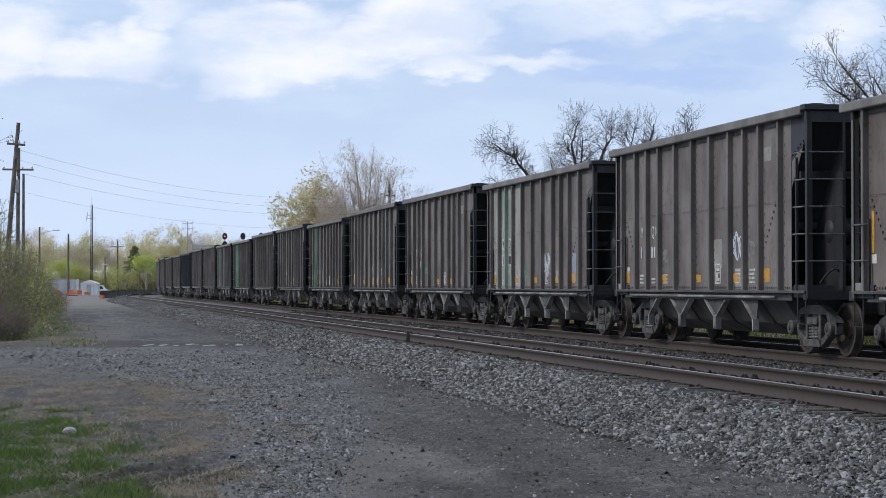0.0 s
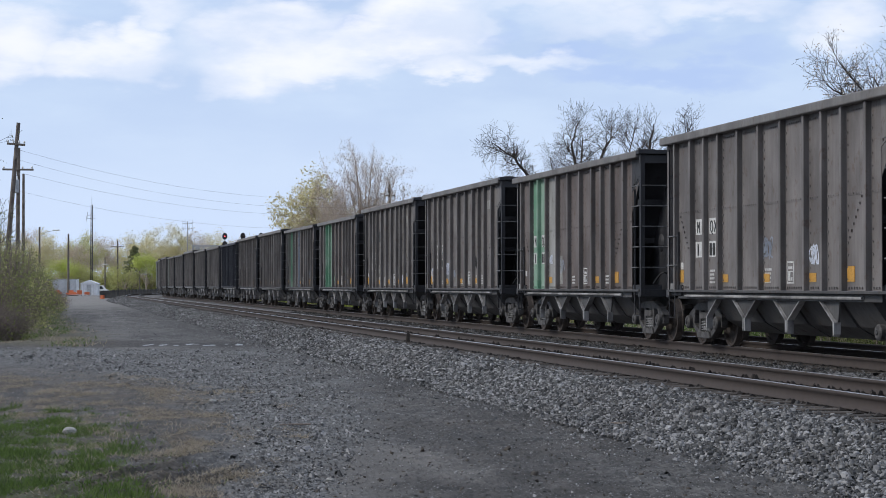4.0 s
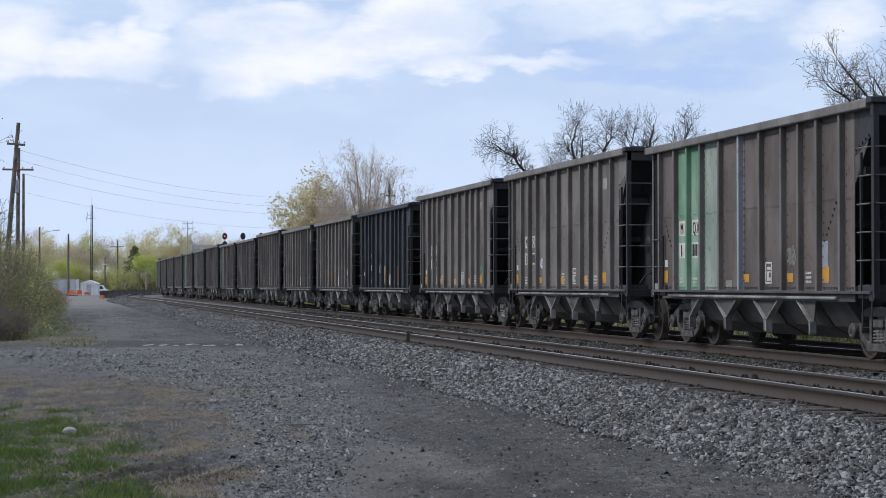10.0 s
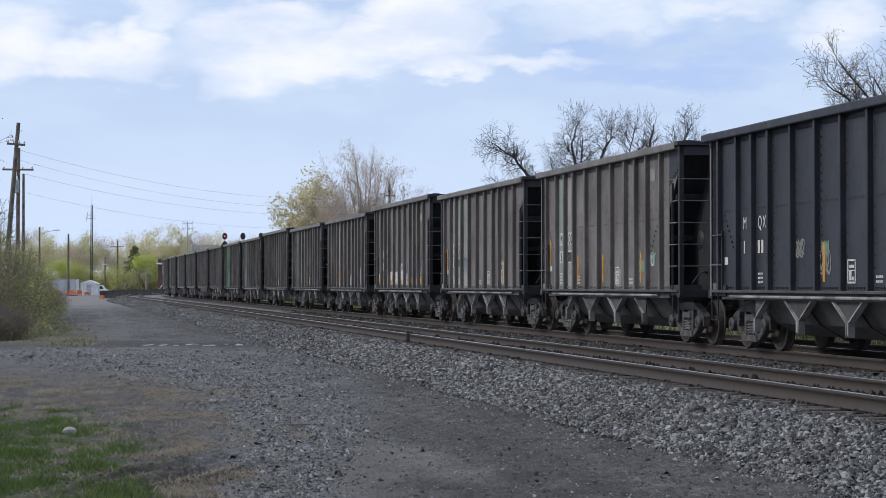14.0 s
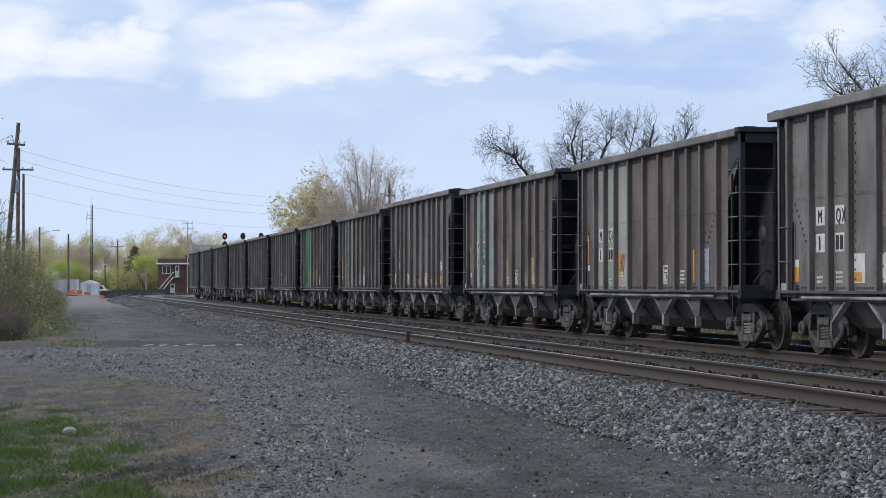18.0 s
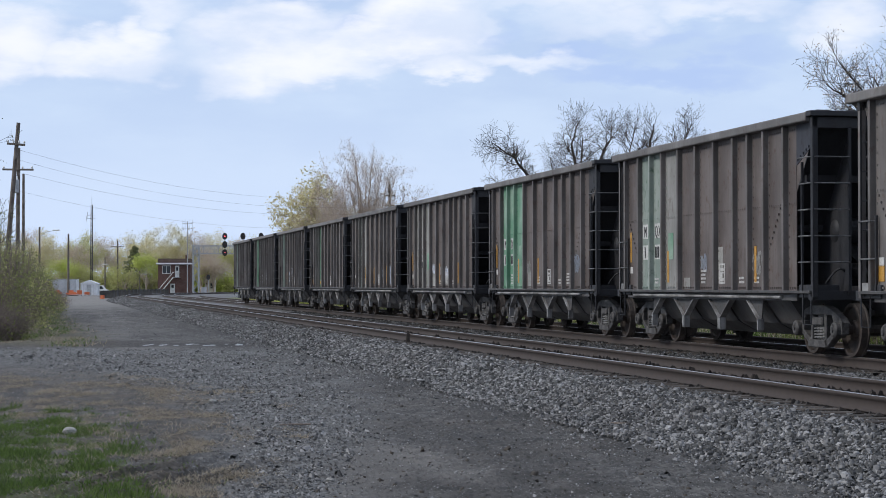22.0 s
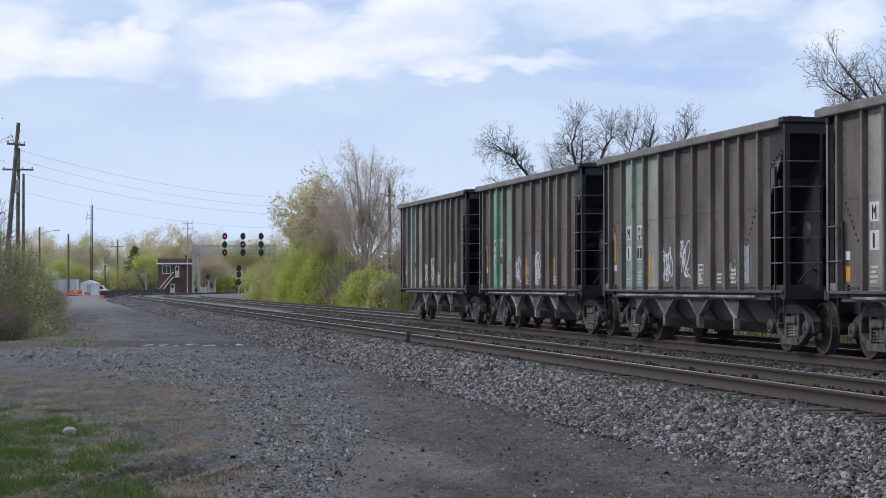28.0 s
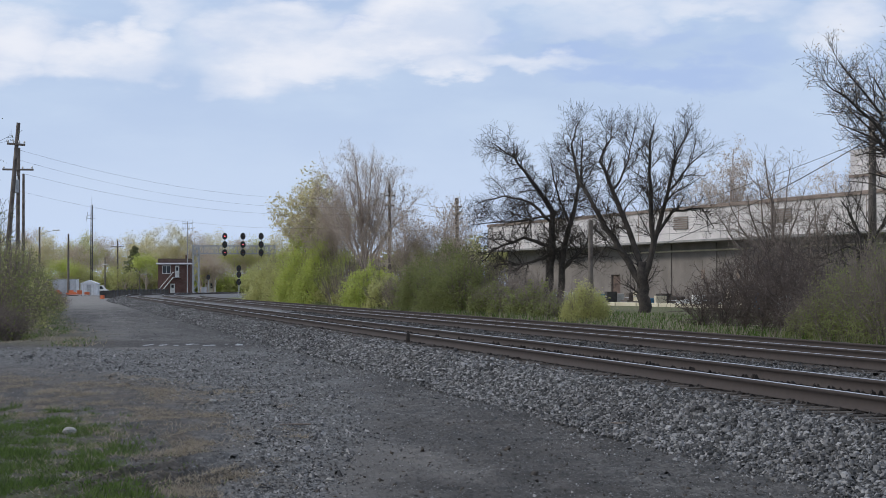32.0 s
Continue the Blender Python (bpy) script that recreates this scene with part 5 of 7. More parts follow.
def bare_tree(label, at, limbs, seed, bark, cfg=CFG, sides=5, leaf=None, leaf_n=0, leaf_size=0.06, depth=0.55, category="tree"):
    """limbs: lists of (x, z, radius) in the tree's own upright plane; depth pushes them out of it."""
    rng = random.Random(seed)
    segs, tips, trunk = [], [], Geo()
    for k, l in enumerate(limbs):
        swing = 0.0 if k == 0 else rng.uniform(-1, 1) * depth
        pts = [(x, swing * max(0.0, z - limbs[k][0][1]) * 0.5 + rng.uniform(-0.08, 0.08), z) for x, z, _ in l]
        fine, n = [], len(pts)
        for i in range(n - 1):
            for j in range(3):
                u = j / 3
                wob = 0.04 * (1 if j else 0)
                fine.append(tuple(pts[i][c] + (pts[i + 1][c] - pts[i][c]) * u + rng.uniform(-wob, wob) * 2 for c in range(3)))
        fine.append(pts[-1])
        r0, r1, m = l[0][2] * 0.72, l[-1][2], len(fine)
        limb(segs, tips, rng, fine, r0, r1, 0, dict(cfg, boughs=1))
        radii = [r0 + (r1 - r0) * i / (m - 1) for i in range(m)]
        if k == 0:
            radii[0] *= 1.3
        trunk.add(*bough(fine, radii))
    tree = thing("tree", label, category, at=at)
    part("trunk", trunk, bark, tree, smooth=True)
    part("branchwork", tubes("branchwork", segs, 3), bark, tree)
    if leaf is not None:
        nr = np.random.default_rng(seed)
        ends = np.array(tips)
        pick = ends[nr.integers(0, len(ends), leaf_n)] + nr.normal(0, 0.14, (leaf_n, 3))
        part("crown", leaves("crown", pick, leaf_size, nr), leaf, tree)
    return tree


def fan(h, spread, n, seed, r=0.16, split=0.35):
    """Limbs of a broad tree: a trunk that splits into n rising limbs."""
    rng = random.Random(seed)
    out = [[(0, 0, r), (0.02 * h * rng.uniform(-1, 1), h * split, r * 0.7), (rng.uniform(-.06, .06) * h, h * 0.7, r * 0.35), (rng.uniform(-.08, .08) * h, h * 0.97, 0.02)]]
    for k in range(n):
        u = (k + 0.5) / n * 2 - 1
        z0 = h * split * rng.uniform(0.55, 1.1)
        zt = h * (1.0 - 0.28 * abs(u)) * rng.uniform(0.85, 1.0)
        out.append([(0, z0, r * 0.55), (u * spread * 0.35, z0 + (zt - z0) * 0.4, r * 0.36), (u * spread * 0.75, z0 + (zt - z0) * 0.75, r * 0.2), (u * spread * rng.uniform(0.85, 1.1), zt, 0.018)])
    return out


def shrub(label, x, y, z, w, h, leaf, seed, n=5000, size=0.09, deep=None, clumps=34, stems=26, category="shrub", name="shrub", bark="twig", fill=1.0):
    """Many stems from the ground with clumps of small leaves of uneven height."""
    rng = np.random.default_rng(seed)
    deep = deep or w * 0.8
    segs = []
    for i in range(stems):
        a = rng.uniform(0, 6.283)
        q = math.sqrt(rng.uniform(0, 1))
        tip = np.array([math.cos(a) * q * w / 2, math.sin(a) * q * deep / 2, h * (1 - 0.5 * q * q) * rng.uniform(0.6, 1.05)])
        b = np.array([tip[0] * 0.35 + rng.normal(0, .1), tip[1] * 0.35, 0.0])
        m = b + (tip - b) * 0.5 + rng.normal(0, 0.12, 3)
        r = rng.uniform(0.008, 0.022)
        segs += [(b, m, r, r * 0.7), (m, tip, r * 0.7, r * 0.3)]
        for j in range(5):
            p = m + (tip - m) * rng.uniform(0, 1)
            e = p + rng.normal(0, 0.22, 3) + np.array([0, 0, 0.18])
            segs.append((p, e, r * 0.35, r * 0.15))
            segs.append((e, e + rng.normal(0, 0.14, 3) + np.array([0, 0, 0.1]), r * 0.2, r * 0.1))
    ob = thing(name, label, category, at=pose(x, y, z, 0, 0, math.degrees(rng.uniform(-0.3, 0.3))))
    part("branchwork", tubes("branchwork", segs, 3), M[bark], ob)
    # sprays of leaves that follow rising shoots, with gaps between them
    shoots = clumps * 4
    a = rng.uniform(0, 6.283, shoots)
    q = np.sqrt(rng.uniform(0.0, 1, shoots))
    top = h * (1 - 0.45 * q ** 2) * rng.uniform(0.72, 1.08, shoots)
    c = np.stack([np.cos(a) * q * w * 0.48, np.sin(a) * q * deep * 0.48, top * rng.uniform(0.15, 1.0, shoots)], 1)
    ln = rng.uniform(0.08, 0.2, shoots) * h
    lean = rng.normal(0, 0.35, (shoots, 3))
    lean[:, 2] = 1.0
    k = rng.integers(0, shoots, n)
    p = c[k] - lean[k] * (ln[k] * rng.uniform(0, 1, n))[:, None] + rng.normal(0, 0.045, (n, 3)) * min(w, h) * fill
    p[:, 2] = np.abs(p[:, 2])
    if leaf and n:
        part("foliage", leaves("foliage", p, size, rng), M[leaf], ob)
    return ob


def bearing(u, y):
    """x of a place y metres ahead, u being the slope of its bearing."""
    return u * y


def far_tree(label, u, y, h, w, leaf, seed, n=1700, size=0.45, bark="bark_pale"):
    rng = np.random.default_rng(seed)
    x = bearing(u, y)
    ob = thing("tree", label, "tree", at=pose(x, y, -0.6))
    r = random.Random(seed)
    cfg = dict(CFG, levels=2, gap=(1.1, 0.7, 0.5), len=(2.6, 1.2, 0.5), bare=(0.3, 0.2, 0.2), rad=(0.07, 0.03, 0.02))
    segs, tips = [], []
    for l in fan(h * 0.95, w * 0.5, 4, seed, 0.2, 0.28):
        sw = r.uniform(-1, 1) * 0.4
        limb(segs, tips, r, [(a, sw * b * 0.4, b) for a, b, _ in l], l[0][2], 0.03, 0, cfg)
    part("trunk", tubes("trunk", segs, 4), M[bark], ob)
    if leaf and n:
        e = np.array(tips)
        e = e[e[:, 2] > h * 0.18]
        p = e[rng.integers(0, len(e), n)] + rng.normal(0, 0.62, (n, 3))
        part("crown", leaves("crown", p, size, rng, 1.2), M[leaf], ob)
    return ob


def conifer(label, u, y, h, w, seed):
    rng = np.random.default_rng(seed)
    ob = thing("tree", label, "tree", at=pose(bearing(u, y), y, -0.6))
    part("trunk", tubes("trunk", [((0, 0, 0), (0, 0, h), 0.25, 0.03)], 6), M["bark"], ob)
    pts = []
    for k in range(18):
        z = h * (0.12 + 0.86 * k / 18)
        rad = w / 2 * (1.05 - k / 18) * rng.uniform(0.7, 1.2)
        for j in range(7):
            a = rng.uniform(0, 6.283)
            t = rng.uniform(0.15, 1, 14)[:, None]
            pts.append(np.array([math.cos(a), math.sin(a), -0.25]) * rad * t + np.array([0, 0, z]) + rng.normal(0, 0.16, (14, 3)))
    part("crown", leaves("crown", np.concatenate(pts), 0.42, rng), M["needle"], ob)


def build_far_woods():
    rng = random.Random(3)
    kinds = ["leaf_olive", "leaf_pale", "leaf_bud", "leaf_pale", "leaf_bud", "leaf_olive", "leaf_pale"]
    words = {"leaf_olive": "tall tree with thin olive spring foliage", "leaf_pale": "tall tree with pale yellowish buds", "leaf_bright": "tree with fresh light-green leaves",
             "leaf_bud": "bare grey tree with buds", "leaf_dark": "dense dark green tree"}
    u, i = -0.228, 0
    while u < -0.07:
        leaf = kinds[(i * 3 + rng.randint(0, 2)) % 7]
        y = rng.uniform(430, 500)
        far_tree(words[leaf] + " in the far wood", u, y, rng.uniform(9.8, 13.8), rng.uniform(6, 9), leaf, 400 + i, 5600, 0.17)
        u += rng.uniform(0.0045, 0.0075)
        i += 1
    for k, (uu, hh, leaf) in enumerate([(-0.204, 14.5, "leaf_bud"), (-0.176, 13.0, "leaf_olive"), (-0.141, 14.5, "leaf_pale"), (-0.131, 15.0, "leaf_pale"), (-0.122, 13.5, "leaf_bud"), (-0.1, 12.5, "leaf_bud"), (-0.09, 12.0, "leaf_olive")]):
        far_tree(words[leaf] + " above the wood", uu, 445, hh, 10, leaf, 480 + k, 5500, 0.16)
    for k, (uu, hh, ww, leaf) in enumerate([(-0.1865, 6.2, 7, "leaf_bright"), (-0.179, 5.2, 6, "leaf_olive"), (-0.1455, 7.4, 5.5, "leaf_bright"), (-0.156, 4.2, 5, "leaf_olive"), (-0.1155, 7.5, 5, "leaf_bud"), (-0.1125, 6.6, 5, "leaf_bud"), (-0.119, 6.0, 3.5, "leaf_olive")]):
        far_tree(words[leaf] + " at the wood's edge", uu, 400, hh, ww, leaf, 530 + k, 3400 if leaf == "leaf_bright" else 2200, 0.18)
    conifer("tall dark conifer with drooping branches", -0.1515, 425, 10.2, 9.0, 5)
    # low growth at the foot of the wood
    for k in range(44):
        uu = -0.228 + k * 0.0038
        shrub("green undergrowth at the edge of the wood", bearing(uu, 425), 425, -0.6, rng.uniform(6, 10), rng.uniform(4, 7), rng.choice(["leaf_bright", "leaf_olive", "leaf_bud", "leaf_olive"]), 600 + k, 4200, 0.2, 4.0, 30, 14)
    # the wood goes on behind the train and the warehouse
    for k in range(34):
        uu = -0.066 + k * 0.0092
        far_tree("tall tree with thin olive foliage behind the warehouse", uu, rng.uniform(380, 460), rng.uniform(8, 10.5), 9, rng.choice(["leaf_bud", "leaf_olive", "leaf_pale"]), 700 + k, 900, 0.55)


build_far_woods()


def beyond_tracks(u, d):
    """Place on the bearing u, d metres beyond the train's track."""
    y = (X0 * math.cos(TH0) + 30 * math.sin(TH0) + d) / (u * math.cos(TH0) + math.sin(TH0))
    return bearing(u, y), y


def build_trackside():
    rows = [  # bearing, beyond, width, height, leaf, words
        (-0.0875, 9.5, 5, 4.6, "leaf_olive"), (-0.0815, 9.5, 6, 5.6, "leaf_olive"), (-0.075, 9.5, 5.5, 4.6, "leaf_olive"), (-0.066, 9.0, 6.2, 8.0, "leaf_bright"),
        (-0.0585, 9.5, 5.0, 6.0, "leaf_bright"), (-0.052, 10.5, 4.5, 3.2, "leaf_olive"), (-0.0455, 9.5, 3, 2.6, "leaf_olive"), (-0.035, 9.0, 4.6, 3.5, "leaf_bright"), (-0.026, 9.5, 4.0, 2.6, "leaf_olive"),
        (-0.008, 10, 4.4, 4.2, "leaf_dark"), (0.004, 10.0, 4.6, 4.6, "leaf_dark"), (0.0125, 10.5, 4.2, 4.0, "leaf_dark"), (0.026, 10.5, 3.4, 2.0, "leaf_dark"),
        (0.036, 10.5, 3.2, 1.7, "leaf_dark"), (0.046, 10.8, 3.4, 2.0, "leaf_dark"), (0.056, 10.2, 2.8, 1.2, "leaf_dark")]
    for k, (u, d, w, h, leaf) in enumerate(rows):
        x, y = beyond_tracks(u, d)
        word = {"leaf_bright": "bright yellow-green spring shrub beside the tracks", "leaf_olive": "olive-green shrub beside the tracks", "leaf_dark": "dark green thicket beside the tracks"}[leaf]
        shrub(word, x, y, -0.5, w, h, leaf, 40 + k, int((560 if u < -0.01 else 900) * w * h), 0.1 if u < -0.01 else 0.07, w * 0.8, 46, 110)
    x, y = beyond_tracks(0.0695, 9.6)
    shrub("rounded olive-green bush beside the tracks", x, y, -0.45, 2.2, 1.95, "leaf_olive", 77, 12000, 0.05, 1.9, 70, 40, category="bush", name="bush", fill=1.2)
    # leafless brown brush between and behind
    for k, (u, d, w, h) in enumerate([(-0.05, 9.6, 5, 5.0), (-0.0425, 9.2, 5, 4.6), (-0.074, 11, 7, 7.5), (-0.02, 9.0, 3, 2.8), (-0.030, 11, 6, 5.0), (-0.022, 12, 5, 4.4), (-0.016, 10.5, 5, 3.4), (0.017, 12, 4, 4.0), (0.024, 12.5, 4, 3.4), (0.034, 12, 4, 3.0),
                                      (0.045, 12, 4, 2.6)]):
        x, y = beyond_tracks(u, d)
        shrub("leafless brown brush beside the tracks", x, y, -0.5, w, h, "leaf_bud", 140 + k, 160, 0.05, w * 0.7, 30, 150)
    tangle = dict(CFG, levels=2, gap=(0.17, 0.13, 0.12), bare=(0.02, 0.02, 0.02), len=(1.05, 0.55, 0.3), rad=(0.02, 0.009, 0.007), follow=0.45, lift=0.05, droop=-0.05)
    for k, (u, d, w, h) in enumerate([(0.127, 11, 3.2, 1.9), (0.138, 11.4, 3.2, 2.4), (0.148, 10.5, 3.4, 3.0), (0.158, 10.8, 3.6, 3.5), (0.168, 10.6, 3.6, 3.3), (0.178, 10.8, 3.2, 2.6), (0.19, 10.2, 2.8, 2.2)]):
        x, y = beyond_tracks(u, d)
        bare_tree("leafless tangled reddish-brown brush beside the tracks", pose(x, y, -0.5), fan(h, w * 0.5, 8, 300 + k, 0.05, 0.06), 310 + k, M["twig_dark"], tangle, depth=1.2, category="shrub")
    for k, (u, d, w, h) in enumerate([(0.197, 9.4, 2.8, 2.7), (0.21, 9.2, 2.8, 3.2), (0.223, 8.8, 3.0, 3.4), (0.182, 9.6, 2.0, 1.3)]):
        x, y = beyond_tracks(u, d)
        shrub("olive-green shrub with thin leaves beside the tracks", x, y, -0.45, w, h, "leaf_dark", 190 + k, 7000, 0.034, w * 0.8, 60, 170)
    # long grass along the foot of the brush
    rng = np.random.default_rng(8)
    for name, mat, n, lo, hi in (("tall_grass", "grass", 30000, 8.0, 17.5), ("dry_grass", "straw", 9000, 7.6, 15.0)):
        s = rng.uniform(8, 175, n) ** 1.0
        d = -rng.uniform(lo, hi, n)
        x, y, _ = along(s, d)
        hgt = rng.uniform(0.12, 0.45, n)
        a = rng.uniform(0, 6.283, n)
        b = np.stack([x, y, np.full(n, -0.58)], 1)
        w = np.stack([np.cos(a), np.sin(a), 0 * a], 1) * 0.022
        t = b + np.stack([rng.normal(0, .12, n), rng.normal(0, .12, n), hgt], 1)
        v = np.stack([b - w, b + w, t + w * 0.2, t - w * 0.2], 1)
        thing(name, "green weeds along the ballast" if mat == "grass" else "dry straw-coloured grass along the ballast", "grass", kind="stuff", mesh=raw_mesh(name, v.reshape(-1, 3), np.arange(n * 4).reshape(n, 4)), mat=M[mat])


build_trackside()


def build_big_trees():
    v = [[(0, -0.2, 0.52), (0, 0.8, 0.46), (-0.1, 1.9, 0.42), (0.0, 3.0, 0.3)],
         [(-.1, 1.7, 0.3), (-1.4, 3.8, 0.24), (-2.4, 5.6, 0.2), (-3.6, 7.8, 0.13), (-4.0, 9.9, 0.07), (-3.5, 11.3, 0.02)],
         [(-.1, 2.3, 0.26), (-.8, 4.8, 0.22), (-1.7, 7.2, 0.16), (-2.4, 8.9, 0.11), (-1.9, 9.9, 0.06), (-1.6, 10.9, 0.02)],
         [(0, 2.2, 0.27), (.5, 4.2, 0.23), (.3, 7.2, 0.15), (.2, 9.7, 0.07), (.4, 10.8, 0.02)],
         [(.45, 3.6, 0.22), (1.1, 6.1, 0.19), (1.7, 8.8, 0.11), (2.7, 10.9, 0.02)],
         [(.5, 4.3, 0.14), (1.7, 6.0, 0.1), (3.3, 6.1, 0.05), (4.0, 5.0, 0.02)],
         [(-1.7, 7.2, 0.1), (-0.9, 8.8, 0.07), (-0.5, 10.8, 0.02)],
         [(1.3, 7.0, 0.1), (2.6, 8.6, 0.06), (3.4, 9.3, 0.02)],
         [(-1.2, 3.6, 0.1), (-2.2, 3.9, 0.06), (-3.0, 2.6, 0.02)]]
    u, y = 0.0988, 116.0
    bare_tree("large bare forked tree with dark bark", pose(bearing(u, y), y, -0.5), v, 5, M["bark"])
    a = [[(0, -0.2, 0.42), (.15, 2.0, 0.36), (.35, 4.5, 0.3), (.35, 6.2, 0.2), (-1, 8.2, 0.13), (-2, 9.6, 0.07), (-3.4, 10.5, 0.02)],
         [(.7, -0.2, 0.34), (.9, 3, 0.27), (1.6, 6, 0.17), (2.1, 8.4, 0.09), (2.2, 10.9, 0.02)],
         [(.35, 4.1, 0.17), (-1.4, 4.65, 0.13), (-3.4, 3.8, 0.07), (-4.3, 2.8, 0.02)],
         [(.9, 2.6, 0.16), (2.3, 4, 0.1), (2.9, 5.6, 0.02)],
         [(.35, 5.5, 0.14), (-1, 6.8, 0.1), (-2.6, 7.2, 0.06), (-4.3, 6.7, 0.02)],
         [(.3, 3.6, 0.12), (-1.4, 3.0, 0.08), (-3.0, 3.0, 0.05), (-4.4, 1.6, 0.02)],
         [(1.4, 5.4, 0.1), (0.6, 7.6, 0.07), (0.2, 9.6, 0.02)],
         [(0.35, 6.0, 0.1), (-2.2, 5.6, 0.06), (-4.6, 5.4, 0.02)]]
    u, y = 0.051, 125.0
    bare_tree("large bare spreading tree with dark bark", pose(bearing(u, y), y, -0.5), a, 6, M["bark"], dict(CFG, gap=(0.22, 0.15, 0.13), lift=0.0, droop=-0.12))
    u, y = 0.163, 104.0
    bare_tree("bare many-stemmed tree with brown twigs", pose(bearing(u, y), y, -0.5), fan(8.4, 3.6, 9, 9, 0.17, 0.12), 7, M["twig"], dict(CFG, lift=0.25, gap=(0.44, 0.27, 0.22), bare=(0.05, 0.05, 0.05)))
    u, y = 0.182, 98.0
    bare_tree("bare tangled tree with brown twigs", pose(bearing(u, y), y, -0.5), fan(6.0, 3.2, 8, 19, 0.13, 0.1), 17, M["twig"], dict(CFG, lift=0.1, droop=-0.1, gap=(0.44, 0.27, 0.22), bare=(0.05, 0.05, 0.05)))
    u, y = 0.142, 165.0
    bare_tree("pale budding tree behind the warehouse", pose(bearing(u, y), y, -0.5), fan(13.2, 4.6, 11, 10, 0.2, 0.3), 8, M["bark_pale"], dict(CFG, gap=(0.42, 0.26, 0.2)), leaf=M["leaf_bud"], leaf_n=12000, leaf_size=0.075)
    u, y = 0.2, 160.0
    bare_tree("pale budding tree behind the warehouse", pose(bearing(u, y), y, -0.5), fan(12.0, 3.8, 9, 12, 0.2, 0.3), 13, M["bark_pale"], dict(CFG, gap=(0.42, 0.26, 0.2)), leaf=M["leaf_bud"], leaf_n=6000, leaf_size=0.075)
    # tree whose crown reaches in from the edge of the view
    u, y = 0.237, 78.0
    edge = [[(0, 0, 0.3), (0.1, 3, 0.24), (-0.1, 6, 0.16), (-0.6, 8.5, 0.09), (-0.9, 11.3, 0.02)], [(0, 4, 0.16), (-0.9, 6, 0.12), (-1.9, 7.6, 0.06), (-2.9, 8.6, 0.02)], [(0, 5.5, 0.14), (-0.8, 7.6, 0.1), (-1.8, 9.8, 0.02)],
            [(0, 5, 0.14), (1, 8, 0.1), (1.6, 10.8, 0.02)], [(-0.1, 4.5, 0.1), (-1.2, 5.8, 0.07), (-2.3, 6.0, 0.02)], [(-0.1, 5, 0.12), (-1.6, 7.4, 0.08), (-3.1, 8.9, 0.04), (-3.9, 9.4, 0.02)], [(-0.5, 7, 0.1), (-2.0, 8.8, 0.06), (-3.2, 10.4, 0.02)], [(-0.3, 6.2, 0.1), (-1.8, 7.2, 0.06), (-3.3, 7.9, 0.02)]]
    bare_tree("bare tree with grey buds at the warehouse", pose(bearing(u, y), y, -0.5), edge, 21, M["bark"], dict(CFG, gap=(0.32, 0.21, 0.16)), leaf=M["leaf_bud"], leaf_n=2500, leaf_size=0.05)
    u, y = 0.2055, 88.0
    arch = [[(0, 0, 0.2), (0.1, 2.2, 0.17), (-0.1, 3.6, 0.13), (-0.5, 4.8, 0.07), (-0.9, 5.4, 0.02)], [(0, 2.0, 0.13), (-0.9, 2.9, 0.09), (-1.9, 2.5, 0.05), (-2.6, 2.1, 0.02)], [(-0.1, 3.2, 0.1), (-0.6, 3.4, 0.08), (-1.6, 3.0, 0.02)],
            [(0.1, 3.0, 0.09), (0.9, 4.4, 0.05), (1.2, 5.4, 0.02)]]
    bare_tree("old bare tree with arching dark limbs", pose(bearing(u, y), y, -0.5), arch, 22, M["bark"])
    # pale budding trees left of them
    u, y = -0.0385, 168.0
    bare_tree("tall bare pale tree with a fan of fine branches", pose(bearing(u, y), y, -0.5), fan(13.2, 4.6, 13, 30, 0.2, 0.25), 31, M["bark_pale"], dict(CFG, lift=0.55, gap=(0.36, 0.22, 0.17)), leaf=M["leaf_bud"], leaf_n=9000, leaf_size=0.06)
    u, y = -0.0645, 185.0
    bare_tree("tall tree with pale yellow spring leaves", pose(bearing(u, y), y, -0.5), fan(11.6, 3.8, 11, 33, 0.2, 0.3), 34, M["bark_pale"], dict(CFG, gap=(0.42, 0.26, 0.2)), leaf=M["leaf_pale"], leaf_n=12000, leaf_size=0.13)
    u, y = -0.055, 178.0
    bare_tree("slender tree with brown twigs", pose(bearing(u, y), y, -0.5), fan(9.8, 2.6, 6, 35, 0.15, 0.3), 36, M["bark_pale"], leaf=M["leaf_bud"], leaf_n=5000, leaf_size=0.07)
    u, y = 0.003, 150.0
    bare_tree("thin bare tree with pale twigs", pose(bearing(u, y), y, -0.5), fan(7.6, 2.4, 6, 37, 0.12, 0.3), 38, M["bark_pale"], leaf=M["leaf_bud"], leaf_n=1200, leaf_size=0.09)
    u, y = -0.018, 150.0
    bare_tree("thin bare tree with pale twigs", pose(bearing(u, y), y, -0.5), fan(7.4, 2.4, 5, 39, 0.12, 0.3), 40, M["bark_pale"], leaf=M["leaf_bud"], leaf_n=900, leaf_size=0.09)


build_big_trees()


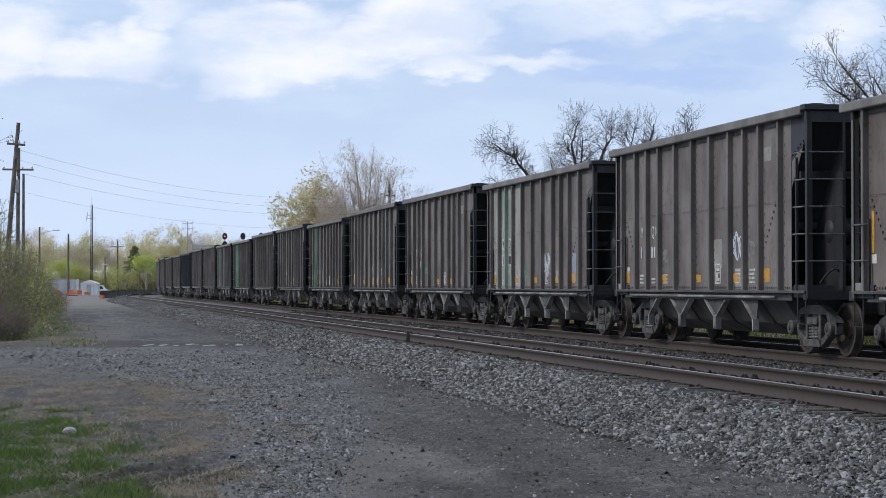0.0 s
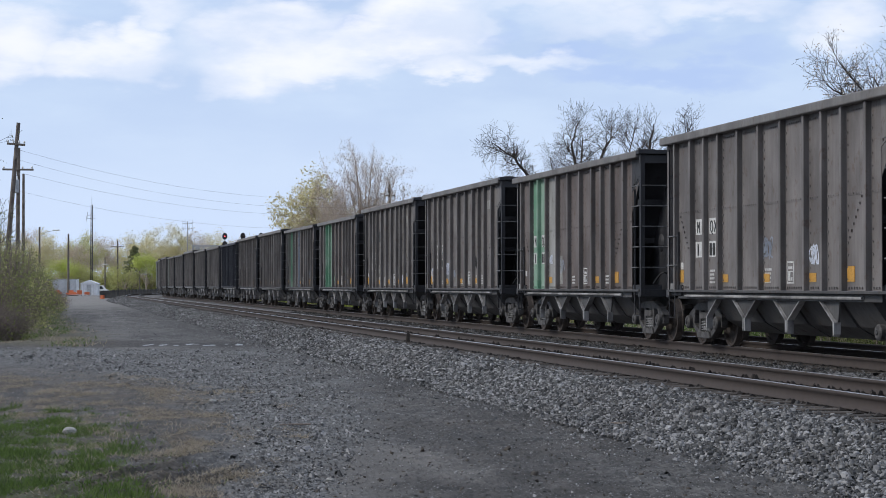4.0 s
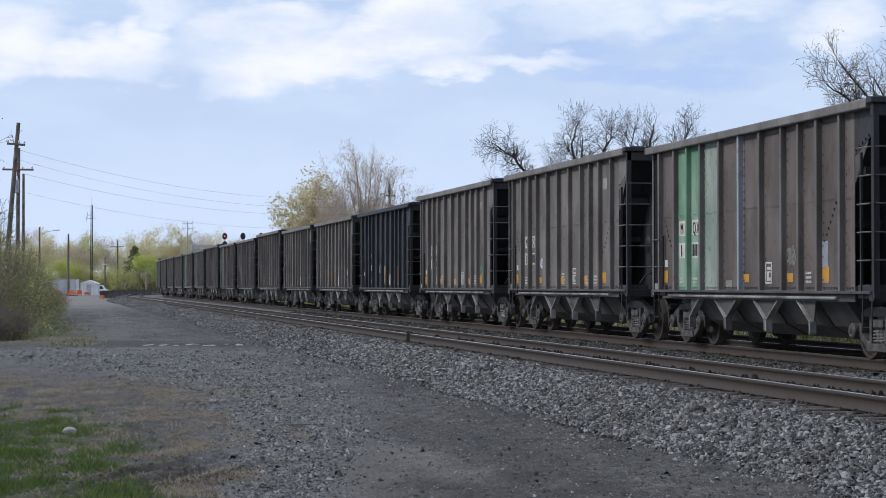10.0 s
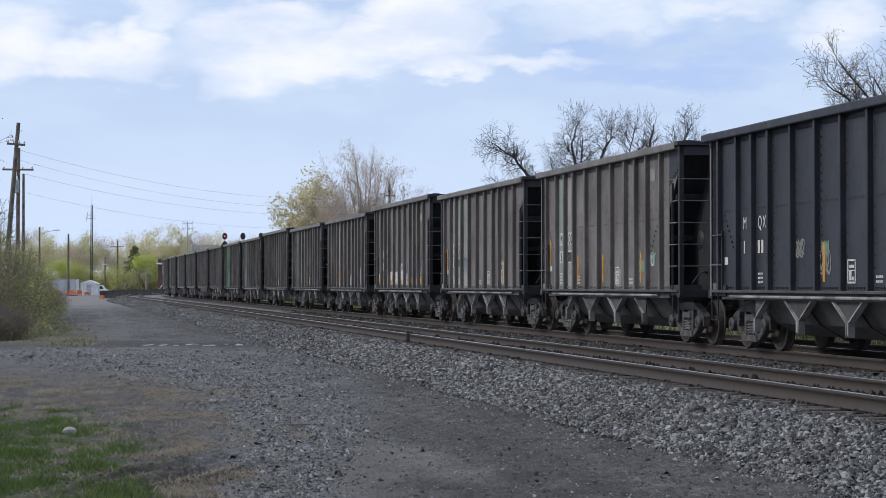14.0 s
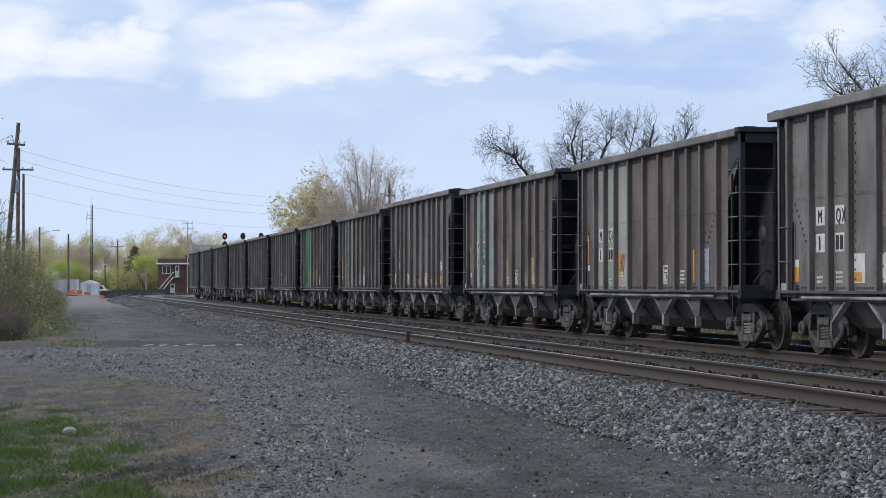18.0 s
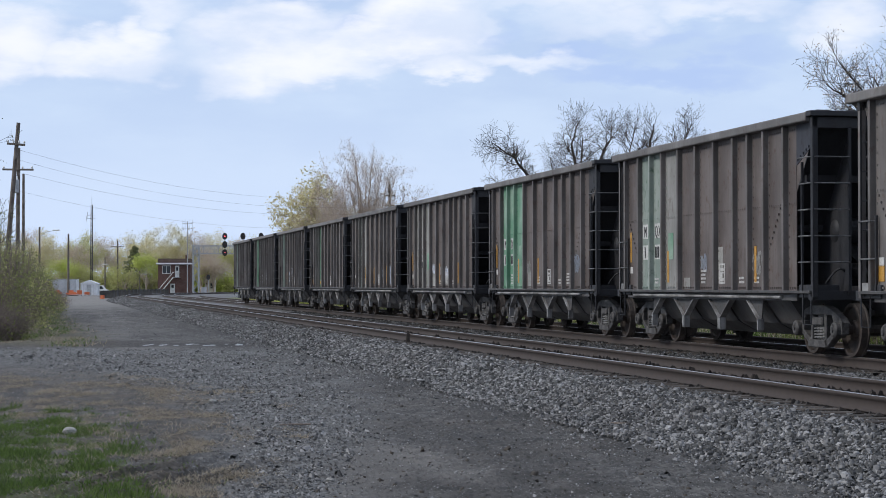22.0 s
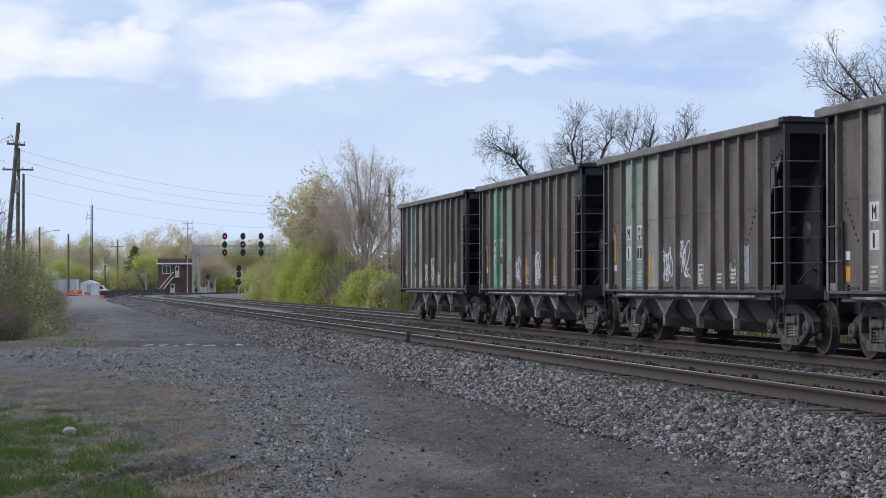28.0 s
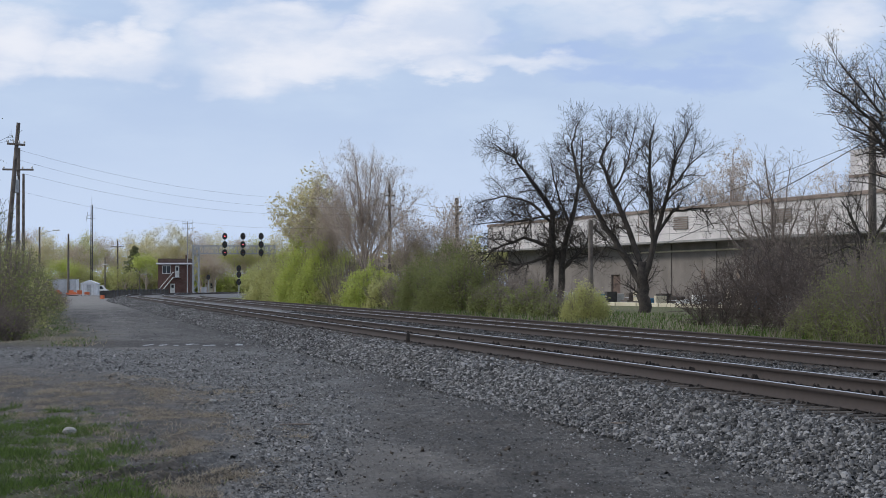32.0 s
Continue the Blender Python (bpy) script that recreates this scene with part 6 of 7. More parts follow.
def build_left_side():
    rng = random.Random(12)
    # overgrown verge along the road
    rows = [(-0.2265, 74, 4.2, 4.3, "leaf_dark"), (-0.2195, 82, 4.0, 3.4, "leaf_olive"), (-0.2165, 92, 4.5, 4.4, "leaf_dark"), (-0.2135, 98, 4.0, 2.9, "leaf_olive"), (-0.211, 110, 5.0, 3.6, "leaf_dark"), (-0.2065, 118, 4.0, 2.5, "leaf_olive"),
            (-0.2045, 132, 5.0, 2.6, "leaf_dark"), (-0.199, 142, 4.0, 1.9, "leaf_olive"), (-0.196, 156, 4.0, 1.5, "leaf_olive"), (-0.217, 66, 2.0, 1.0, "leaf_dark"), (-0.2105, 86, 2.2, 1.1, "leaf_olive"), (-0.219, 120, 6.5, 5.2, "leaf_dark"), (-0.225, 100, 6, 5.6, "leaf_olive")]
    for k, (u, y, w, h, leaf) in enumerate(rows):
        shrub("dense green shrub with brown twigs on the road verge" if leaf == "leaf_dark" else "olive-green shrub on the road verge", bearing(u, y), y, -0.6, w, h, leaf, 220 + k, int(290 * w * h), 0.065, w * 0.9, 46, 190)
    for k, (u, y, w, h) in enumerate([(-0.2035, 100, 2.4, 1.2), (-0.198, 122, 2.6, 1.2), (-0.192, 152, 3.0, 1.4), (-0.213, 75, 2.2, 1.0)]):
        shrub("dry brown brush on the road verge", bearing(u, y), y, -0.6, w, h, "leaf_bud", 260 + k, 700, 0.06, w, 30, 120)
    t = [[(0, 0, 0.16), (0.1, 2.5, 0.13), (0.2, 5, 0.08), (0.5, 8.2, 0.015)], [(0.1, 2.6, 0.08), (0.8, 4.2, 0.05), (1.1, 6.4, 0.015)], [(0.1, 2.0, 0.07), (0.9, 3.0, 0.05), (1.6, 4.4, 0.015)], [(0, 3, 0.07), (-0.9, 5, 0.05), (-1.4, 7, 0.015)],
         [(0.2, 4.6, 0.06), (0.8, 6.0, 0.04), (1.0, 7.6, 0.012)]]
    bare_tree("bare young tree with budding branches", pose(-17.9, 74, -0.6), t, 51, M["bark"], dict(CFG, gap=(0.5, 0.34, 0.2), lift=0.6), leaf=M["leaf_dark"], leaf_n=700, leaf_size=0.05)
    # weeds and dry grass on the verge
    nr = np.random.default_rng(25)
    for name, mat, n, words in (("verge_grass", "grass", 9000, "thin green weeds on the road verge"), ("verge_straw", "straw", 9000, "dry brown grass on the road verge")):
        y = 60 + 120 * nr.beta(1.1, 1.5, n)
        x = 1.6 - 0.204 * y - np.abs(nr.normal(0, 2.2, n)) + nr.normal(0, 0.5, n)
        lump = np.array([noise.noise((p * 0.5, q * 0.3, 19.0 if mat == "grass" else 29.0)) for p, q in zip(x, y)])
        x, y = x[lump > -0.05], y[lump > -0.05]
        n = len(x)
        a = nr.uniform(0, 6.283, n)
        b = np.stack([x, y, np.full(n, -0.6)], 1)
        w = np.stack([np.cos(a), np.sin(a), 0 * a], 1) * 0.02
        t = b + np.stack([nr.normal(0, .09, n), nr.normal(0, .09, n), nr.uniform(0.02, 0.13, n)], 1)
        v = np.stack([b - w, b + w, t + w * 0.2, t - w * 0.2], 1)
        thing(name, words, "grass", kind="stuff", mesh=raw_mesh(name, v.reshape(-1, 3), np.arange(n * 4).reshape(n, 4)), mat=M[mat])
    # grass patch by the camera
    nr = np.random.default_rng(15)
    n = 120000
    y = nr.uniform(14.5, 30.5, n)
    edge = 0.35 - 0.18 * y
    x = edge - np.abs(nr.normal(0, 1.6, n)) + nr.normal(0, 0.4, n)
    lump = np.array([noise.noise((a * 1.3, b * 0.9, 4.0)) for a, b in zip(x, y)])
    fine_lump = np.array([noise.noise((a * 4.0, b * 2.6, 14.0)) for a, b in zip(x, y)])
    inside = np.clip((edge - x) / 1.6, -0.4, 1.0)
    keep = (0.95 * lump + 1.25 * fine_lump + 0.7 * inside - np.clip((y - 25.0) / 4.5, 0, 2) + nr.normal(0, 0.22, n)) > 0.1
    x, y, lump = x[keep], y[keep], lump[keep]
    n = len(x)
    hgt = nr.uniform(0.01, 0.04, n) * (1 + 0.9 * lump) * nr.choice([0.6, 1.0, 1.0, 1.8], n)
    a = nr.uniform(0, 6.283, n)
    b = np.stack([x, y, np.array([ground_z(p, q) for p, q in zip(x, y)]) - 0.005], 1)
    w = np.stack([np.cos(a), np.sin(a), 0 * a], 1) * 0.006
    t = b + np.stack([nr.normal(0, .035, n), nr.normal(0, .035, n), hgt], 1)
    v = np.stack([b - w, b + w, t + w * 0.2, t - w * 0.2], 1)
    thing("grass_patch", "short green grass with bare dirt between", "grass", kind="stuff", mesh=raw_mesh("grass_patch", v.reshape(-1, 3), np.arange(n * 4).reshape(n, 4)), mat=M["grass"])
    n = 230000
    y = 15 + 30 * nr.beta(1.0, 1.1, n)
    x = -nr.uniform(0.03, 0.225, n) * y
    thick = []
    for p, q in zip(x, y):
        w = belts(p, q)
        thick.append(w[1] * (1 - 0.93 * w[2]) * (0.3 + 2.2 * noise.noise((p * 1.6, q * 0.9, 9.0)) + 0.8 * noise.noise((p * 5.0, q * 3.0, 4.0))))
    keep = nr.uniform(0, 1, n) < np.array(thick)
    x, y = x[keep], y[keep]
    n = len(x)
    a = nr.uniform(0, 6.283, n)
    b = np.stack([x, y, np.array([ground_z(p, q) for p, q in zip(x, y)]) + 0.003], 1)
    dirn = np.stack([np.cos(a), np.sin(a), nr.uniform(0.0, 0.75, n)], 1)
    w = np.stack([-np.sin(a), np.cos(a), 0 * a], 1) * 0.0042
    t = b + dirn * nr.uniform(0.025, 0.1, n)[:, None]
    v = np.stack([b - w, b + w, t + w * 0.3, t - w * 0.3], 1)
    thing("dead_grass", "flattened dry brown grass on gravel", "grass", kind="stuff", mesh=raw_mesh("dead_grass", v.reshape(-1, 3), np.arange(n * 4).reshape(n, 4)), mat=M["straw"])


build_left_side()


# ---- poles and wires ----
M["pole"] = simple("weathered pole wood", (0.09, 0.075, 0.065), (0.18, 0.155, 0.135), 2.0, 0.95, 0.0, 0.5, 0.02, 14.0)
M["steel_grey"] = simple("galvanised grey steel", (0.3, 0.31, 0.32), (0.42, 0.43, 0.44), 3.0, 0.5, 0.3, 0.1)
M["wire"] = simple("dark cable", (0.03, 0.03, 0.032), (0.06, 0.06, 0.065), 3.0, 0.7, bump=0)
M["glass_white"] = simple("white porcelain", (0.6, 0.6, 0.58), (0.7, 0.7, 0.68), 6.0, 0.3, bump=0)


def utility_pole(label, x, y, h, lean=0.0, arms=(), transformer=False, r=0.14, lamp=0):
    p = thing("utility_pole", label, "pole", at=pose(x, y, -0.6, 0, lean, 0))
    part("pole", Geo().tube((0, 0, 0), (0, 0, h), r * 1.15, r * 0.75, 10), M["pole"], p, smooth=False)
    for z, w in arms:
        a = part("cross_arm", Geo().box(-w / 2, w / 2, -0.2, -0.1, z - 0.06, z + 0.06), M["pole"], p, bevel=0.01)
        for q in (-0.45, -0.15, 0.15, 0.45):
            part("insulator", Geo().lathe([(0, 0.03), (0.05, 0.05), (0.1, 0.06), (0.16, 0.03)], 8, "z"), M["glass_white"], a, at=pose(q * w, -0.15, z + 0.06))
    if transformer:
        t = part("transformer", Geo().lathe([(0, 0.2), (0.04, 0.23), (0.8, 0.23), (0.86, 0.18)], 14, "z"), M["steel_grey"], p, at=pose(-0.1, -0.34, h - 2.9))
        for q in (-0.1, 0.1):
            part("bushing", Geo().lathe([(0, 0.04), (0.22, 0.03)], 8, "z"), M["glass_white"], t, at=pose(q, 0, 0.86))
    if lamp:
        part("lamp_arm", Geo().path([(0, 0, h * 0.86), (lamp * 0.7, 0, h * 0.93), (lamp * 1.5, 0, h * 0.95)], 0.04, 6), M["steel_grey"], p)
        part("lamp_head", Geo().box(min(lamp * 1.4, lamp * 2.1), max(lamp * 1.4, lamp * 2.1), -0.15, 0.15, h * 0.945, h * 0.965), M["glass_white"], p, bevel=0.03)
    return p


def wire(name, a, b, sag, r=0.0065, n=28):
    g = Geo()
    pts = []
    for i in range(n + 1):
        u = i / n
        pts.append(tuple(a[c] + (b[c] - a[c]) * u - (4 * sag * u * (1 - u) if c == 2 else 0) for c in range(3)))
    g.path(pts, r, 4)
    return thing(name, "thin dark overhead cable between poles", "cable", mesh=g.mesh(name), mat=M["wire"])


def build_poles():
    utility_pole("leaning wooden utility pole with a short cross-arm", bearing(-0.2165, 112), 112, 10.8, 4.6, [(9.6, 1.0)])
    utility_pole("wooden utility pole with a grey transformer", bearing(-0.2092, 130), 130, 10.6, 0.4, [(9.2, 2.0)], True)
    utility_pole("wooden utility pole beside the road", bearing(-0.2062, 175), 175, 11.4)
    utility_pole("wooden utility pole with a street lamp", bearing(-0.1982, 300), 300, 10.4, 0, (), False, 0.16, 1.4)
    utility_pole("plain wooden pole by the yard", bearing(-0.184, 370), 370, 11.2, 0, (), False, 0.2)
    utility_pole("wooden utility pole with a cross-arm", bearing(-0.1598, 400), 400, 10.6, 0, [(9.4, 2.6)], False, 0.18, 1.4)
    utility_pole("wooden pole with a street lamp", bearing(-0.173, 410), 410, 6.3, 0, (), False, 0.13, 1.6)
    utility_pole("wooden pole with a street lamp", bearing(-0.149, 410), 410, 5.8, 0, (), False, 0.13, 1.6)
    utility_pole("wooden pole in the yard", bearing(-0.166, 415), 415, 7.5, 0, (), False, 0.13)
    a = thing("aerial_mast", "slim grey mast with an aerial array on top", "mast", at=pose(bearing(-0.1255, 385), 385, -0.6))
    part("mast", Geo().tube((0, 0, 0), (0, 0, 13.9), 0.11, 0.07, 8), M["steel_grey"], a)
    for z in (12.5, 13.5):
        part("cross_bar", Geo().box(-0.95, 0.95, -0.04, 0.04, z - 0.04, z + 0.04), M["steel_grey"], a)
    for q in (-0.9, -0.45, 0.45, 0.9):
        part("rod", Geo().tube((q, 0, 12.2), (q, 0, 14.3), 0.03, n=5), M["steel_grey"], a)
    utility_pole("wooden utility pole among the trees", bearing(-0.0262, 168), 168, 10.2, 0, [(9.2, 0.9), (8.4, 0.8)], False, 0.15)
    utility_pole("wooden utility pole with a cross-arm", bearing(0.0068, 158), 158, 8.6, 0, [(7.9, 0.8), (7.3, 0.7)], False, 0.19)
    utility_pole("dark wooden pole beside the warehouse", bearing(0.211, 90), 90, 9.3, 0, (), False, 0.2)
    utility_pole("dark wooden pole between the bare trees", bearing(0.0725, 112), 112, 5.4, 0, (), False, 0.16)
    end = (bearing(-0.0262, 168), 168)
    for za, zb, sag in ((9.9, 8.6, 1.3), (9.25, 7.9, 1.3), (8.45, 7.3, 1.2), (7.25, 6.3, 1.2)):
        wire("overhead_cable", (bearing(-0.2092, 130), 130, za), (*end, zb), sag)
    for zb in (8.4, 7.6):
        wire("overhead_cable", (*end, zb + 0.2), (bearing(0.0068, 158), 158, zb - 1.2), 0.25, 0.012, 10)
    wire("overhead_cable", (bearing(0.211, 90), 90, 7.75), (bearing(0.09, 150), 150, 3.3), 0.5, 0.022)
    wire("overhead_cable", (bearing(0.211, 90), 90, 7.75), (bearing(0.05, 180), 180, 5.4), 0.7, 0.012)


build_poles()


# ---- signals ----
M["signal_black"] = simple("matt black signal plate", (0.012, 0.012, 0.013), (0.022, 0.022, 0.024), 4.0, 0.6, bump=0)


def glow(name, col, strength):
    m, N, L, s = material(name, 0.3)
    s.inputs["Base Color"].default_value = (*col, 1)
    s.inputs["Emission Color"].default_value = (*col, 1)
    s.inputs["Emission Strength"].default_value = strength
    return m


M["red_lamp"] = glow("red signal lamp", (1.0, 0.05, 0.06), 6.0)
M["lens"] = simple("dark red lens", (0.08, 0.015, 0.015), (0.12, 0.02, 0.02), 4.0, 0.2, bump=0)


def signal_head(parent, x, z, lit, y=-0.5, s=1.0):
    h = part("signal_head", Geo().prism([(x + 0.42 * s * math.cos(k * 0.3927), z + 0.56 * s * math.sin(k * 0.3927)) for k in range(16)], y, y + 0.06), M["signal_black"], parent)
    part("hood", Geo().prism([(x + 0.16 * s * math.cos(k * 0.3927), z + 0.05 + 0.16 * s * math.sin(k * 0.3927)) for k in range(9)], y - 0.3, y), M["signal_black"], h)
    part("lamp", Geo().prism([(x + 0.11 * s * math.cos(k * 0.5236), z + 0.04 + 0.11 * s * math.sin(k * 0.5236)) for k in range(12)], y - 0.02, y - 0.004), M["red_lamp"] if lit else M["lens"], h, "glowing red lamp" if lit else "")


def build_signals():
    y = 330.0
    b = thing("signal_bridge", "grey lattice signal bridge with black signal heads", "signal bridge", at=pose(0, y, -0.6))
    x0, x1 = bearing(-0.1213, y), bearing(-0.084, y)
    for xm in (x0, x1):
        for dx in (-0.45, 0.45):
            for dy in (-0.45, 0.45):
                part("leg", Geo().box(xm + dx - 0.085, xm + dx + 0.085, dy - 0.085, dy + 0.085, 0, 8.4), M["steel_grey"], b)
        for k in range(8):
            sg = 1 if k % 2 else -1
            for dy in (-0.45, 0.45):
                part("brace", Geo().tube((xm - 0.45 * sg, dy, k * 1.02), (xm + 0.45 * sg, dy, k * 1.02 + 1.02), 0.055, n=4), M["steel_grey"], b)
    for z in (6.95, 8.2):
        for dy in (-0.45, 0.45):
            part("chord", Geo().box(x0 - 0.5, x1 + 0.5, dy - 0.06, dy + 0.06, z - 0.095, z + 0.095), M["steel_grey"], b)
    n = 20
    for k in range(n):
        xa, xb = x0 + (x1 - x0) * k / n, x0 + (x1 - x0) * (k + 1) / n
        part("brace", Geo().tube((xa, -0.45, 6.95 if k % 2 else 8.2), (xb, -0.45, 8.2 if k % 2 else 6.95), 0.055, n=4), M["steel_grey"], b)
        part("post", Geo().box(xa - 0.05, xa + 0.05, -0.5, -0.4, 6.95, 8.2), M["steel_grey"], b)
    part("walkway", Geo().box(x0, x1, -0.95, -0.5, 6.85, 6.92), M["steel_grey"], b)
    for u, lit in ((-0.1069, (1, 0, 1)), (-0.098, (0, 1, 0)), (-0.0891, (0, 0, 0))):
        xs = bearing(u, y)
        m = part("signal_mast", Geo().tube((xs, -0.7, 6.3), (xs, -0.7, 10.2), 0.06, n=6), M["signal_black"], b)
        for z, on in ((9.75, lit[0]), (8.4, lit[1]), (7.1, lit[2])):
            signal_head(m, xs, z, on, -0.95)
    # lower mast signal
    y = 300.0
    s = thing("signal_mast", "grey mast with three black signal heads", "signal", at=pose(bearing(-0.1002, y), y, -0.6))
    part("mast", Geo().tube((0, 0, 0), (0, 0, 4.6), 0.07, n=8), M["steel_grey"], s)
    part("mast_base", Geo().box(-0.4, 0.4, -0.4, 0.4, 0, 0.25), M["steel_grey"], s)
    for z in (4.3, 3.4, 2.3):
        signal_head(s, 0, z, 0, -0.25, 0.85)
    s = thing("signal_mast", "short mast with a black signal head", "signal", at=pose(bearing(-0.1152, 345), 345, -0.6))
    part("mast", Geo().tube((0, 0, 0), (0, 0, 3.6), 0.06, n=8), M["steel_grey"], s)
    signal_head(s, 0, 3.2, 0, -0.25, 0.8)
    part("relay_case", Geo().box(-1.2, -0.3, -0.3, 0.3, 0.1, 1.5), M["steel_grey"], s, bevel=0.03)
    # radio mast
    y = 400.0
    m = thing("radio_mast", "tall thin lattice radio mast with aerials", "mast", at=pose(bearing(-0.1726, y), y, -0.6))
    for dx, dy in ((-0.25, 0), (0.25, 0), (0, 0.4)):
        part("leg", Geo().tube((dx, dy, 0), (dx * 0.6, dy * 0.6, 17.6), 0.085, 0.06, 4), M["wire"], m)
    for k in range(28):
        sg = 1 if k % 2 else -1
        part("brace", Geo().tube((-0.24 * sg, 0, k * 0.6), (0.24 * sg, 0, k * 0.6 + 0.6), 0.05, n=4), M["wire"], m)
    part("top_aerial", Geo().tube((0, 0, 17), (0, 0, 19.2), 0.03, 0.01, 5), M["wire"], m)
    for z, w in ((15.6, 0.9), (14.9, 1.1)):
        part("aerial", Geo().box(-w, w * 0.6, -0.04, 0.04, z - 0.04, z + 0.04).box(-w, -w + 0.06, -0.04, 0.04, z - 0.5, z + 0.6), M["wire"], m)


build_signals()


# ---- signal tower ----
def brick_material(name, a, b, mortar, scale=6.0):
    m, N, L, s = material(name, 0.9)
    tc = N.new("ShaderNodeTexCoord").outputs["Object"]
    sep = N.new("ShaderNodeSeparateXYZ")
    L.new(tc, sep.inputs[0])
    cm = N.new("ShaderNodeCombineXYZ")
    L.new(math_node(N, L, "ADD", sep.outputs["X"], sep.outputs["Y"]), cm.inputs[0])
    L.new(sep.outputs["Z"], cm.inputs[1])
    br = N.new("ShaderNodeTexBrick")
    br.inputs["Scale"].default_value = scale
    for k, c in (("Color1", a), ("Color2", b), ("Mortar", mortar)):
        br.inputs[k].default_value = (*c, 1)
    br.inputs["Mortar Size"].default_value = 0.012
    L.new(cm.outputs[0], br.inputs["Vector"])
    dirt = ramp_node(N, L, noise_node(N, L, tc, 0.7, 5.0), 0.4, 0.7)
    col = mix_node(N, L, math_node(N, L, "MULTIPLY", dirt, 0.5), br.outputs["Color"], tuple(c * 0.6 for c in a))
    L.new(col, s.inputs["Base Color"])
    bump_node(N, L, s, br.outputs["Fac"], 0.2, 0.01)
    return m


M["brick"] = brick_material("dark red brick", (0.085, 0.042, 0.037), (0.13, 0.065, 0.053), (0.15, 0.125, 0.11))
M["trim_white"] = simple("weathered white paint", (0.55, 0.55, 0.53), (0.72, 0.72, 0.7), 2.0, 0.6, 0.0, 0.1)
M["eave"] = simple("weathered pale grey paint", (0.3, 0.3, 0.33), (0.42, 0.42, 0.45), 2.0, 0.7, 0.0, 0.1)
M["pane"] = simple("dark window glass", (0.02, 0.024, 0.028), (0.035, 0.04, 0.045), 1.0, 0.08, 0.0, 0.0)
M["roof_dark"] = simple("brown roof edge", (0.09, 0.06, 0.05), (0.14, 0.1, 0.08), 2.0, 0.9)


def build_tower():
    y = 390.0
    x0 = bearing(-0.1399, y)
    t = thing("signal_tower", "two-storey dark brick railway signal tower", "building", at=pose(x0, y, -0.55))
    W, D, H = 6.15, 5.0, 6.3
    # walls round the openings, each a slab with thickness
    front = part("front_wall", Geo().box(0, W, 0, 0.3, 0, 0.05).box(0, 2.3, 0, 0.3, 0.05, 2.1).box(3.25, W, 0, 0.3, 0.05, 2.1).box(0, W, 0, 0.3, 2.1, 3.35)
                 .box(0, 0.75, 0, 0.3, 3.35, 5.55).box(2.4, 3.2, 0, 0.3, 3.35, 5.55).box(4.05, W, 0, 0.3, 3.35, 5.55).box(0.75, 2.4, 0, 0.3, 3.35, 4.0).box(0, W, 0, 0.3, 5.55, H), M["brick"], t)
    part("back_wall", Geo().box(0, W, D - 0.3, D, 0, H), M["brick"], t)
    part("side_wall", Geo().box(0, 0.3, 0.3, D - 0.3, 0, H), M["brick"], t)
    part("side_wall", Geo().box(W - 0.3, W, 0.3, D - 0.3, 0, H), M["brick"], t)
    part("roof", Geo().box(-0.1, W + 0.1, -0.1, D + 0.1, H, H + 0.12).box(-0.05, W + 0.05, -0.05, 0.2, H + 0.12, H + 0.6).box(-0.05, W + 0.05, D - 0.2, D + 0.05, H + 0.12, H + 0.6), M["roof_dark"], t)
    part("canopy", Geo().prism([(-0.7, 5.75), (-0.7, 5.85), (0.0, 6.1), (0.0, 5.75)], -0.3, W + 0.5, "x"), M["eave"], t, "pale grey overhanging eave")
    win = part("window", Geo().box(0.75, 2.4, 0.05, 0.15, 4.0, 4.1).box(0.75, 2.4, 0.05, 0.15, 5.45, 5.55).box(0.75, 0.85, 0.05, 0.15, 4.1, 5.45).box(2.3, 2.4, 0.05, 0.15, 4.1, 5.45).box(1.54, 1.61, 0.05, 0.15, 4.1, 5.45), M["trim_white"], t)
    for a, b in ((0.85, 1.54), (1.61, 2.3)):
        part("pane", Geo().box(a, b, 0.1, 0.12, 4.1, 5.45), M["pane"], win)
    for a, b, z0, z1 in ((2.3, 3.25, 0.05, 2.1), (3.2, 4.05, 3.35, 5.55)):
        d = part("door", Geo().box(a, b, 0.08, 0.14, z0, z1), M["trim_white"], t, "white door")
        part("pane", Geo().box(a + 0.25, b - 0.25, 0.06, 0.08, z0 + 1.2, z1 - 0.25), M["pane"], d)
    for k in range(3):
        part("vent_block", Geo().box(4.7 + k * 0.45, 4.85 + k * 0.45, -0.02, 0.0, 2.2, 2.6), M["roof_dark"], t)
    st = part("staircase", Geo().box(3.0, 4.3, -1.1, -0.02, 3.25, 3.35), M["steel_grey"], t, "grey outside staircase")
    for yy in (-1.05, -0.15):
        part("stringer", Geo().tube((0.3, yy, 0.1), (3.0, yy, 3.3), 0.07, n=4), M["trim_white"], st)
        part("handrail", Geo().path([(0.3, yy, 1.1), (3.0, yy, 4.3), (4.3, yy, 4.3)], 0.035, 5), M["trim_white"], st)
    for k in range(14):
        part("tread", Geo().box(0.35 + k * 0.19, 0.6 + k * 0.19, -1.05, -0.15, 0.3 + k * 0.225, 0.34 + k * 0.225), M["steel_grey"], st)
    part("chimney", Geo().box(4.9, 5.3, 2.5, 2.9, H, H + 1.3), M["brick"], t)
    part("foundation", Geo().box(-0.06, W + 0.06, -0.06, D + 0.06, -0.1, 0.03), M["steel_grey"], t)


build_tower()


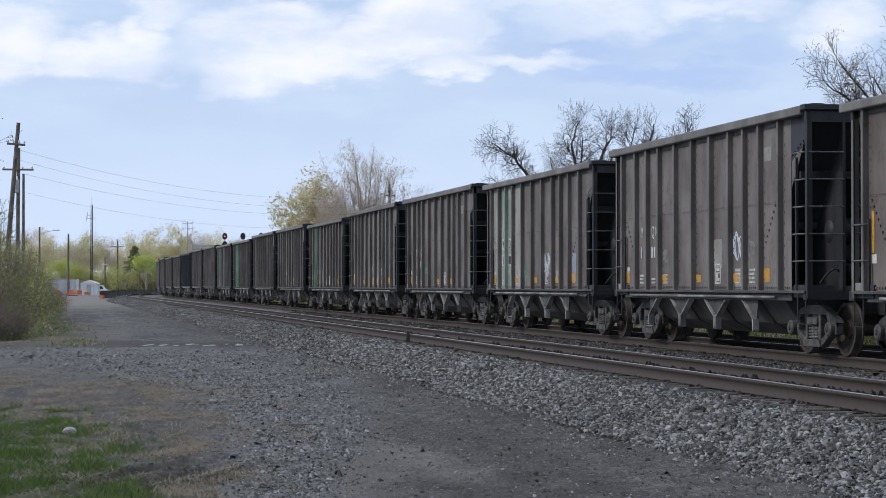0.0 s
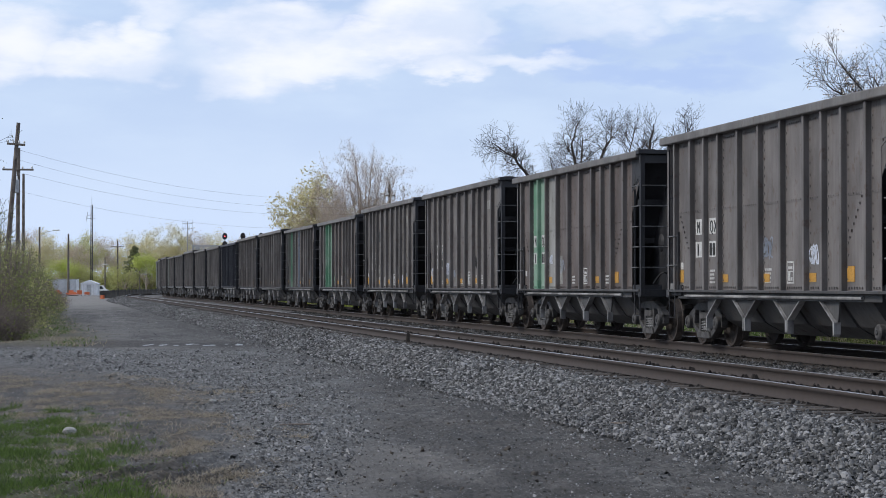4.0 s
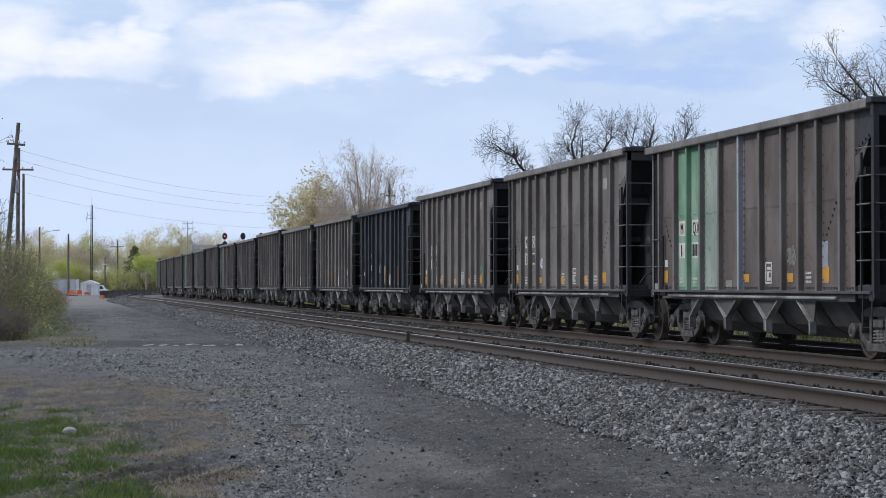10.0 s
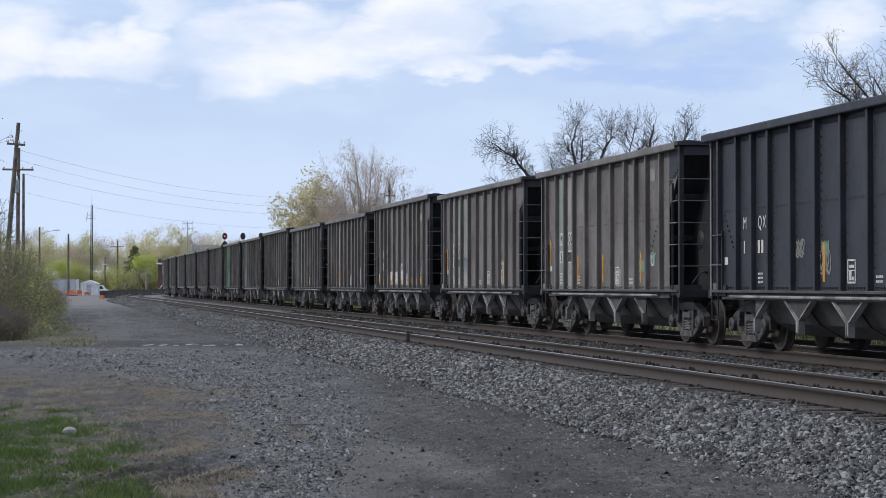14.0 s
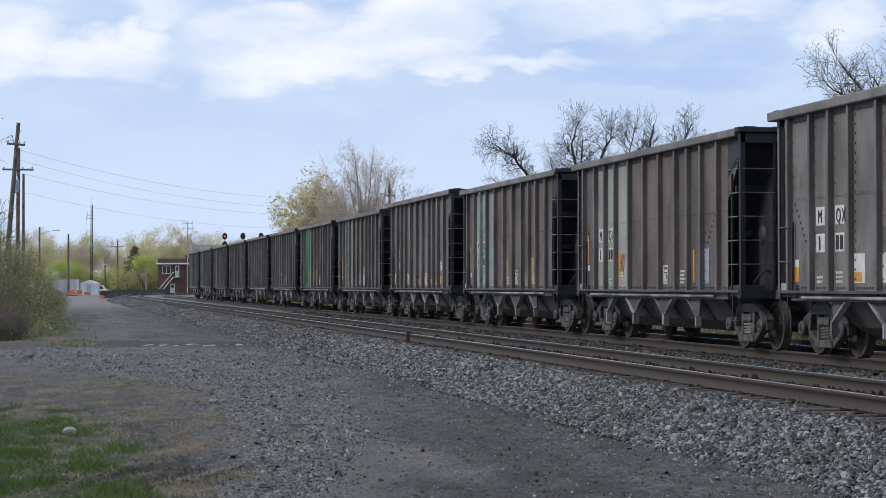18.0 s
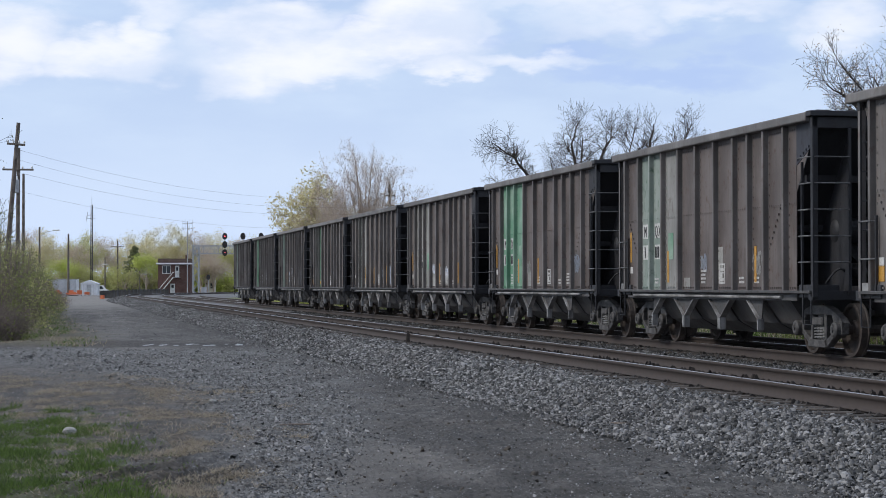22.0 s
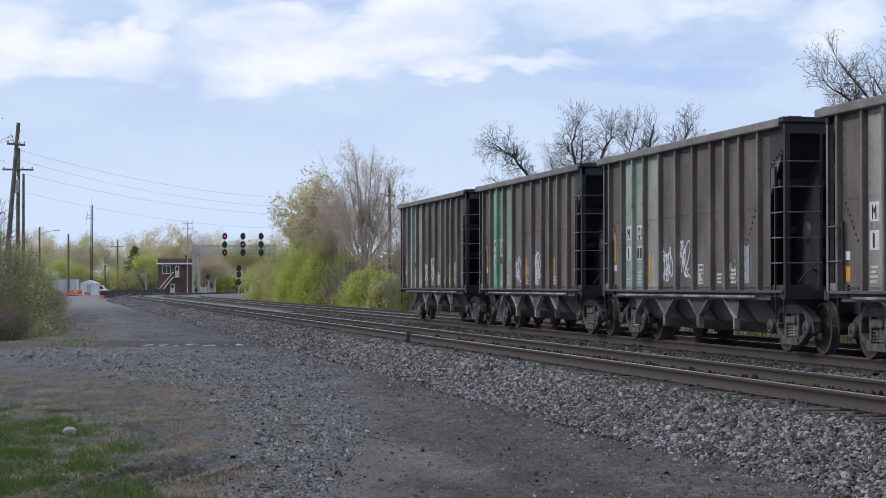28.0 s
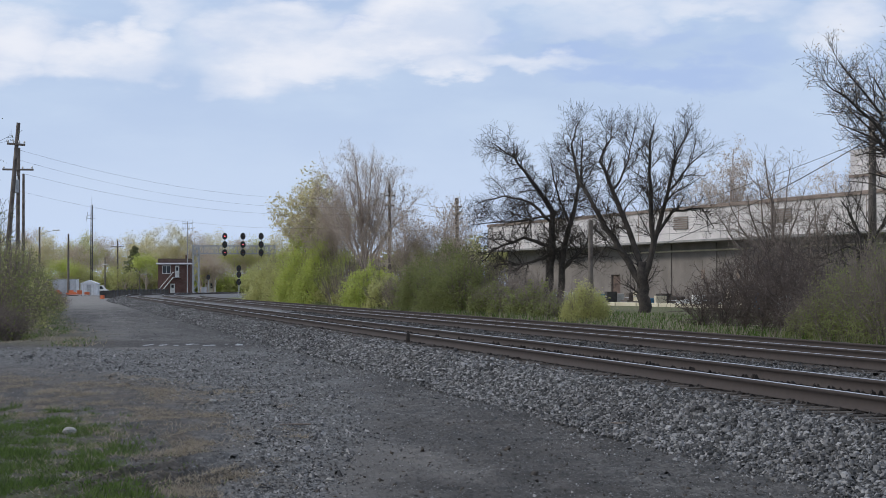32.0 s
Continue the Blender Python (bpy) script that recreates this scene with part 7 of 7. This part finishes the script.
# ---- yard beyond the road ----
M["white_steel"] = simple("white painted steel", (0.55, 0.57, 0.6), (0.7, 0.71, 0.73), 1.5, 0.5, 0.0, 0.1)
M["orange"] = simple("orange safety plastic", (0.5, 0.1, 0.035), (0.6, 0.17, 0.06), 2.0, 0.6, bump=0)
M["yellow_paint"] = simple("yellow machine paint", (0.45, 0.3, 0.04), (0.6, 0.42, 0.08), 2.0, 0.5, bump=0)
M["pale_cream"] = simple("cream siding", (0.4, 0.38, 0.3), (0.5, 0.48, 0.4), 1.5, 0.8, 0.0, 0.2)
M["concrete"] = simple("grey concrete", (0.2, 0.195, 0.185), (0.32, 0.31, 0.3), 1.5, 0.9, 0.0, 0.3)
M["dark_block"] = simple("dark stained concrete", (0.035, 0.034, 0.033), (0.08, 0.077, 0.072), 1.2, 0.9, 0.0, 0.4)


def build_yard():
    y = 370.0
    x = bearing(-0.1945, y)
    c = thing("shipping_container", "white corrugated steel shipping container", "container", at=pose(x, y, -0.6))
    part("body", Geo().box(0, 5.4, 0, 2.4, 0.12, 2.95), M["white_steel"], c, bevel=0.03)
    for k in range(26):
        part("rib", Geo().box(0.12 + k * 0.2, 0.21 + k * 0.2, -0.05, 0.0, 0.22, 2.85), M["steel_grey"], c)
    part("frame", Geo().box(-0.02, 5.42, -0.06, 0.02, 0.1, 0.22).box(-0.02, 5.42, -0.06, 0.02, 2.85, 2.97), M["steel_grey"], c)
    for k in range(4):
        part("foot", Geo().box(k * 1.7, k * 1.7 + 0.3, 0.1, 2.3, 0.0, 0.12), M["dark_block"], c)
    x = bearing(-0.178, 365)
    s = thing("shed", "small white shed with a pitched roof", "shed", at=pose(x, 365, -0.6))
    part("wall", Geo().box(0, 3.0, 0, 2.5, 0, 2.1), M["white_steel"], s, bevel=0.02)
    part("roof", Geo().prism([(-0.15, 2.08), (3.15, 2.08), (3.0, 2.2), (1.5, 2.75), (0.0, 2.2)], -0.15, 2.65), M["white_steel"], s)
    part("door", Geo().box(1.1, 1.9, -0.03, 0.0, 0.05, 1.9), M["steel_grey"], s)
    for k in range(9):
        part("seam", Geo().box(0.3 * k + 0.2, 0.3 * k + 0.23, -0.02, 0, 0.05, 2.05), M["steel_grey"], s)
    # construction barriers and machine
    rng = random.Random(4)
    for k in range(9):
        u = -0.191 + k * 0.0019
        b = thing("barrier", "orange plastic construction barrier", "barrier", at=pose(bearing(u, 355), 355 + rng.uniform(-3, 3), -0.6, 0, 0, rng.uniform(-20, 20)), group="construction barriers")
        part("panel", Geo().box(-0.45, 0.45, -0.05, 0.05, 0.3, (0.5, 0.95, 0.65)[k % 3]).box(-0.45, 0.45, -0.05, 0.05, 0.12, 0.22), M["orange"], b, bevel=0.02)
        for q in (-0.35, 0.35):
            part("foot", Geo().box(q - 0.06, q + 0.06, -0.3, 0.3, 0, 0.15), M["dark_block"], b)
    m = thing("loader", "yellow wheeled construction machine", "machine", at=pose(bearing(-0.194, 345), 345, -0.6))
    part("body", Geo().box(-0.9, 0.6, 0, 1.6, 0.6, 1.5), M["yellow_paint"], m, bevel=0.08)
    part("cab", Geo().box(-0.5, 0.4, 0.2, 1.4, 1.5, 2.5), M["yellow_paint"], m, bevel=0.08)
    part("window", Geo().box(-0.4, 0.3, 0.18, 0.2, 1.7, 2.35), M["pane"], m)
    for q in (-0.6, 0.5):
        part("wheel", Geo().lathe([(-0.15, 0.3), (-0.13, 0.5), (0.13, 0.5), (0.15, 0.3)], 16, "y"), M["signal_black"], m, at=pose(q, 0.0, 0.5))
    # row of dark concrete blocks beside the road
    for k in range(15):
        f = k / 14
        y = 284 + f * 92
        u = -0.1650 + f * 0.0275
        b = thing("concrete_block", "dark stained concrete block in a row", "barrier", at=pose(bearing(u, y), y, -0.6, 0, 0, rng.uniform(-4, 4)), group="row of concrete blocks")
        part("block", Geo().box(-0.95, 0.95, -0.5, 0.5, 0, 1.05), M["dark_block"], b, bevel=0.05)
        part("cap", Geo().box(0.78, 1.0, -0.55, 0.55, 0.0, 1.2), M["dark_block"], b)
        part("cap", Geo().box(-0.98, -0.88, -0.55, -0.45, 0.0, 1.15), M["concrete"], b, "pale end post")
    # white house in the trees and a parked van
    h = thing("house", "cream house with a grey gable roof among trees", "house", at=pose(bearing(-0.117, 405), 405, -0.6))
    part("wall", Geo().box(0, 1.7, 0, 5, 0, 3.4), M["pale_cream"], h)
    part("roof", Geo().prism([(-0.15, 3.35), (1.85, 3.35), (0.85, 4.7)], -0.2, 5.2), M["concrete"], h)
    for a in (0.25, 1.15):
        part("window", Geo().box(a, a + 0.5, -0.03, 0, 1.2, 2.3), M["pane"], h)
    v = thing("van", "white parked van in the yard", "van", at=pose(bearing(-0.1685, 380), 380, -0.6))
    part("body", Geo().prism([(-1.6, 0.35), (1.6, 0.35), (1.6, 0.95), (1.0, 1.1), (0.6, 1.8), (-1.5, 1.8), (-1.6, 1.2)], -0.85, 0.85), M["trim_white"], v, bevel=0.05)
    part("window", Geo().prism([(0.1, 1.15), (0.85, 1.15), (0.5, 1.65), (0.1, 1.65)], -0.87, -0.85), M["pane"], v)
    for q in (-1.0, 1.0):
        part("wheel", Geo().lathe([(-0.1, 0.2), (-0.09, 0.33), (0.09, 0.33), (0.1, 0.2)], 14, "y"), M["signal_black"], v, at=pose(q, -0.78, 0.33))
    r = thing("traffic_barrel", "small red barrel on the road", "barrel", at=pose(bearing(-0.1672, 272), 272, -0.6))
    part("barrel", Geo().lathe([(0, 0.3), (0.5, 0.26), (0.5, 0.2)], 14, "z"), M["orange"], r)


build_yard()


# ---- warehouse beyond the trees ----
M["wall_tan"] = simple("tan painted masonry", (0.165, 0.145, 0.13), (0.225, 0.2, 0.18), 0.5, 0.9, 0.0, 0.3)
M["fascia"] = simple("white metal fascia", (0.5, 0.47, 0.455), (0.66, 0.62, 0.6), 0.6, 0.6, 0.0, 0.1)
M["coping"] = simple("brown coping", (0.2, 0.15, 0.12), (0.28, 0.22, 0.18), 0.8, 0.8)
M["pale_slab"] = simple("pale yellow concrete", (0.5, 0.45, 0.33), (0.6, 0.55, 0.42), 1.0, 0.9)
M["blue_paint"] = simple("blue painted steel", (0.04, 0.16, 0.28), (0.07, 0.22, 0.36), 2.0, 0.6)


def build_warehouse():
    xa, ya, xb, yb = 6.3, 197.0, 36.7, 97.0
    ln = math.hypot(xb - xa, yb - ya)
    w = thing("warehouse", "long low tan warehouse with a white fascia", "building", at=pose(xa, ya, -0.5, 0, 0, math.degrees(math.atan2(yb - ya, xb - xa))))
    wall = part("front_wall", Geo().box(0, 27, 0, 0.4, 0, 5.6).box(29, ln, 0, 0.4, 0, 5.6).box(27, 29, 0, 0.4, 2.6, 5.6), M["wall_tan"], w)
    part("end_wall", Geo().box(0, 0.4, 0.4, 40, 0, 5.6), M["wall_tan"], w)
    part("roof", Geo().box(0, ln, 0.4, 40, 5.6, 5.8), M["concrete"], w)
    fas = part("fascia", Geo().box(-1.4, ln, -1.6, -1.35, 5.1, 7.35), M["fascia"], w, "white sheet-metal fascia")
    n = 34
    for k in range(n):
        part("fascia_seam", Geo().box(k * ln / n, k * ln / n + 0.05, -1.63, -1.6, 5.15, 7.3), M["coping"] if k % 6 == 0 else M["fascia"], fas)
    part("canopy", Geo().box(-1.4, ln, -1.6, 0.0, 4.95, 5.1), M["concrete"], w, "flat canopy along the wall")
    part("wall_pipe", Geo().tube((30, -0.12, 4.35), (ln - 2, -0.12, 4.35), 0.07, n=8), M["pale_slab"], w, "pale yellow pipe under the canopy")
    for z in (5.65, 6.2, 6.75):
        part("fascia_joint", Geo().box(-1.38, ln, -1.615, -1.6, z - 0.02, z + 0.02), M["concrete"], fas)
    for k in range(9):
        part("pilaster", Geo().box(31 + k * 8.4, 31.4 + k * 8.4, -0.08, 0.0, 0, 4.9), M["wall_tan"], w)
    part("coping", Geo().box(-1.45, ln, -1.7, -1.25, 7.35, 7.6), M["coping"], w)
    part("end_fascia", Geo().box(-1.4, -1.15, -1.35, 40, 5.1, 7.35), M["fascia"], w)
    part("door", Geo().box(27, 29, 0.15, 0.25, 0, 2.6), M["roof_dark"], w, "dark loading door")
    for k in range(8):
        part("vent", Geo().box(33 + k * 6.2, 33.6 + k * 6.2, -0.04, 0.0, 2.2, 2.9), M["coping"], w)
    for k in range(3):
        lo = part("louvre", Geo().box(44 + k * 17, 46.6 + k * 17, -1.66, -1.6, 5.9, 6.9), M["concrete"], w)
        for q in range(6):
            part("slat", Geo().box(44 + k * 17, 46.6 + k * 17, -1.7, -1.66, 5.95 + q * 0.16, 6.03 + q * 0.16), M["coping"], lo)
    part("penthouse", Geo().box(62.2, 80, 3.5, 14, 5.6, 10.9), M["fascia"], w, "white roof-top block")
    part("penthouse_band", Geo().box(62.1, 80, 3.4, 3.5, 9.0, 9.2), M["coping"], w)
    for k, (a, b) in enumerate(((60.5, 3.0), (52.0, 5.0))):
        part("roof_vent", Geo().lathe([(0, 0.45), (1.4, 0.45), (1.45, 0.85), (1.75, 0.8), (1.95, 0.3)], 16, "z"), M["steel_grey"], w, at=pose(a, b, 6.0))
    m = w.matrix_basis
    # paved strip and stored goods in front
    def spot(a, off):
        p = m @ Vector((a, -off, 0))
        return p.x, p.y
    for k in range(10):
        x, y = spot(22 + k * 4.2, 5.0)
        b = thing("concrete_kerb", "pale yellow concrete kerb block", "kerb", at=pose(x, y, -0.5, 0, 0, -73), group="kerb blocks by the warehouse")
        part("block", Geo().box(-2.0, 2.0, -0.2, 0.2, 0, 0.42), M["pale_slab"], b, bevel=0.03)
    rng = random.Random(9)
    for k in range(38):
        x, y = spot(17 + k * 1.3 + rng.uniform(-0.5, 0.5), 3.2 + rng.uniform(-0.6, 0.6))
        mat, word = rng.choice([("trim_white", "white"), ("blue_paint", "blue"), ("steel_grey", "grey"), ("pale_slab", "pale yellow"), ("trim_white", "white"), ("pole", "brown wooden"), ("dark_block", "dark"), ("steel_grey", "grey")])
        hgt = rng.uniform(0.5, 1.25)
        b = thing("crate", word + " crate stored by the warehouse wall", "crate", at=pose(x, y, -0.5, 0, 0, -73 + rng.uniform(-15, 15)), group="goods by the warehouse")
        part("box", Geo().box(-0.45, 0.45, -0.4, 0.4, 0.12, hgt), M[mat], b, bevel=0.02)
        for q in (-0.35, 0.0, 0.35):
            part("runner", Geo().box(q - 0.05, q + 0.05, -0.4, 0.4, 0, 0.12), M["pole"], b)
        for q in (0.35, 0.65):
            part("batten", Geo().box(-0.46, 0.46, -0.425, -0.4, hgt * q, hgt * q + 0.06), M["steel_grey"], b)
    for k in range(2):
        x, y = spot(64 + k * 1.6, 6.0)
        g = thing("brick_pier", "pale brick gate pier", "pier", at=pose(x, y, -0.5, 0, 0, -73))
        part("shaft", Geo().box(-0.45, 0.45, -0.45, 0.45, 0, 1.5), brick_material("pale brick", (0.4, 0.34, 0.27), (0.5, 0.44, 0.36), (0.3, 0.28, 0.26), 3.0), g)
        part("cap", Geo().box(-0.55, 0.55, -0.55, 0.55, 1.5, 1.65), M["concrete"], g, bevel=0.03)


build_warehouse()


# ---- small things on the ground ----
def stone(name, label, x, y, s, seed, mat):
    rng = np.random.default_rng(seed)
    bm = bmesh.new()
    bmesh.ops.create_icosphere(bm, subdivisions=2, radius=1.0)
    for v in bm.verts:
        k = 1 + 0.25 * noise.noise(v.co * 1.4 + Vector((seed, 0, 0)))
        v.co = Vector((v.co.x * s * 1.3 * k, v.co.y * s * k, v.co.z * s * 0.6 * k))
    me = bpy.data.meshes.new(name)
    bm.to_mesh(me)
    bm.free()
    thing(name, label, "rock", at=pose(x, y, ground_z(x, y) + s * 0.25, 0, 0, seed * 31), mesh=me, mat=mat)


def puddle(x, y, w, d, seed):
    rng = random.Random(seed)
    ph = [rng.uniform(0, 6.28) for _ in range(3)]
    out = []
    for k in range(40):
        a = k * 6.28319 / 40
        r = 1 + 0.2 * math.sin(2 * a + ph[0]) + 0.14 * math.sin(5 * a + ph[1]) + 0.08 * math.sin(9 * a + ph[2])
        out.append((math.cos(a) * w * r, math.sin(a) * d * r, 0.0))
    me = Geo().add(out, [tuple(range(40))]).mesh("puddle")
    thing("puddle", "shallow rain puddle on the dirt", "puddle", at=pose(x, y, ground_z(x, y) + 0.012), mesh=me, mat=M["water"])


M["water"] = simple("still rain water", (0.03, 0.03, 0.03), (0.04, 0.04, 0.04), 1.0, 0.28, 0.0, 0.0)
for _p in PUDDLES:
    puddle(*_p)


M["pale_rock"] = simple("pale limestone", (0.2, 0.2, 0.19), (0.34, 0.33, 0.31), 8.0, 0.9, 0.0, 0.5)
stone("rock", "pale grey rock lying in the grass", -4.52, 24.7, 0.095, 3, M["pale_rock"])
stone("rock", "small pale stone on the road", -1.06, 19.2, 0.035, 4, M["pale_rock"])
stone("rock", "small pale stone on the gravel", -3.5, 31.0, 0.05, 5, M["pale_rock"])


def stick(x, y, ln, a, z=None, r=0.012):
    zz = ground_z(x, y) + 0.015 if z is None else z
    d = Vector((math.cos(a), math.sin(a), 0.0)) * ln / 2
    k = Vector((-math.sin(a), math.cos(a), 0)) * ln * 0.06
    c = Vector((x, y, zz))
    g = Geo().path([c - d, c - d * 0.2 + k, c + d * 0.5, c + d], r, 5)
    thing("stick", "thin dead stick on the ballast" if z is not None else "thin dead stick on the ground", "stick", mesh=g.mesh("stick"), mat=M["twig"])


stick(3.3, 29.6, 0.9, 0.6, -0.43, 0.016)
stick(2.3, 25.2, 0.5, 2.6, -0.5)
stick(-1.9, 26.2, 0.4, 0.2)
stick(5.6, 24.2, 0.6, -0.4, -0.3)
# short marker post beside the near rail
px, py, _ = along(21.5, SPACING + 0.98)
p = thing("marker_post", "short dark wooden marker stake beside the rail", "post", at=pose(px, py, -0.3, 3, 2, 0))
part("post", Geo().box(-0.045, 0.045, -0.03, 0.03, 0, 0.36), M["tie"], p, bevel=0.01)


# ---- motion ----
def advance(t):
    """How far the train has come by t seconds."""
    return V0 * t + DV / 100 * ((t - 16) ** 2 - 256)


def slack(k):
    """Play in the couplers, added up along the train."""
    return np.interp(k, (0, 2, 5, 7, 9, 11, 14, 16, 18, 20, 23, 25), (0.1, 0.08, 0.12, 0.09, 0.05, 0.03, 0.04, 0.09, 0.14, 0.1, 0.03, 0.05))


def car_pose(k, t):
    s = 16.97 + PITCH * k - 0.43 - HALF - advance(t) + slack(k)
    x1, y1, _ = along(s - 4.93)
    x2, y2, _ = along(s + 4.93)
    return pose((x1 + x2) / 2, (y1 + y2) / 2, 0, 0, 0, math.degrees(math.atan2(y1 - y2, x1 - x2)))


def motions():
    times = [0.0, 1 / 30] + list(range(1, 32)) + [32 - 1 / 30, 32.0]
    for k, c in CARS.items():
        walk(c, [(t, car_pose(k, t)) for t in times])
    turn = [(i / 30, math.degrees(advance(i / 30) / 0.457)) for i in range(0, 961)]
    wheels = [o for c in CARS.values() for o in c.children_recursive if o.name.split(".")[0] == "wheelset"]
    for q in (-1, 1):
        same = [o for o in wheels if o.location.x * q > 0]
        walk(same[0], [(t, pose(q * 0.889, 0, 0.457, 0, a, 0)) for t, a in turn])
        keys = same[0].animation_data
        for o in same[1:]:
            o.rotation_mode = "QUATERNION"
            o.animation_data_create().action = keys.action
            o.animation_data.action_slot = keys.action_slot


motions()
